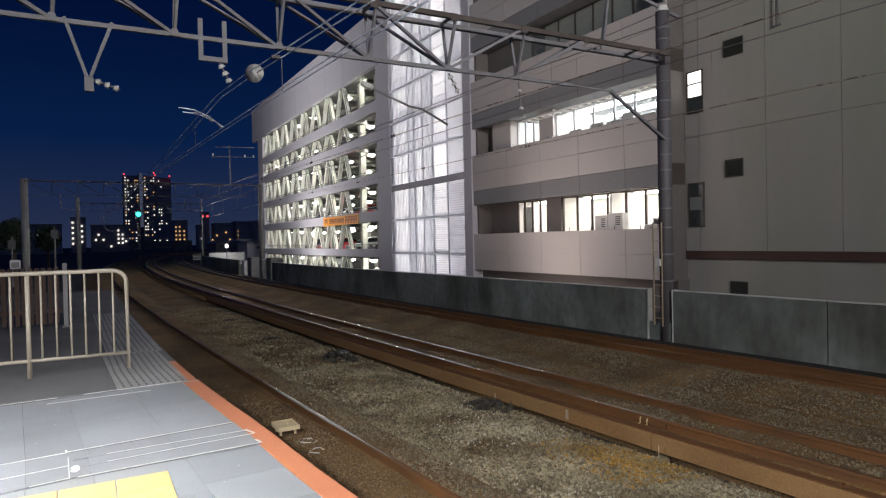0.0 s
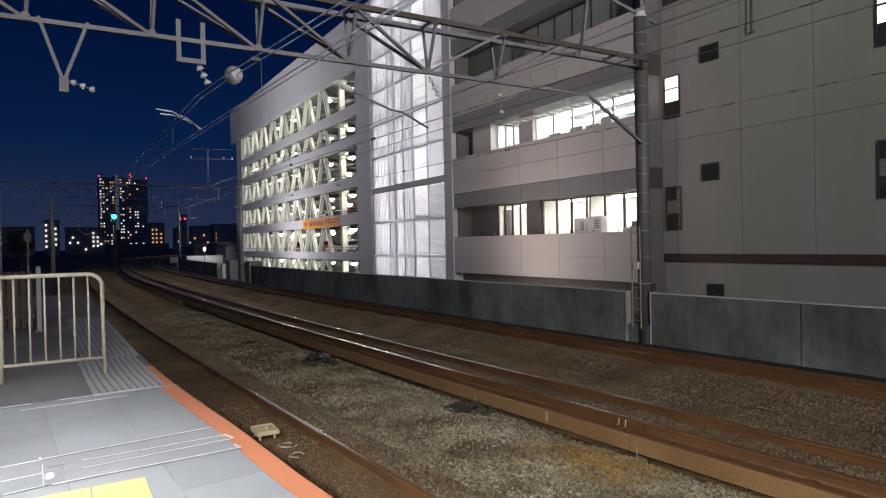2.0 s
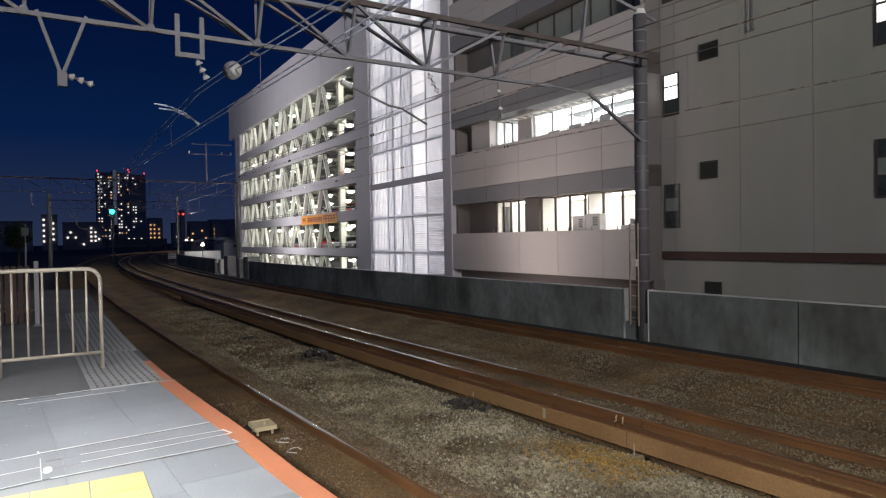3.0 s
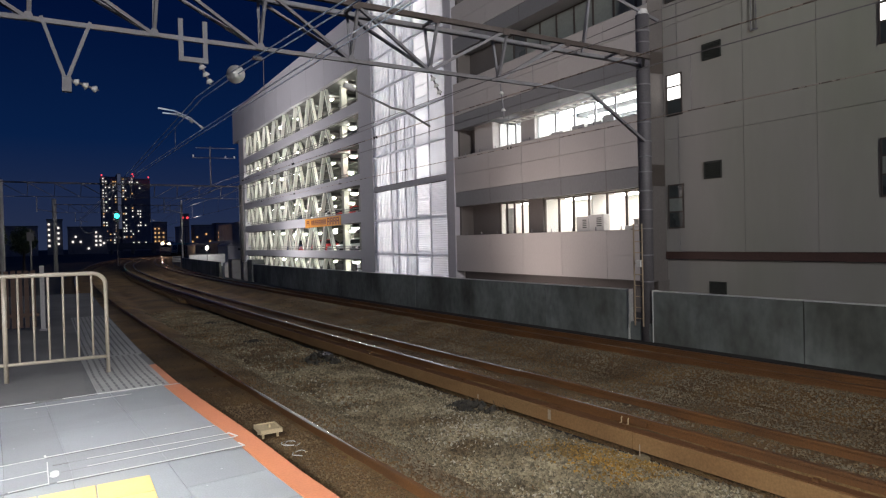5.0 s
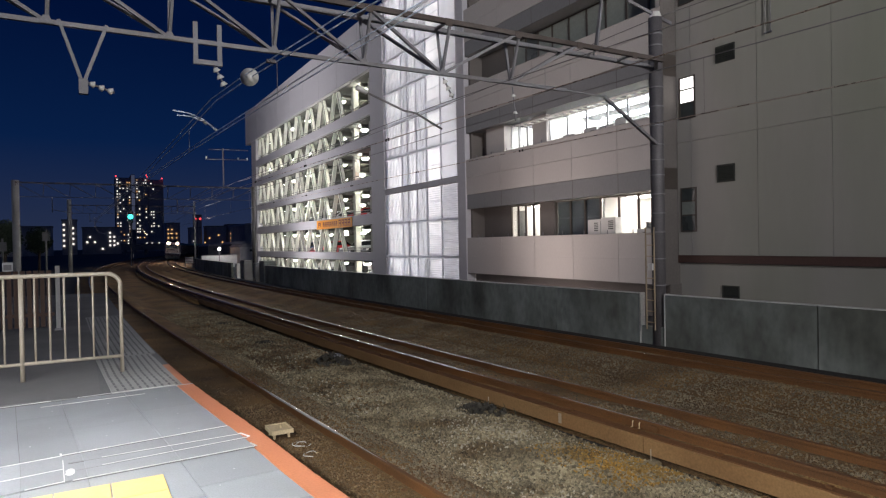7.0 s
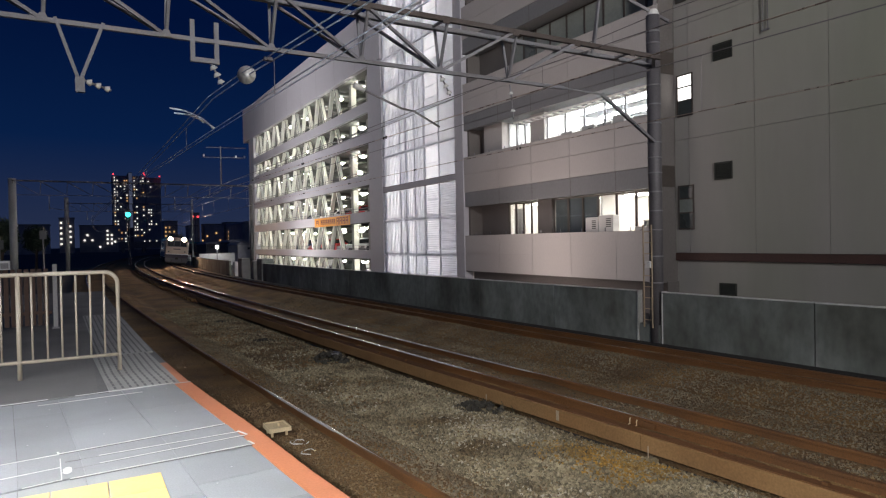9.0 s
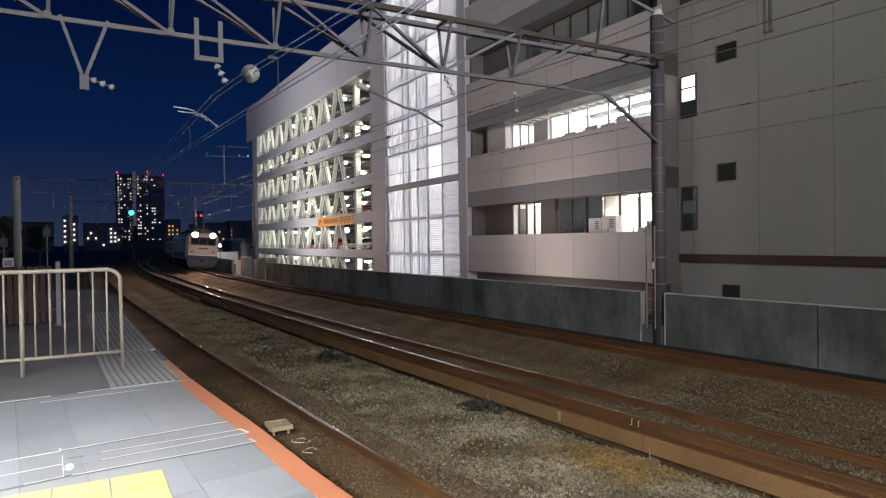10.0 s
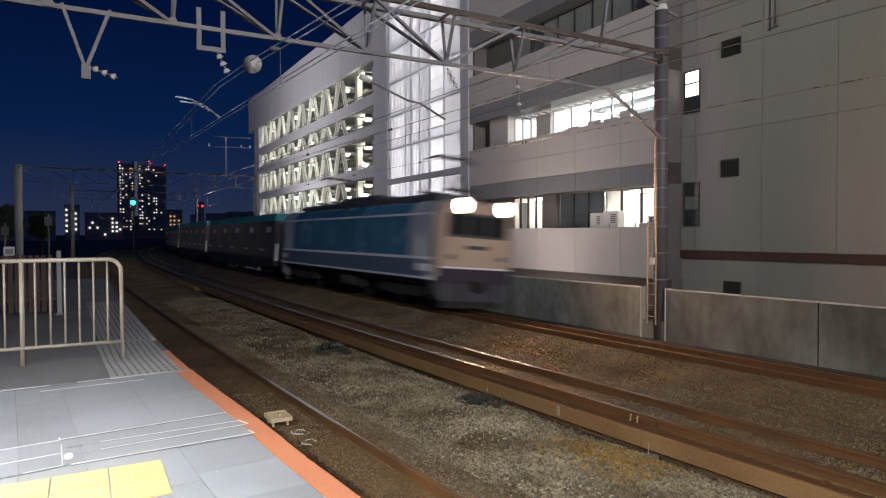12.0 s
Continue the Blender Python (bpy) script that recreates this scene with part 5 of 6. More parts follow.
        if nm == "louvred":
            for n in range(5):
                part("louvre", Geo().box(GX + 0.408, GX + 0.42, y - w / 2 + 0.12, y - 0.02, floor + h - 0.5 + n * 0.08, floor + h - 0.46 + n * 0.08), M_VENT, ac)
        else:
            part("grille", Geo().rod([(GX + 0.42, y, floor + h * 0.5), (GX + 0.40, y, floor + h * 0.5)], min(w, h) * 0.33, 16), M_VENT, ac)
    # drawn drapes behind the lit panes
    for ya, yb, z0, z1 in ((26.9, 27.7, 1.1, 3.0), (17.1, 17.8, 1.1, 3.2), (18.3, 18.75, 1.2, 2.1)):
        d = thing("drape", (xr + 0.3, (ya + yb) / 2, z0), "pale drape hanging behind an office window", "curtain", "office curtains")
        g = Geo()
        n = 16
        fr = [(xr + 0.3 + 0.035 * math.sin(k * 1.9), ya + (yb - ya) * k / n) for k in range(n + 1)]
        outline = fr + [(x + 0.012, y) for x, y in reversed(fr)]
        part("cloth", g.prism(outline, "z", z0, z1), M_DRAPE, d)
        part("curtain_rail", Geo().rod([(xr + 0.3, ya - 0.05, z1 + 0.02), (xr + 0.3, yb + 0.05, z1 + 0.02)], 0.015, 6), M_GALV, d)


def build_lights_out_sheet():
    """Added sheet that darkens the room as its lights go out; hangs above the ceiling and drops."""
    b = thing("roller_blind", (GX + 1.2, 22.6, 1.1), "added dark sheet that drops behind the office windows as the lights go out", "blind")
    xr = GX + 1.16
    part("sheet", Geo().box(xr, xr + 0.012, 21.12, 24.10, 1.08, 3.30), M_DARKSHEET, b)
    part("bottom_bar", Geo().box(xr - 0.01, xr + 0.022, 21.12, 24.10, 1.05, 1.08), M_GALV, b)
    return b


RX = 19.82


def build_right_building():
    rb = thing("panelled_building", (RX, 6, -1.6), "beige panelled building with small louvred vents", "building")
    cuts = [16.7, 16.06, 13.4, 10.95, 8.5, 6.05, 3.6, 1.15, -1.3, -6.2, -11, -16]
    cuts = sorted(cuts)
    zc = [0.80, 5.05, 9.32, 13.6, 17.8]
    wins = [(15.85, 16.55, 5.90, 7.47, True), (15.85, 16.55, 1.68, 3.33, False), (15.85, 16.55, 10.17, 11.74, True), (8.55, 9.2, 2.37, 4.02, False), (8.55, 9.2, 6.64, 8.29, True)]
    part("wall_core", Geo().box(RX + 0.07, RX + 0.4, -16, 16.72, 0.8, 18), M_RIGHTWALL, rb)
    for za, zb in zip(zc, zc[1:]):
        for a, b in zip(cuts, cuts[1:]):
            part("facade_panel", Geo().box(RX + 0.01, RX + 0.07, a + 0.008, b - 0.008, za + 0.008, zb - 0.008), M_RIGHTWALL, rb)
    part("lower_wall", Geo().box(RX + 0.1, RX + 0.4, -16, 16.72, -1.6, 0.5), M_RIGHTWALL, rb)
    part("ledge", Geo().box(RX - 0.02, RX + 0.4, -16, 16.7, 0.52, 0.796), M_LEDGE, rb, "brown recessed ledge")
    part("end_wall", Geo().box(GX + 0.3, RX + 0.1, 16.66, 16.70, -1.6, -0.28), M_BALCONY, rb, "wall below the neighbouring block in a shade tone")
    part("roof", Geo().box(RX, 34, -16, 16.72, 18, 18.3), M_OFFICEBAND, rb)
    for a, b, z0, z1, lit in wins:
        w = part("window", Geo().box(RX - 0.03, RX + 0.01, a, a + 0.05, z0, z1).box(RX - 0.03, RX + 0.01, b - 0.05, b, z0, z1).box(RX - 0.03, RX + 0.01, a + 0.05, b - 0.05, z0, z0 + 0.05).box(RX - 0.03, RX + 0.01, a + 0.05, b - 0.05, z1 - 0.05, z1).box(RX - 0.03, RX + 0.01, a + 0.05, b - 0.05, z0 + (z1 - z0) * 0.36, z0 + (z1 - z0) * 0.36 + 0.05).box(RX - 0.03, RX + 0.01, a + 0.05, b - 0.05, z0 + (z1 - z0) * 0.68, z0 + (z1 - z0) * 0.68 + 0.05), M_FRAME, rb)
        for n, (p, q) in enumerate(((0.0, 0.36), (0.36, 0.68), (0.68, 1.0))):
            mat = G_WINDOW if lit and n > 0 else (M_PALEPANE if n == 1 else M_DARKGLASS)
            part("pane", Geo().box(RX - 0.012, RX + 0.004, a + 0.05, b - 0.05, z0 + (z1 - z0) * p + 0.05, z0 + (z1 - z0) * q), mat, w)
    for y0, y1, z0, z1 in ((14.2, 14.95, 7.62, 8.20), (14.25, 14.95, 3.40, 4.02), (14.2, 14.87, -0.70, -0.26), (14.2, 14.95, 11.9, 12.5)):
        x = RX + (0.1 if z0 < 0 else 0.01)
        v = part("vent", Geo().box(x - 0.05, x, y0, y1, z0, z0 + 0.04).box(x - 0.05, x, y0, y1, z1 - 0.04, z1).box(x - 0.05, x, y0, y0 + 0.04, z0 + 0.04, z1 - 0.04).box(x - 0.05, x, y1 - 0.04, y1, z0 + 0.04, z1 - 0.04).box(x - 0.008, x, y0 + 0.04, y1 - 0.04, z0 + 0.04, z1 - 0.04), M_VENT, rb, "dark louvred vent")
        n = 7
        for k in range(n):
            z = z0 + 0.06 + k * (z1 - z0 - 0.12) / n
            part("vent_slat", Geo().add([(x - 0.045, y0 + 0.04, z), (x - 0.045, y1 - 0.04, z), (x - 0.01, y1 - 0.04, z + 0.05), (x - 0.01, y0 + 0.04, z + 0.05), (x - 0.04, y0 + 0.04, z - 0.006), (x - 0.04, y1 - 0.04, z - 0.006)], [(0, 1, 2, 3), (4, 5, 1, 0), (3, 2, 5, 4)]), M_VENT, v)
    part("drain_pipe", Geo().rod([(RX - 0.06, 13.02, 8.15), (RX - 0.06, 13.02, 12.5)], 0.016, 8).rod([(RX - 0.06, 12.84, 8.15), (RX - 0.06, 12.84, 12.5)], 0.016, 8).rod([(RX - 0.06, 13.06, 8.15), (RX - 0.06, 12.80, 8.15)], 0.035, 8), M_GALV, rb, "pair of thin pipes")


G_WINDOW = glow("lit_frosted_window", (1.0, 0.97, 0.93), 2.2)


# ---- overhead line ----
def insulator(parent, a, b, discs=3, r=0.07):
    a, b = Vector(a), Vector(b)
    part("insulator_rod", Geo().rod([a, b], 0.018, 6), M_GALV, parent)
    for k in range(discs):
        p = a.lerp(b, (k + 0.5) / discs)
        d = (b - a).normalized() * 0.03
        part("insulator_disc", Geo().rod([p - d, p, p + d], r * 0.5, 12, r), M_PORCELAIN, parent, "white porcelain disc", True)


def truss(parent, y, x0, x1, zb, zt, nodes, centre, half=0.28, k=1.0, bottom_end=None, mat=M_GALV):
    """Triangular lattice beam: two upper chords, one lower chord."""
    for s in (-1, 1):
        part("upper_chord", Geo().bar((x0, y + s * half, zt), (x1, y + s * half, zt), 0.085 * k, 0.10 * k), M_RUSTBEAM if s < 0 else mat, parent)
    part("lower_chord", Geo().bar((x0, y, zb), (bottom_end or x1, y, zb), 0.068 * k, 0.072 * k), mat, parent)
    lat = [n for n in nodes if x0 <= n <= x1]
    for i, n in enumerate(lat):
        if n <= (bottom_end or x1) + 0.05:
            for s in (-1, 1):
                part("post", Geo().bar((n, y, zb), (n + 0.06, y + s * half, zt), 0.05 * k, 0.05 * k), mat, parent)
            nb = n - (lat[1] - lat[0]) if n <= centre else n + (lat[1] - lat[0])
            for s in (-1, 1):
                if x0 - 0.2 <= nb <= x1 + 0.2:
                    part("diagonal", Geo().bar((n, y, zb), (nb, y + s * half, zt), 0.055 * k, 0.055 * k), mat, parent)
        if n == centre and i + 1 < len(lat):
            for s in (-1, 1):
                part("diagonal", Geo().bar((n, y, zb), (lat[i + 1], y + s * half, zt), 0.055 * k, 0.055 * k), mat, parent)
        if k > 0.9:
            part("gusset", Geo().box(n - 0.08, n + 0.08, y - half - 0.055, y - half - 0.044, zt - 0.10, zt + 0.05), M_RUSTBEAM, parent, "brown gusset plate")
            if n <= (bottom_end or x1) + 0.05:
                part("gusset", Geo().prism([(n - 0.09, zb - 0.03), (n + 0.09, zb - 0.03), (n + 0.04, zb + 0.09), (n - 0.04, zb + 0.09)], "y", y - 0.06, y - 0.05), mat, parent)
        part("cross_tie", Geo().bar((n, y - half, zt), (n, y + half, zt), 0.05 * k, 0.05 * k), mat, parent)


def build_main_gantry():
    y = 11.5
    px, py = wx(11.9) + 0.12, 11.85
    mast = thing("gantry", (px, py, -1.6), "galvanised lattice gantry on a dark steel mast over the tracks", "gantry", "overhead line gantries")
    m = part("mast", Geo().rod([(px, py, -1.6), (px, py, 7.25)], 0.175, 16), M_POLE, mast, "dark round steel mast", True)
    part("mast_cap", Geo().rod([(px, py, 7.25), (px, py, 7.40)], 0.18, 16, 0.12), M_PORCELAIN, m)
    for z in (0.2, 0.9, 1.6, 2.1, 2.6, 3.1, 3.5, 3.9, 4.4, 4.9, 5.4, 6.1, 6.5, 6.8):
        part("band_clamp", Geo().rod([(px, py, z), (px, py, z + 0.035)], 0.183, 16), M_GALV, m, smooth=True)
    nodes = [-0.37 + 1.74 * k for k in range(-4, 8)]
    truss(mast, y, -7.4, 12.85, 4.94, 5.93, nodes, nodes[8], bottom_end=9.9)
    part("knee_brace", Geo().bar((px - 0.12, py - 0.1, 3.92), (11.1, y, 4.9), 0.07, 0.07), M_GALV, mast)
    part("knee_brace", Geo().bar((11.1, y, 4.9), (9.9, y, 4.94), 0.035, 0.035), M_GALV, mast)
    for s in (-1, 1):
        part("beam_bracket", Geo().bar((12.6, y + s * 0.28, 5.93), (px, py, 5.9), 0.08, 0.10), M_GALV, mast)
    part("top_bracket", Geo().bar((px - 1.0, py, 7.55), (px + 0.6, py, 7.2), 0.05, 0.08), M_GALV, mast)
    part("top_strut", Geo().bar((10.7, y - 0.2, 5.95), (10.95, y - 0.2, 7.6), 0.05), M_GALV, mast)
    part("top_strut", Geo().bar((11.0, y + 0.2, 5.95), (10.95, y - 0.2, 7.6), 0.05), M_GALV, mast)
    # V hanger with its insulator, over the platform edge
    tip = (0.1, y, 4.03)
    for x in (-0.21, 0.45):
        part("hanger_arm", Geo().bar((x, y, 5.0), tip, 0.07, 0.05), M_GALV, mast)
    part("hanger_foot", Geo().cham(0.04, 0.17, y - 0.05, y + 0.05, 3.88, 4.12, 0.02), M_GALV, mast)
    insulator(mast, (0.16, y, 4.07), (0.54, y + 0.15, 3.98), 3, 0.06)
    # square drop bracket
    for x in (1.78, 2.17):
        part("drop_arm", Geo().bar((x, y, 5.27), (x, y, 4.60), 0.075, 0.06), M_GALV, mast)
    part("drop_foot", Geo().bar((1.74, y, 4.60), (2.21, y, 4.60), 0.07, 0.08), M_GALV, mast)
    insulator(mast, (2.08, y, 4.56), (2.27, y + 0.1, 4.24), 3, 0.07)
    # insulator strings on the beam
    insulator(mast, (6.62, y, 4.86), (6.90, y + 0.1, 4.50), 3, 0.06)
    insulator(mast, (8.38, y, 4.86), (8.50, y + 0.05, 4.12), 2, 0.06)
    # ladder on the mast
    lad = thing("mast_ladder", (px - 0.25, py, -0.9), "ochre steel ladder fixed to the mast", "ladder")
    lx = px - 0.27
    for s in (-0.14, 0.14):
        part("stile", Geo().bar((lx, py + s + 0.05, -0.95), (lx, py + s + 0.05, 1.75), 0.03), M_LADDER, lad)
    for k in range(9):
        part("rung", Geo().rod([(lx, py - 0.09, -0.75 + k * 0.29), (lx, py + 0.19, -0.75 + k * 0.29)], 0.013, 6), M_LADDER, lad)
    part("lock_box", Geo().cham(lx - 0.07, lx + 0.03, py - 0.08, py + 0.06, 0.62, 0.80, 0.01), M_PORCELAIN, lad)


def gantry_far(y, xl, xr, ztop, zb, zt, pale):
    th = thing("gantry", ((xl + xr) / 2, y, -1.6), "distant lattice gantry over the tracks", "gantry", "overhead line gantries")
    for x in (xl, xr):
        part("mast", Geo().rod([(x, y, -1.6), (x, y, ztop)], 0.24 if x == xl else (0.12 if pale else 0.18), 12), M_WALLCAP if (pale and x > xl) else M_CONCPOLE if x == xl else M_POLE, th, smooth=True)
    n = [xl + k * (xr - xl) / 10 for k in range(11)]
    truss(th, y, xl, xr, zb, zt, n, n[5], k=0.55, mat=M_POLE)
    for x in (xl + 2.2, xl + 6.4, xl + 10.6):
        part("drop_arm", Geo().bar((x, y, zb), (x, y, zb - 1.1), 0.06), M_GALV, th)
        part("registration_arm", Geo().bar((x, y, zb - 0.9), (x + 1.3, y, zb - 1.15), 0.04), M_GALV, th)
    if not pale:
        # feeder post with two cross arms on top of the beam
        part("feeder_post", Geo().rod([(10.3, y, zt), (10.3, y, 9.45)], 0.05, 8), M_POLE, th)
        for z, xa in ((9.3, 9.2), (8.5, 8.9)):
            part("cross_arm", Geo().bar((xa, y, z), (12.3, y, z + 0.08), 0.05), M_POLE, th)
        for x in (9.0, 11.5, 12.2):
            part("insulator", Geo().rod([(x, y, 8.56), (x, y, 8.74)], 0.06, 8), M_PORCELAIN, th, "white insulator", True)


def build_wires():
    wires = thing("overhead_wires", (6, 12, 4), "thin dark overhead contact and messenger wires", "overhead wires")
    ys = steps(-16, 60, 2.0) + steps(65, 180, 5)

    def line(off, z, sag, r, mat, span=50.0, start=11.5, name="wire"):
        pts = []
        for y in ys:
            u = ((y - start) / span) % 1.0
            pts.append((off + bend(y), y, z - sag * 4 * u * (1 - u)))
        part(name, Geo().rod(pts, r, 5), mat, wires, smooth=True)

    spec = ((TRACK_OFFSET[0], 3.47, 4.11, 0.75, M_WIRE_PALE, 0.09), (TRACK_OFFSET[1], 4.02, 4.44, 0.15, M_WIRE, 0.0), (TRACK_OFFSET[2], 3.98, 5.14, 0.12, M_WIRE, 0.07))
    for off, zc, zm, sag, mat, pair in spec:
        line(off, zc, 0.0, 0.0075 if zc < 3.9 else 0.010, M_WIRE_PALE if zc < 3.9 else M_CONTACT, name="contact_wire")
        if pair:
            line(off - pair, zc if zc < 3.9 else zm - 0.03, 0.0 if zc < 3.9 else sag, 0.0075, mat, name="contact_wire")
        line(off, zm, sag, 0.0085, mat, name="messenger_wire")
        if zc < 3.9:
            line(off - pair, zm + 0.02, sag, 0.0085, mat, name="messenger_wire")
        for k in range(20):
            y = -14.5 + k * 5.79
            u = ((y - 11.5) / 50.0) % 1.0
            zt = zm - sag * 4 * u * (1 - u)
            part("dropper", Geo().rod([(off + bend(y), y, zc), (off + bend(y), y, zt)], 0.005, 4), M_WIRE, wires)
            if zc > 3.9 and y > 12:
                for d in (-0.07, 0.07):
                    part("wire_clip", Geo().rod([(off + bend(y), y + d, zc - 0.03), (off + bend(y), y + d, zc), (off + bend(y), y + d, zc + 0.03)], 0.024, 6), M_TYRE, wires, "small black wire clip")
    line(TRACK_OFFSET[2] + 2.55, 7.35, 0.5, 0.012, M_WIRE, name="feeder_wire")
    # large disc on the messenger wire of the first track
    d = thing("disc_insulator", (2.31, 9.9, 4.0), "large white disc insulator on the pale wires", "insulator")
    part("disc", Geo().rod([(2.28, 9.82, 4.0), (2.30, 9.86, 4.0), (2.33, 9.95, 4.0)], 0.14, 20, 0.05), M_PORCELAIN, d, "large white disc", True)
    part("cap", Geo().rod([(2.33, 9.95, 4.0), (2.37, 10.1, 4.02)], 0.045, 10), M_GALV, d, smooth=True)
    part("clamp", Geo().cham(2.26, 2.38, 8.70, 8.76, 3.94, 3.99, 0.01), M_POLE, d)
    # steady arms: thin bowed rods beside the wires
    for pts in ([(1.70, 14, 4.24), (2.0, 14, 4.21), (2.30, 14, 4.09), (2.5, 14, 3.93)], [(1.78, 14, 4.15), (2.05, 14, 4.14), (2.3, 14, 4.05)]):
        a = thing("steady_arm", pts[0], "pale bowed steady arm hanging by the wires", "steady arm", "steady arms")
        part("rod", Geo().rod(pts, 0.018, 6), M_WIRE_PALE, a, smooth=True)
        part("clip", Geo().rod([pts[-1], (pts[-1][0] + 0.06, 14.0, pts[-1][2] - 0.05)], 0.03, 6), M_PORCELAIN, a, smooth=True)
    a = thing("steady_arm", (6.0, 12.3, 4.5), "dark steady arm holding the contact wire", "steady arm", "steady arms")
    part("rod", Geo().rod([(5.10, 12.0, 4.52), (5.95, 12.0, 4.22), (6.25, 12.0, 4.18), (6.85, 12.0, 3.90)], 0.022, 6), M_WIRE, a, smooth=True)
    part("insulator", Geo().rod([(4.90, 12.0, 4.60), (5.12, 12.0, 4.52)], 0.06, 10), M_PORCELAIN, a, smooth=True)


# ---- distance ----
def lit_windows(parent, y, spots, w, h, mats, rnd):
    meshes = [unit_mesh("window", Geo().box(-w / 2, w / 2, -0.3, 0.0, 0, h), m) for m in mats]
    for x, z in spots:
        piece("window", meshes[0 if rnd.random() < 0.80 else 1], parent, (x, y, z))


def build_distance():
    rnd = random.Random(11)
    # twin tower
    y = 700
    tw = thing("apartment_tower", (50, y, -1.6), "distant dark apartment tower with scattered lit windows", "apartment tower")
    part("block", Geo().box(31.5, 45.4, y, y + 25, -1.6, 71), M_FARWALL, tw)
    part("block", Geo().box(45.4, 48.6, y - 3, y + 25, -1.6, 74), M_FARGREY, tw)
    # added glow in place of light falling on the pale shaft
    part("shaft_glazing", Geo().box(45.5, 48.5, y - 3.3, y - 3, 20, 73.5), G_SHAFT, tw, "faintly glowing sheet that makes the lift shaft paler")
    part("block", Geo().box(48.6, 60.5, y, y + 25, -1.6, 71), M_FARWALL, tw)
    part("block", Geo().box(61, 75, y + 2, y + 30, -1.6, 70), M_FARWALL, tw)
    spots = []
    for fl in range(24):
        for x, pr in ((33.2, 0.85), (35.6, 0.6), (38.5, 0.12), (42.0, 0.5), (43.9, 0.35), (50.6, 0.55), (52.6, 0.5), (56.5, 0.2), (58.6, 0.3), (63.5, 0.35), (65.6, 0.3), (70.0, 0.08)):
            if rnd.random() < pr * (0.75 if x > 48 and fl < 6 else 1.0):
                spots.append((x, 3 + fl * 2.85))
    lit_windows(tw, y - 0.05, [s for s in spots if s[0] < 61], 0.95, 0.95, (G_WIN_WHITE, G_WIN_WARM), rnd)
    lit_windows(tw, y + 1.95, [s for s in spots if s[0] >= 61], 0.95, 0.95, (G_WIN_WHITE, G_WIN_WARM), rnd)
    for x, z in ((32.2, 71.6), (60.0, 71.6), (73.5, 70.6), (59.0, 73.5)):
        part("warning_light", Geo().rod([(x, y - 1, z), (x, y - 1, z + 1.2)], 0.6, 8), G_RED, tw, "red warning light")
    # low blocks along the skyline
    for x0, x1, yy, h, spots, warm, nm in (
            (-8.5, -1.0, 420, 18, [(-7.5, 3), (-7.5, 6), (-7.5, 9), (-7.5, 12), (-7.5, 15), (-3, 4), (-3, 7), (-3, 10), (-3, 13)], 0, "narrow apartment block"),
            (1.5, 22, 430, 14, [(4, 5), (5.5, 8), (8, 5), (16, 3), (16, 5.5), (16, 8), (16, 10.5), (18.2, 3), (18.2, 5.5), (18.2, 8), (20, 4), (12, 1)], 0, "long low block"),
            (55, 64, 500, 19, [(56, 5), (58.5, 5), (61.5, 5), (56, 8), (58.5, 8), (61.5, 8), (56, 11), (58.5, 11), (61.5, 11), (58.5, 14), (56, 14)], 1, "block with orange lit balconies"),
            (72, 76, 480, 24, [(74, 5), (74, 8), (74, 11), (74, 14)], 1, "slim block"),
            (92, 110, 470, 17, [(94, 4), (94, 7), (94, 10), (98, 4), (98, 7), (98, 10), (101, 7), (101, 10)], 1, "block with orange stair lights"),
            (66, 72, 462, 14.5, [(68, 5)], 0, "low dark apartment block"),
            (76.5, 89, 462, 15.5, [(75, 4), (78, 7), (84, 9), (86.5, 4)], 1, "dim apartment block"),
            (-60, -12, 380, 13, [(-30, 4), (-22, 6)], 0, "low dark block")):
        b = thing("town_building", ((x0 + x1) / 2, yy, -1.6), "distant " + nm + " at night", "building", "town buildings")
        part("wall", Geo().box(x0, x1, yy, yy + 14, -1.6, h), M_FARWALL, b)
        part("roof_edge", Geo().box(x0 - 0.3, x1 + 0.3, yy - 0.3, yy + 14.3, h, h + 0.5), M_FARGREY, b)
        lit_windows(b, yy - 0.05, spots, 0.9, 1.0, (G_WIN_WARM, G_WIN_WARM) if warm else (G_WIN_WHITE, G_WIN_WHITE), rnd)
    # low houses and sheds right of the line
    for x0, x1, y0, y1, h, mat in ((27.5, 33, 165, 178, 1.6, M_FARGREY), (23.8, 32, 112, 120, 1.3, M_FARWHITE), (26.5, 31, 132, 142, 1.9, M_FARGREY), (33, 48, 150, 165, 6.2, M_FARWALL), (48, 80, 180, 200, 7.5, M_FARWALL), (70, 120, 260, 280, 8, M_FARWALL)):
        b = thing("town_building", ((x0 + x1) / 2, y0, -1.6), "low dark building beside the railway", "building", "town buildings")
        part("wall", Geo().box(x0, x1, y0, y1, -1.6, h), mat, b)
        part("roof", Geo().prism([(x0 - 0.3, h), (x1 + 0.3, h), (x1 - 0.5, h + 0.5), (x0 + 0.5, h + 0.5)], "y", y0 - 0.3, y1 + 0.3), M_FARWALL, b)
        for k in range(3):
            part("window", Geo().box(x0 + (x1 - x0) * (0.2 + 0.25 * k), x0 + (x1 - x0) * (0.32 + 0.25 * k), y0 - 0.06, y0, h * 0.4, h * 0.7), M_DARKGLASS, b)
    pf = thing("low_white_wall", (17, 100, -1.6), "low white lit wall beyond the trackside wall", "wall")
    part("panel", Geo().box(15.4, 20.4, 98, 98.2, -1.6, 0.15), M_FARWHITE, pf)
    part("cap", Geo().box(15.35, 20.45, 97.95, 98.25, 0.15, 0.22), M_FARGREY, pf)
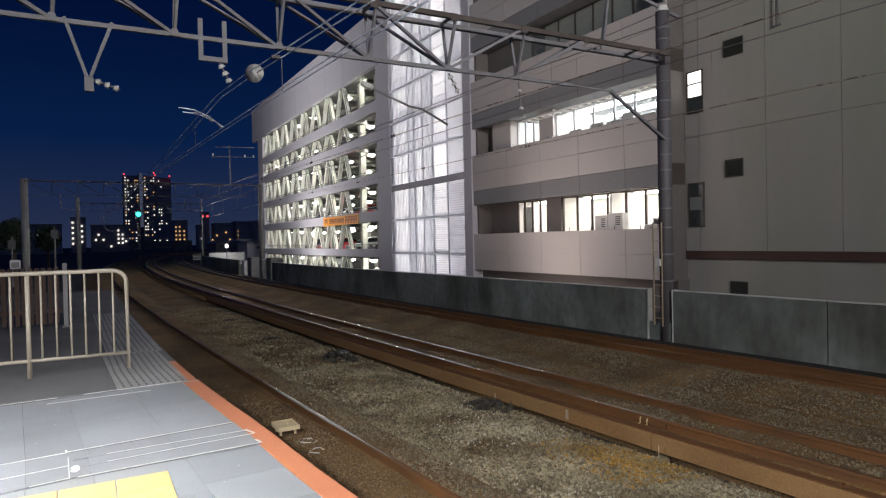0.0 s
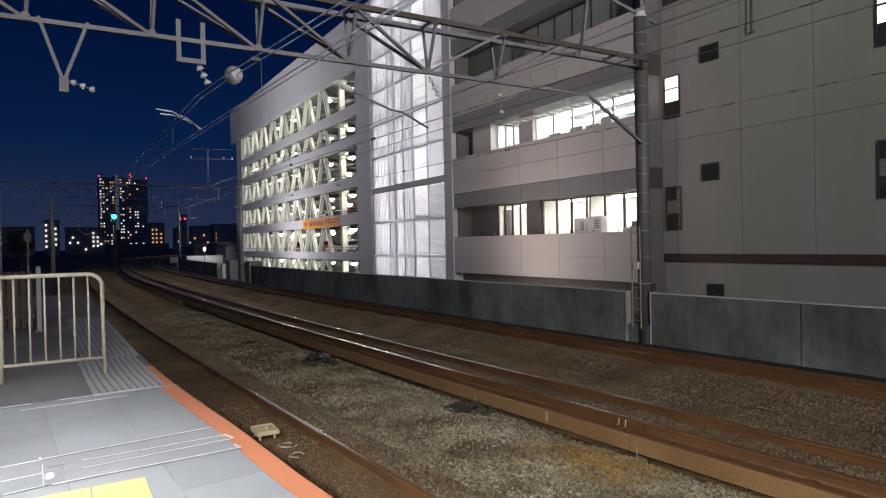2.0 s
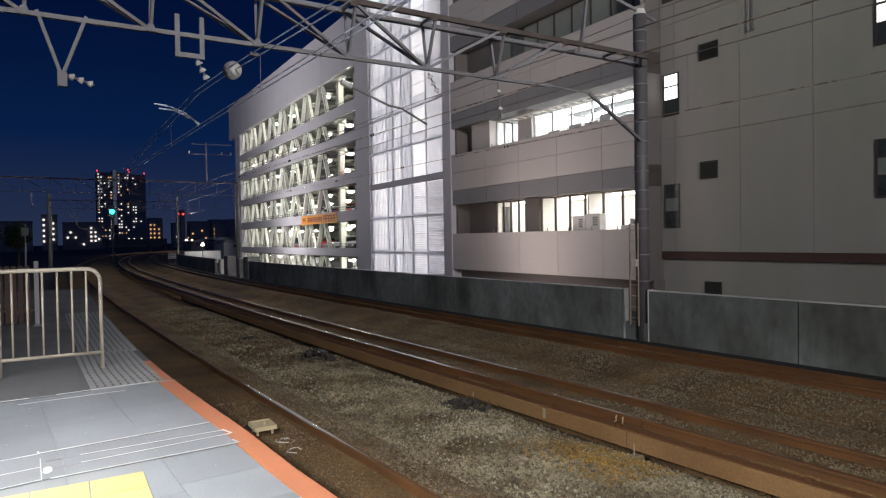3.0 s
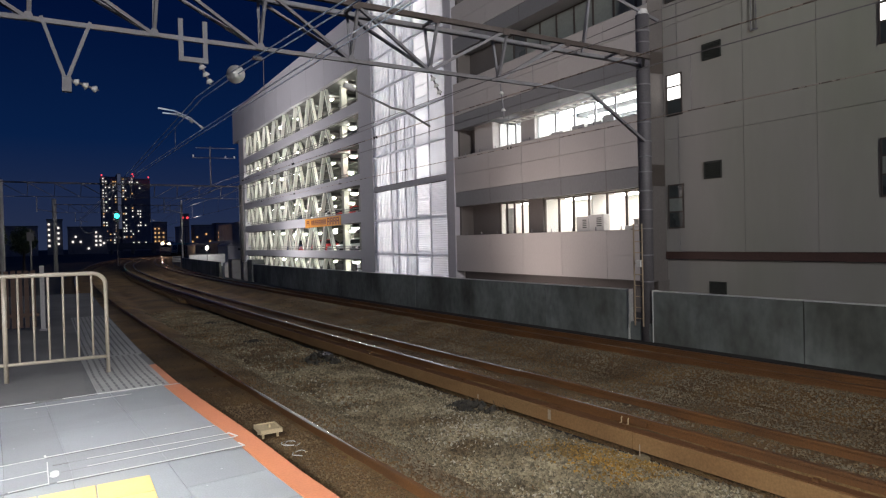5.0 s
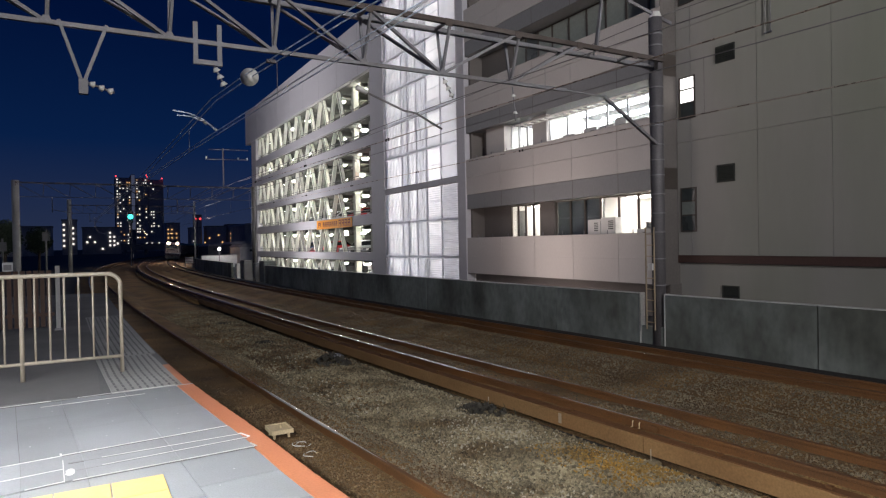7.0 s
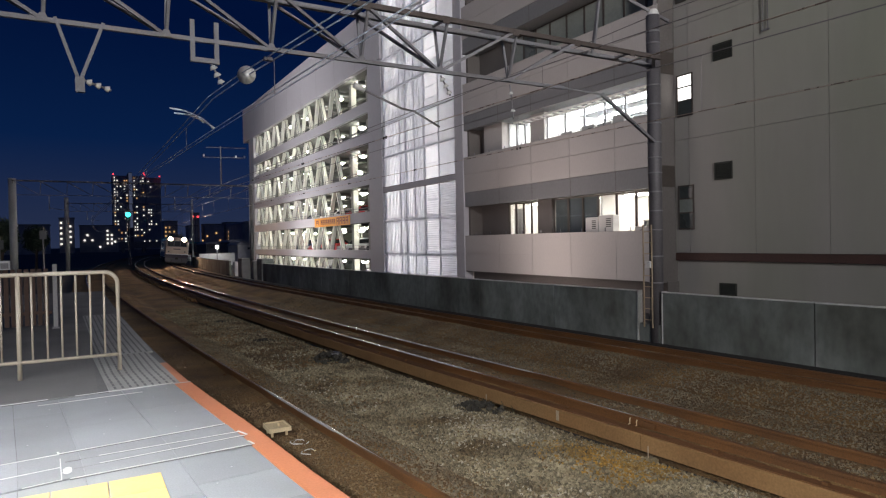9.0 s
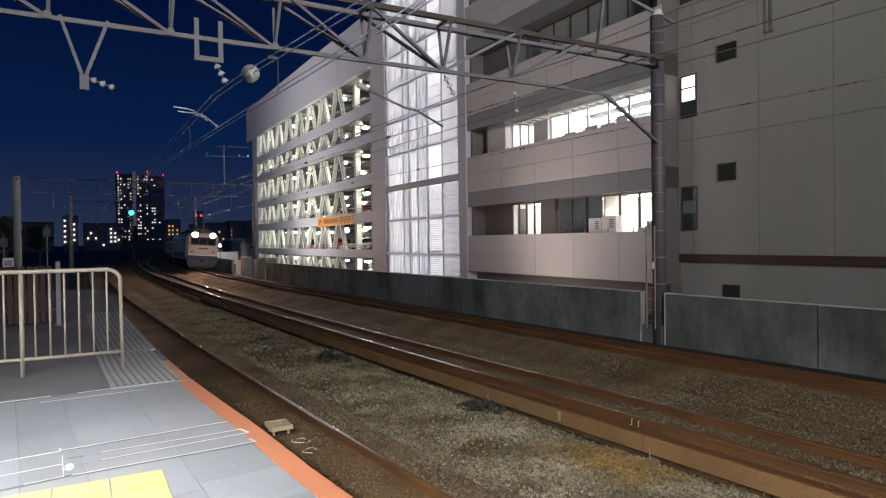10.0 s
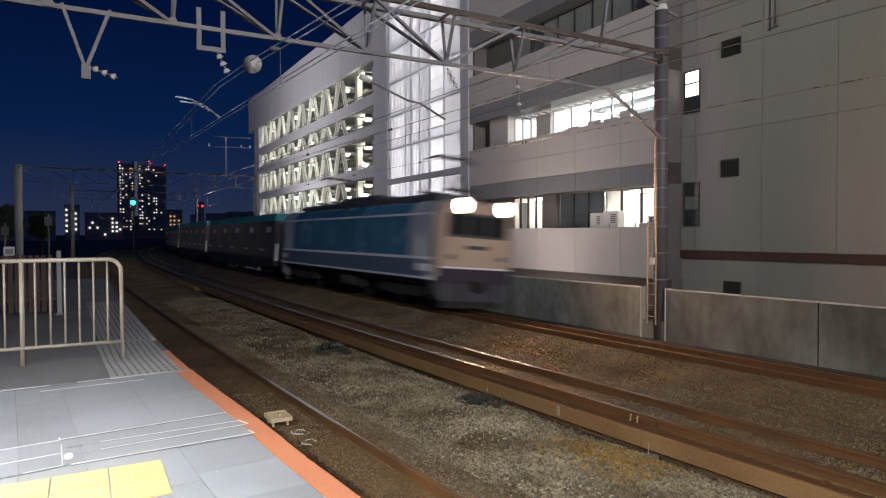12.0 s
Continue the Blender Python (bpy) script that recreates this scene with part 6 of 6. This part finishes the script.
    sb = thing("striped_board", (13.6, 97, -1.6), "small white slatted board at the end of the trackside wall", "board")
    for k in range(4):
        part("slat", Geo().box(13.0, 14.1, 97.0, 97.04, -0.75 + k * 0.22, -0.62 + k * 0.22), M_FARWHITE, sb)
    for x in (13.05, 14.0):
        part("post", Geo().box(x, x + 0.06, 97.04, 97.1, -1.6, 0.1), M_GALV, sb)
    # relay house and trackside cabinets at the bend
    for x0, x1, y0, y1, z1, mat, nm in ((wx(56), wx(56) + 0.8, 55.5, 57.0, 0.25, M_FARGREY, "grey trackside cabinet"), (wx(52) + 0.1, wx(52) + 0.7, 51.8, 52.6, 0.1, M_FARGREY, "grey trackside cabinet"), (wx(49.5), wx(49.5) + 0.9, 48.7, 50.2, 0.30, M_WALL, "concrete trackside cabinet"), (wx(59), wx(59) + 0.5, 58.5, 59.3, -0.1, M_FARWHITE, "white trackside cabinet")):
        c = thing("trackside_cabinet", ((x0 + x1) / 2, y0, -1.6), nm + " behind the track", "cabinet", "trackside cabinets")
        part("body", Geo().cham(x0, x1, y0, y1, -1.6, z1, 0.05), mat, c)
        part("door", Geo().box(x0 - 0.02, x0, y0 + 0.1, y1 - 0.1, -1.2, z1 - 0.12), mat, c)
        part("handle", Geo().box(x0 - 0.05, x0 - 0.02, y0 + 0.2, y0 + 0.25, -0.7, -0.5), M_GALV, c)
    # street lamp
    sx, sy = 17.6, 96.5
    sl = thing("street_lamp", (sx, sy, -1.6), "bright white street lamp beside the railway", "street lamp")
    part("pole", Geo().rod([(sx, sy, -1.6), (sx, sy, 1.0)], 0.06, 8), M_GALV, sl)
    part("lamp_head", Geo().rod([(sx, sy, 0.98), (sx, sy, 1.2), (sx, sy, 1.35)], 0.17, 10, 0.12), G_STREET, sl, "glowing lamp head", True)
    # green signal on its mast
    gx, gy = 6.95, 110
    sg = thing("railway_signal", (gx, gy, -1.4), "tall railway signal showing green", "signal")
    part("mast", Geo().rod([(gx, gy, -1.4), (gx, gy, 7.6)], 0.09, 8), M_POLE, sg)
    part("backboard", Geo().cham(gx - 0.35, gx + 0.35, gy - 0.2, gy - 0.05, 5.4, 7.2, 0.05), M_POLE, sg)
    part("lens", Geo().rod([(gx, gy - 0.32, 6.36), (gx, gy - 0.2, 6.36)], 0.36, 14), G_GREEN, sg, "glowing green lens")
    part("hood", Geo().box(gx - 0.3, gx + 0.3, gy - 0.55, gy - 0.2, 6.7, 6.74), M_POLE, sg)
    part("ladder", Geo().bar((gx + 0.3, gy, -1.3), (gx + 0.3, gy, 6.0), 0.04), M_GALV, sg)
    # red lights on a post beyond the wall
    rl = thing("railway_signal", (24.4, 160, -1.6), "dark post with two small red lights", "signal")
    part("mast", Geo().rod([(24.4, 160, -1.6), (24.4, 160, 8.6)], 0.08, 8), M_POLE, rl)
    part("crossbar", Geo().box(23.6, 25.2, 159.9, 160.1, 7.75, 7.88), M_POLE, rl)
    for x in (23.85, 24.95):
        part("lens", Geo().rod([(x, 159.75, 8.15), (x, 159.9, 8.15)], 0.24, 12), G_RED, rl, "glowing red lens")
    # signal box or low bridge seen under the tower
    br = thing("low_bridge", (30, 330, -1.6), "pale low bridge crossing behind the tracks", "bridge")
    part("deck", Geo().box(17, 44, 330, 338, 0.6, 3.6), M_FARGREY, br)
    for x in (18, 27, 36, 43):
        part("pier", Geo().box(x, x + 1.2, 331, 337, -1.6, 0.6), M_FARGREY, br)
    # trees left of the line
    for x, y2, h in ((-9.5, 66, 6.2), (-13, 74, 7.5), (-6.8, 80, 4.6), (-18, 70, 8.0), (-4.5, 95, 4.2)):
        t = thing("tree", (x, y2, -1.6), "dark leafy tree beside the railway at night", "tree", "trees beside the line")
        trunk = Geo().rod([(x, y2, -1.6), (x + 0.1, y2, h * 0.3), (x, y2 + 0.1, h * 0.6)], 0.22, 8, 0.08)
        for k in range(6):
            a = k * 1.05
            trunk.rod([(x, y2, h * (0.2 + 0.05 * k)), (x + 1.2 * math.cos(a), y2 + 1.2 * math.sin(a), h * (0.45 + 0.06 * k))], 0.06, 5, 0.02)
        part("trunk", trunk, M_BARK, t)
        vs, fs = [], []
        for _ in range(2600):
            d = Vector((rnd.gauss(0, 1), rnd.gauss(0, 1), rnd.gauss(0, 1))).normalized() * (rnd.random() ** 0.4)
            lump = 1 + 0.35 * noise.noise(d * 2.3 + Vector((x, y2, 0)))
            c = Vector((x + d.x * h * 0.36 * lump, y2 + d.y * h * 0.36 * lump, h * 0.62 + d.z * h * 0.38 * lump))
            u = Vector((rnd.gauss(0, 1), rnd.gauss(0, 1), rnd.gauss(0, 1))).normalized() * 0.16
            w = u.orthogonal().normalized() * 0.09
            n = len(vs)
            vs += [tuple(c - u), tuple(c + w), tuple(c + u), tuple(c - w)]
            fs.append((n, n + 1, n + 2, n + 3))
        part("crown", Geo().add(vs, fs), M_FOLIAGE, t, kind="stuff")
    # slim posts and a small mast on the left
    for x, y2, h in ((-5.2, 60, 2.4), (-2.4, 62, 3.2)):
        p = thing("trackside_post", (x, y2, -1.6), "slim grey trackside post", "post", "trackside posts")
        part("shaft", Geo().rod([(x, y2, -1.6), (x, y2, h)], 0.07, 8), M_GALV, p)
        part("box", Geo().cham(x - 0.25, x + 0.25, y2 - 0.15, y2 + 0.15, h - 1.0, h - 0.3, 0.03), M_FARGREY, p)


# ---- the train ----
def build_locomotive():
    """Electric locomotive in its own frame: rail top at z 0, front towards -y, built round x 0."""
    lo = thing("electric_locomotive", (0, 0, 0), "blue and cream electric locomotive hauling a freight train", "locomotive")
    w, yf, yr = 1.40, -7.75, 7.75

    def section(y, inset=0.0, top=3.55):
        return [(-w + inset, y, 1.12), (w - inset, y, 1.12), (w - inset, y, 3.05), (w - 0.22 - inset, y, 3.42), (w - 0.62 - inset, y, top), (-w + 0.62 + inset, y, top), (-w + 0.22 + inset, y, 3.42), (-w + inset, y, 3.05)]

    def shell(ys):
        g = Geo()
        secs = [section(*s) for s in ys]
        n = 8
        vs = [p for s in secs for p in s]
        fs = [(i * n + k, i * n + (k + 1) % n, (i + 1) * n + (k + 1) % n, (i + 1) * n + k) for i in range(len(secs) - 1) for k in range(n)]
        return g.add(vs, fs + [tuple(range(n))[::-1], tuple((len(secs) - 1) * n + k for k in range(n))])

    part("body", shell([(yf + 1.9, 0, 3.55), (yr - 1.9, 0, 3.55)]), M_BLUE, lo, "deep blue body side")
    for s in (-1, 1):
        e = yf if s < 0 else yr
        part("cab_nose", shell(sorted([(e, 0.10, 3.42), (e - s * 0.35, 0.0, 3.52)])), M_CREAM, lo, "cream painted cab front")
        part("cab_side", shell(sorted([(e - s * 0.351, 0.0, 3.52), (e - s * 1.9, 0.0, 3.55)])), M_CABSIDE, lo, "grey cab side")
        f = e + s * 0.012
        for x0, x1 in ((-1.06, -0.40), (-0.33, 0.33), (0.40, 1.06)):
            part("cab_window", Geo().box(x0, x1, min(e, f), max(e, f), 2.42, 3.02), M_CABGLASS, lo, "dark cab window")
        part("window_band", Geo().box(-1.14, 1.14, min(e, e + s * 0.006), max(e, e + s * 0.006), 2.34, 3.10), M_LOCOGREY, lo)
        part("front_trim", Geo().box(-1.30, 1.30, min(e, e + s * 0.02), max(e, e + s * 0.02), 1.37, 1.42), M_TRIM, lo)
        part("end_plate", Geo().box(-0.42, 0.42, min(e, e + s * 0.02), max(e, e + s * 0.02), 1.98, 2.10), M_LOCOGREY, lo, "number plate in plain bars")
        for x in (-0.79, 0.79):
            h = part("headlamp_housing", Geo().rod([(x, e - s * 0.3, 3.30), (x, e + s * 0.06, 3.30)], 0.23, 16), M_CREAM, lo, smooth=True)
            # added tube that keeps headlamp light off the wall and buildings
            part("lamp_hood", Geo().rod([(x, e + s * 0.05, 3.30), (x, e + s * 0.30, 3.30)], 0.228, 16, closed=False), M_LOCOGREY, h, "dark tube added to narrow the spread of the headlamp", True)
            if s < 0:
                part("headlamp", Geo().rod([(x, e + s * 0.0602, 3.30), (x, e + s * 0.063, 3.30)], 0.215, 16), G_HEAD, h, "glowing headlamp")
            part("tail_lamp", Geo().rod([(x * 1.2, e, 1.72), (x * 1.2, e + s * 0.05, 1.72)], 0.09, 12), M_LOCOGREY, lo)
        for x in (-1.41, 1.41):
            part("cab_side_window", Geo().box(x - 0.008, x + 0.008, min(e - s * 0.45, e - s * 1.0), max(e - s * 0.45, e - s * 1.0), 2.42, 3.0), M_PLATE, lo, "cab side window")
            part("cab_door", Geo().box(x - 0.006, x + 0.006, min(e - s * 1.15, e - s * 1.75), max(e - s * 1.15, e - s * 1.75), 1.2, 3.0), M_CABSIDE, lo)
            # white colour carries the lamp reflection low on the cab side
            part("step_plate", Geo().box(x - 0.02, x + 0.02, min(e - s * 0.4, e - s * 1.25), max(e - s * 0.4, e - s * 1.25), 1.24, 1.46), M_TRIM, lo, "step plate below the cab with its reflection painted white")
            part("handrail", Geo().rod([(x, e - s * 1.1, 1.2), (x, e - s * 1.1, 2.3)], 0.018, 6), M_TRIM, lo)
        # skirt, steps, buffer beam, coupler and hoses
        part("skirt", Geo().prism([(-1.22, 0.36), (1.22, 0.36), (1.34, 0.55), (1.36, 1.12), (-1.36, 1.12), (-1.34, 0.55)], "y", min(e - s * 0.5, e - s * 0.06), max(e - s * 0.5, e - s * 0.06)), M_SKIRT, lo, "blue-grey front skirt")
        part("buffer_beam", Geo().box(-1.34, 1.34, min(e, e + s * 0.03), max(e, e + s * 0.03), 0.92, 1.36), M_BUFFER, lo, "dark purple buffer beam")
        part("coupler", Geo().cham(-0.16, 0.16, min(e - s * 0.2, e + s * 0.45), max(e - s * 0.2, e + s * 0.45), 0.74, 1.0, 0.03), M_UNDER, lo)
        for x in (-0.62, 0.62):
            part("air_hose", Geo().rod([(x, e + s * 0.04, 0.86), (x, e + s * 0.18, 0.6), (x, e + s * 0.1, 0.45)], 0.03, 6), M_UNDER, lo, smooth=True)
        part("snow_plough", Geo().box(-1.1, 1.1, min(e - s * 0.25, e - s * 0.15), max(e - s * 0.25, e - s * 0.15), 0.14, 0.40), M_UNDER, lo)
    for x in (-1.412, 1.412):
        part("waist_line", Geo().box(x - 0.012, x + 0.012, yf + 0.4, yr - 0.4, 1.60, 1.69), M_TRIM, lo, "pale waist stripe")
        part("lower_panel", Geo().box(x - 0.008, x + 0.008, yf + 0.6, yr - 0.6, 1.06, 1.598), M_SILLBLUE, lo, "pale blue-grey lower panel")
        part("eaves_line", Geo().box(x - 0.01, x + 0.01, yf + 0.5, yr - 0.5, 3.0, 3.07), M_TRIM, lo)
        for k in range(4):
            y = -4.6 + k * 2.75
            part("louvre_panel", Geo().box(x - 0.01, x + 0.01, y, y + 1.5, 1.95, 2.85), M_BLUE, lo)
            for n in range(6):
                part("louvre", Geo().box(x - 0.016, x + 0.016, y + 0.08, y + 1.42, 2.02 + n * 0.14, 2.06 + n * 0.14), M_BLUE, lo)
        part("side_sill", Geo().box(min(x, x * 0.97), max(x, x * 0.97), yf + 0.3, yr - 0.3, 0.98, 1.12), M_TRIM, lo, "grey side sill")
    part("roof", Geo().cham(-0.85, 0.85, yf + 1.2, yr - 1.2, 3.55, 3.78, 0.12), M_LOCOGREY, lo)
    part("roof_box", Geo().cham(-0.7, 0.7, -1.8, 1.8, 3.78, 3.98, 0.1), M_LOCOGREY, lo)
    part("underframe", Geo().box(-1.2, 1.2, yf + 0.5, yr - 0.5, 0.8, 1.12), M_UNDER, lo)
    part("air_tank", Geo().rod([(-1.0, -1.0, 0.62), (-1.0, 1.2, 0.62)], 0.24, 12), M_UNDER, lo, smooth=True)
    part("air_tank", Geo().rod([(1.0, -1.0, 0.62), (1.0, 1.2, 0.62)], 0.24, 12), M_UNDER, lo, smooth=True)
    for yb in (-5.1, 0.0, 5.1):
        for s in (-1, 1):
            part("bogie_frame", Geo().prism([(yb - 1.9, 0.42), (yb - 1.7, 0.75), (yb + 1.7, 0.75), (yb + 1.9, 0.42), (yb + 0.5, 0.36), (yb - 0.5, 0.36)], "x", min(s * 0.9, s * 1.08), max(s * 0.9, s * 1.08)), M_UNDER, lo)
        for dy in (-1.2, 1.2):
            for s in (-1, 1):
                part("wheel", Geo().rod([(s * 0.50, yb + dy, 0.55), (s * 0.62, yb + dy, 0.55)], 0.55, 20), M_UNDER, lo, smooth=False)
            part("axle", Geo().rod([(-0.6, yb + dy, 0.55), (0.6, yb + dy, 0.55)], 0.09, 8), M_UNDER, lo)
    # raised single and lowered pantographs
    for yp, up in ((-5.9, 0.95), (4.0, 0.95)):
        top = 3.98 + up * 1.15
        p = part("pantograph", Geo().rod([(-0.55, yp - 0.8, 3.95), (-0.45, yp, 3.95 + up * 0.6), (-0.5, yp, top)], 0.022, 6).rod([(0.55, yp - 0.8, 3.95), (0.45, yp, 3.95 + up * 0.6), (0.5, yp, top)], 0.022, 6).rod([(-0.55, yp + 0.8, 3.95), (-0.45, yp, 3.95 + up * 0.6)], 0.022, 6).rod([(0.55, yp + 0.8, 3.95), (0.45, yp, 3.95 + up * 0.6)], 0.022, 6).box(-0.65, 0.65, yp - 0.9, yp - 0.8, 3.85, 3.95).box(-0.65, 0.65, yp + 0.8, yp + 0.9, 3.85, 3.95), M_LOCOGREY, lo, "dark pantograph")
        for d in (-0.16, 0.16):
            part("contact_shoe", Geo().rod([(-0.88, yp + d, top - 0.14), (-0.6, yp + d, top), (0.6, yp + d, top), (0.88, yp + d, top - 0.14)], 0.035, 6), M_LOCOGREY, p)
    return lo


def build_wagon():
    """Container wagon, rail top at z 0, 20 m long along y."""
    wa = thing("container_wagon", (0, 0, 0), "dark flat wagon loaded with five freight containers", "freight wagon", "container wagons")
    part("frame", Geo().box(-1.25, 1.25, -9.8, 9.8, 0.72, 1.0), M_UNDER, wa)
    for s in (-1, 1):
        part("side_beam", Geo().prism([(-9.8, 1.0), (9.8, 1.0), (9.8, 0.75), (5.5, 0.45), (-5.5, 0.45), (-9.8, 0.75)], "x", min(s * 1.2, s * 1.28), max(s * 1.2, s * 1.28)), M_UNDER, wa)
        part("end_coupler", Geo().cham(-0.15, 0.15, min(s * 9.7, s * 10.3), max(s * 9.7, s * 10.3), 0.76, 1.0, 0.03), M_UNDER, wa)
        part("end_post", Geo().box(-1.2, -1.1, min(s * 9.6, s * 9.7), max(s * 9.6, s * 9.7), 1.0, 1.9), M_WHITEMARK, wa, "white end handrail")
    for k in range(5):
        y = -7.72 + k * 3.86
        c = part("container", Geo().cham(-1.23, 1.23, y - 1.83, y + 1.83, 1.01, 3.5, 0.05), M_CONTAINER, wa, "dark ribbed freight container")
        # teal reflection along the container top, painted as a panel
        part("roof_panel", Geo().cham(-1.235, 1.235, y - 1.835, y + 1.835, 3.12, 3.52, 0.04), M_CONT_TEAL, c, "roof edge with a teal reflection in its colour")
        for n in range(9):
            for s in (-1, 1):
                part("rib", Geo().box(min(s * 1.23, s * 1.26), max(s * 1.23, s * 1.26), y - 1.7 + n * 0.42, y - 1.6 + n * 0.42, 1.1, 3.11), M_CONTAINER, c)
        part("label_bar", Geo().box(-1.272, -1.262, y - 0.9, y - 0.2, 2.5, 2.8).box(-1.272, -1.262, y + 0.3, y + 1.1, 1.5, 1.58), M_WHITEMARK, c, "plain white marking bars")
    for yb in (-7.1, 7.1):
        for dy in (-0.95, 0.95):
            for s in (-1, 1):
                part("wheel", Geo().rod([(s * 0.50, yb + dy, 0.43), (s * 0.62, yb + dy, 0.43)], 0.43, 16), M_UNDER, wa)
        for s in (-1, 1):
            part("bogie_frame", Geo().prism([(yb - 1.3, 0.40), (yb - 1.1, 0.66), (yb + 1.1, 0.66), (yb + 1.3, 0.40), (yb, 0.26)], "x", min(s * 0.85, s * 1.0), max(s * 0.85, s * 1.0)), M_UNDER, wa)
    return wa


# ---- build the place ----
build_ground()
build_tracks()
build_stones()
build_lane()
build_platform()
build_barrier()
build_slat_fence()
build_trackside_box()
build_pits()
build_track_wall()
build_garage()
build_cars()
build_banner()
build_stair_tower()
build_office()
LIGHTS_OUT = build_lights_out_sheet()
build_right_building()
build_main_gantry()
gantry_far(54.0, -3.85, wx(54) + 0.55, 6.4, 5.25, 6.25, False)
gantry_far(91.0, -1.0, wx(91) + 0.1, 7.6, 5.9, 6.9, True)
build_wires()
build_distance()
LOCO = build_locomotive()
WAGONS = [build_wagon()]
for _ in range(8):
    WAGONS.append(copy_thing(WAGONS[0], pose(0, 0, 0)))

# ---- moving things ----
SPEED = 23.5
FRONT_AT_END = 16.9


def train_pose(t, back):
    """Pose of a vehicle whose middle lies back metres behind the train's front."""
    y = FRONT_AT_END + SPEED * (12.0 - t) * 0.995
    left = back
    while left > 0:
        d = min(1.0, left)
        y += d / math.hypot(slope(y), 1)
        left -= d
    s = (bend(y + 5) - bend(y - 5)) / 10
    return pose(TRACK_OFFSET[2] + bend(y), y, RAIL_TOP + CANT / 2, 0, math.degrees(math.atan2(CANT, GAUGE)) * 0.8, -math.degrees(math.atan(s)))


def motions():
    times = [k * 0.5 for k in range(25)]
    walk(LOCO, [(t, train_pose(t, 7.75)) for t in times])
    for n, wgn in enumerate(WAGONS):
        walk(wgn, [(t, train_pose(t, 15.5 + 0.9 + 10.2 + n * 20.6)) for t in times])
    up, down = pose(GX + 1.2, 22.6, 1.1 + 2.45), pose(GX + 1.2, 22.6, 1.1)
    walk(LIGHTS_OUT, [(0.0, up), (2.5, up), (5.2, up), (5.3, down), (8.0, down), (12.0, down)])


motions()
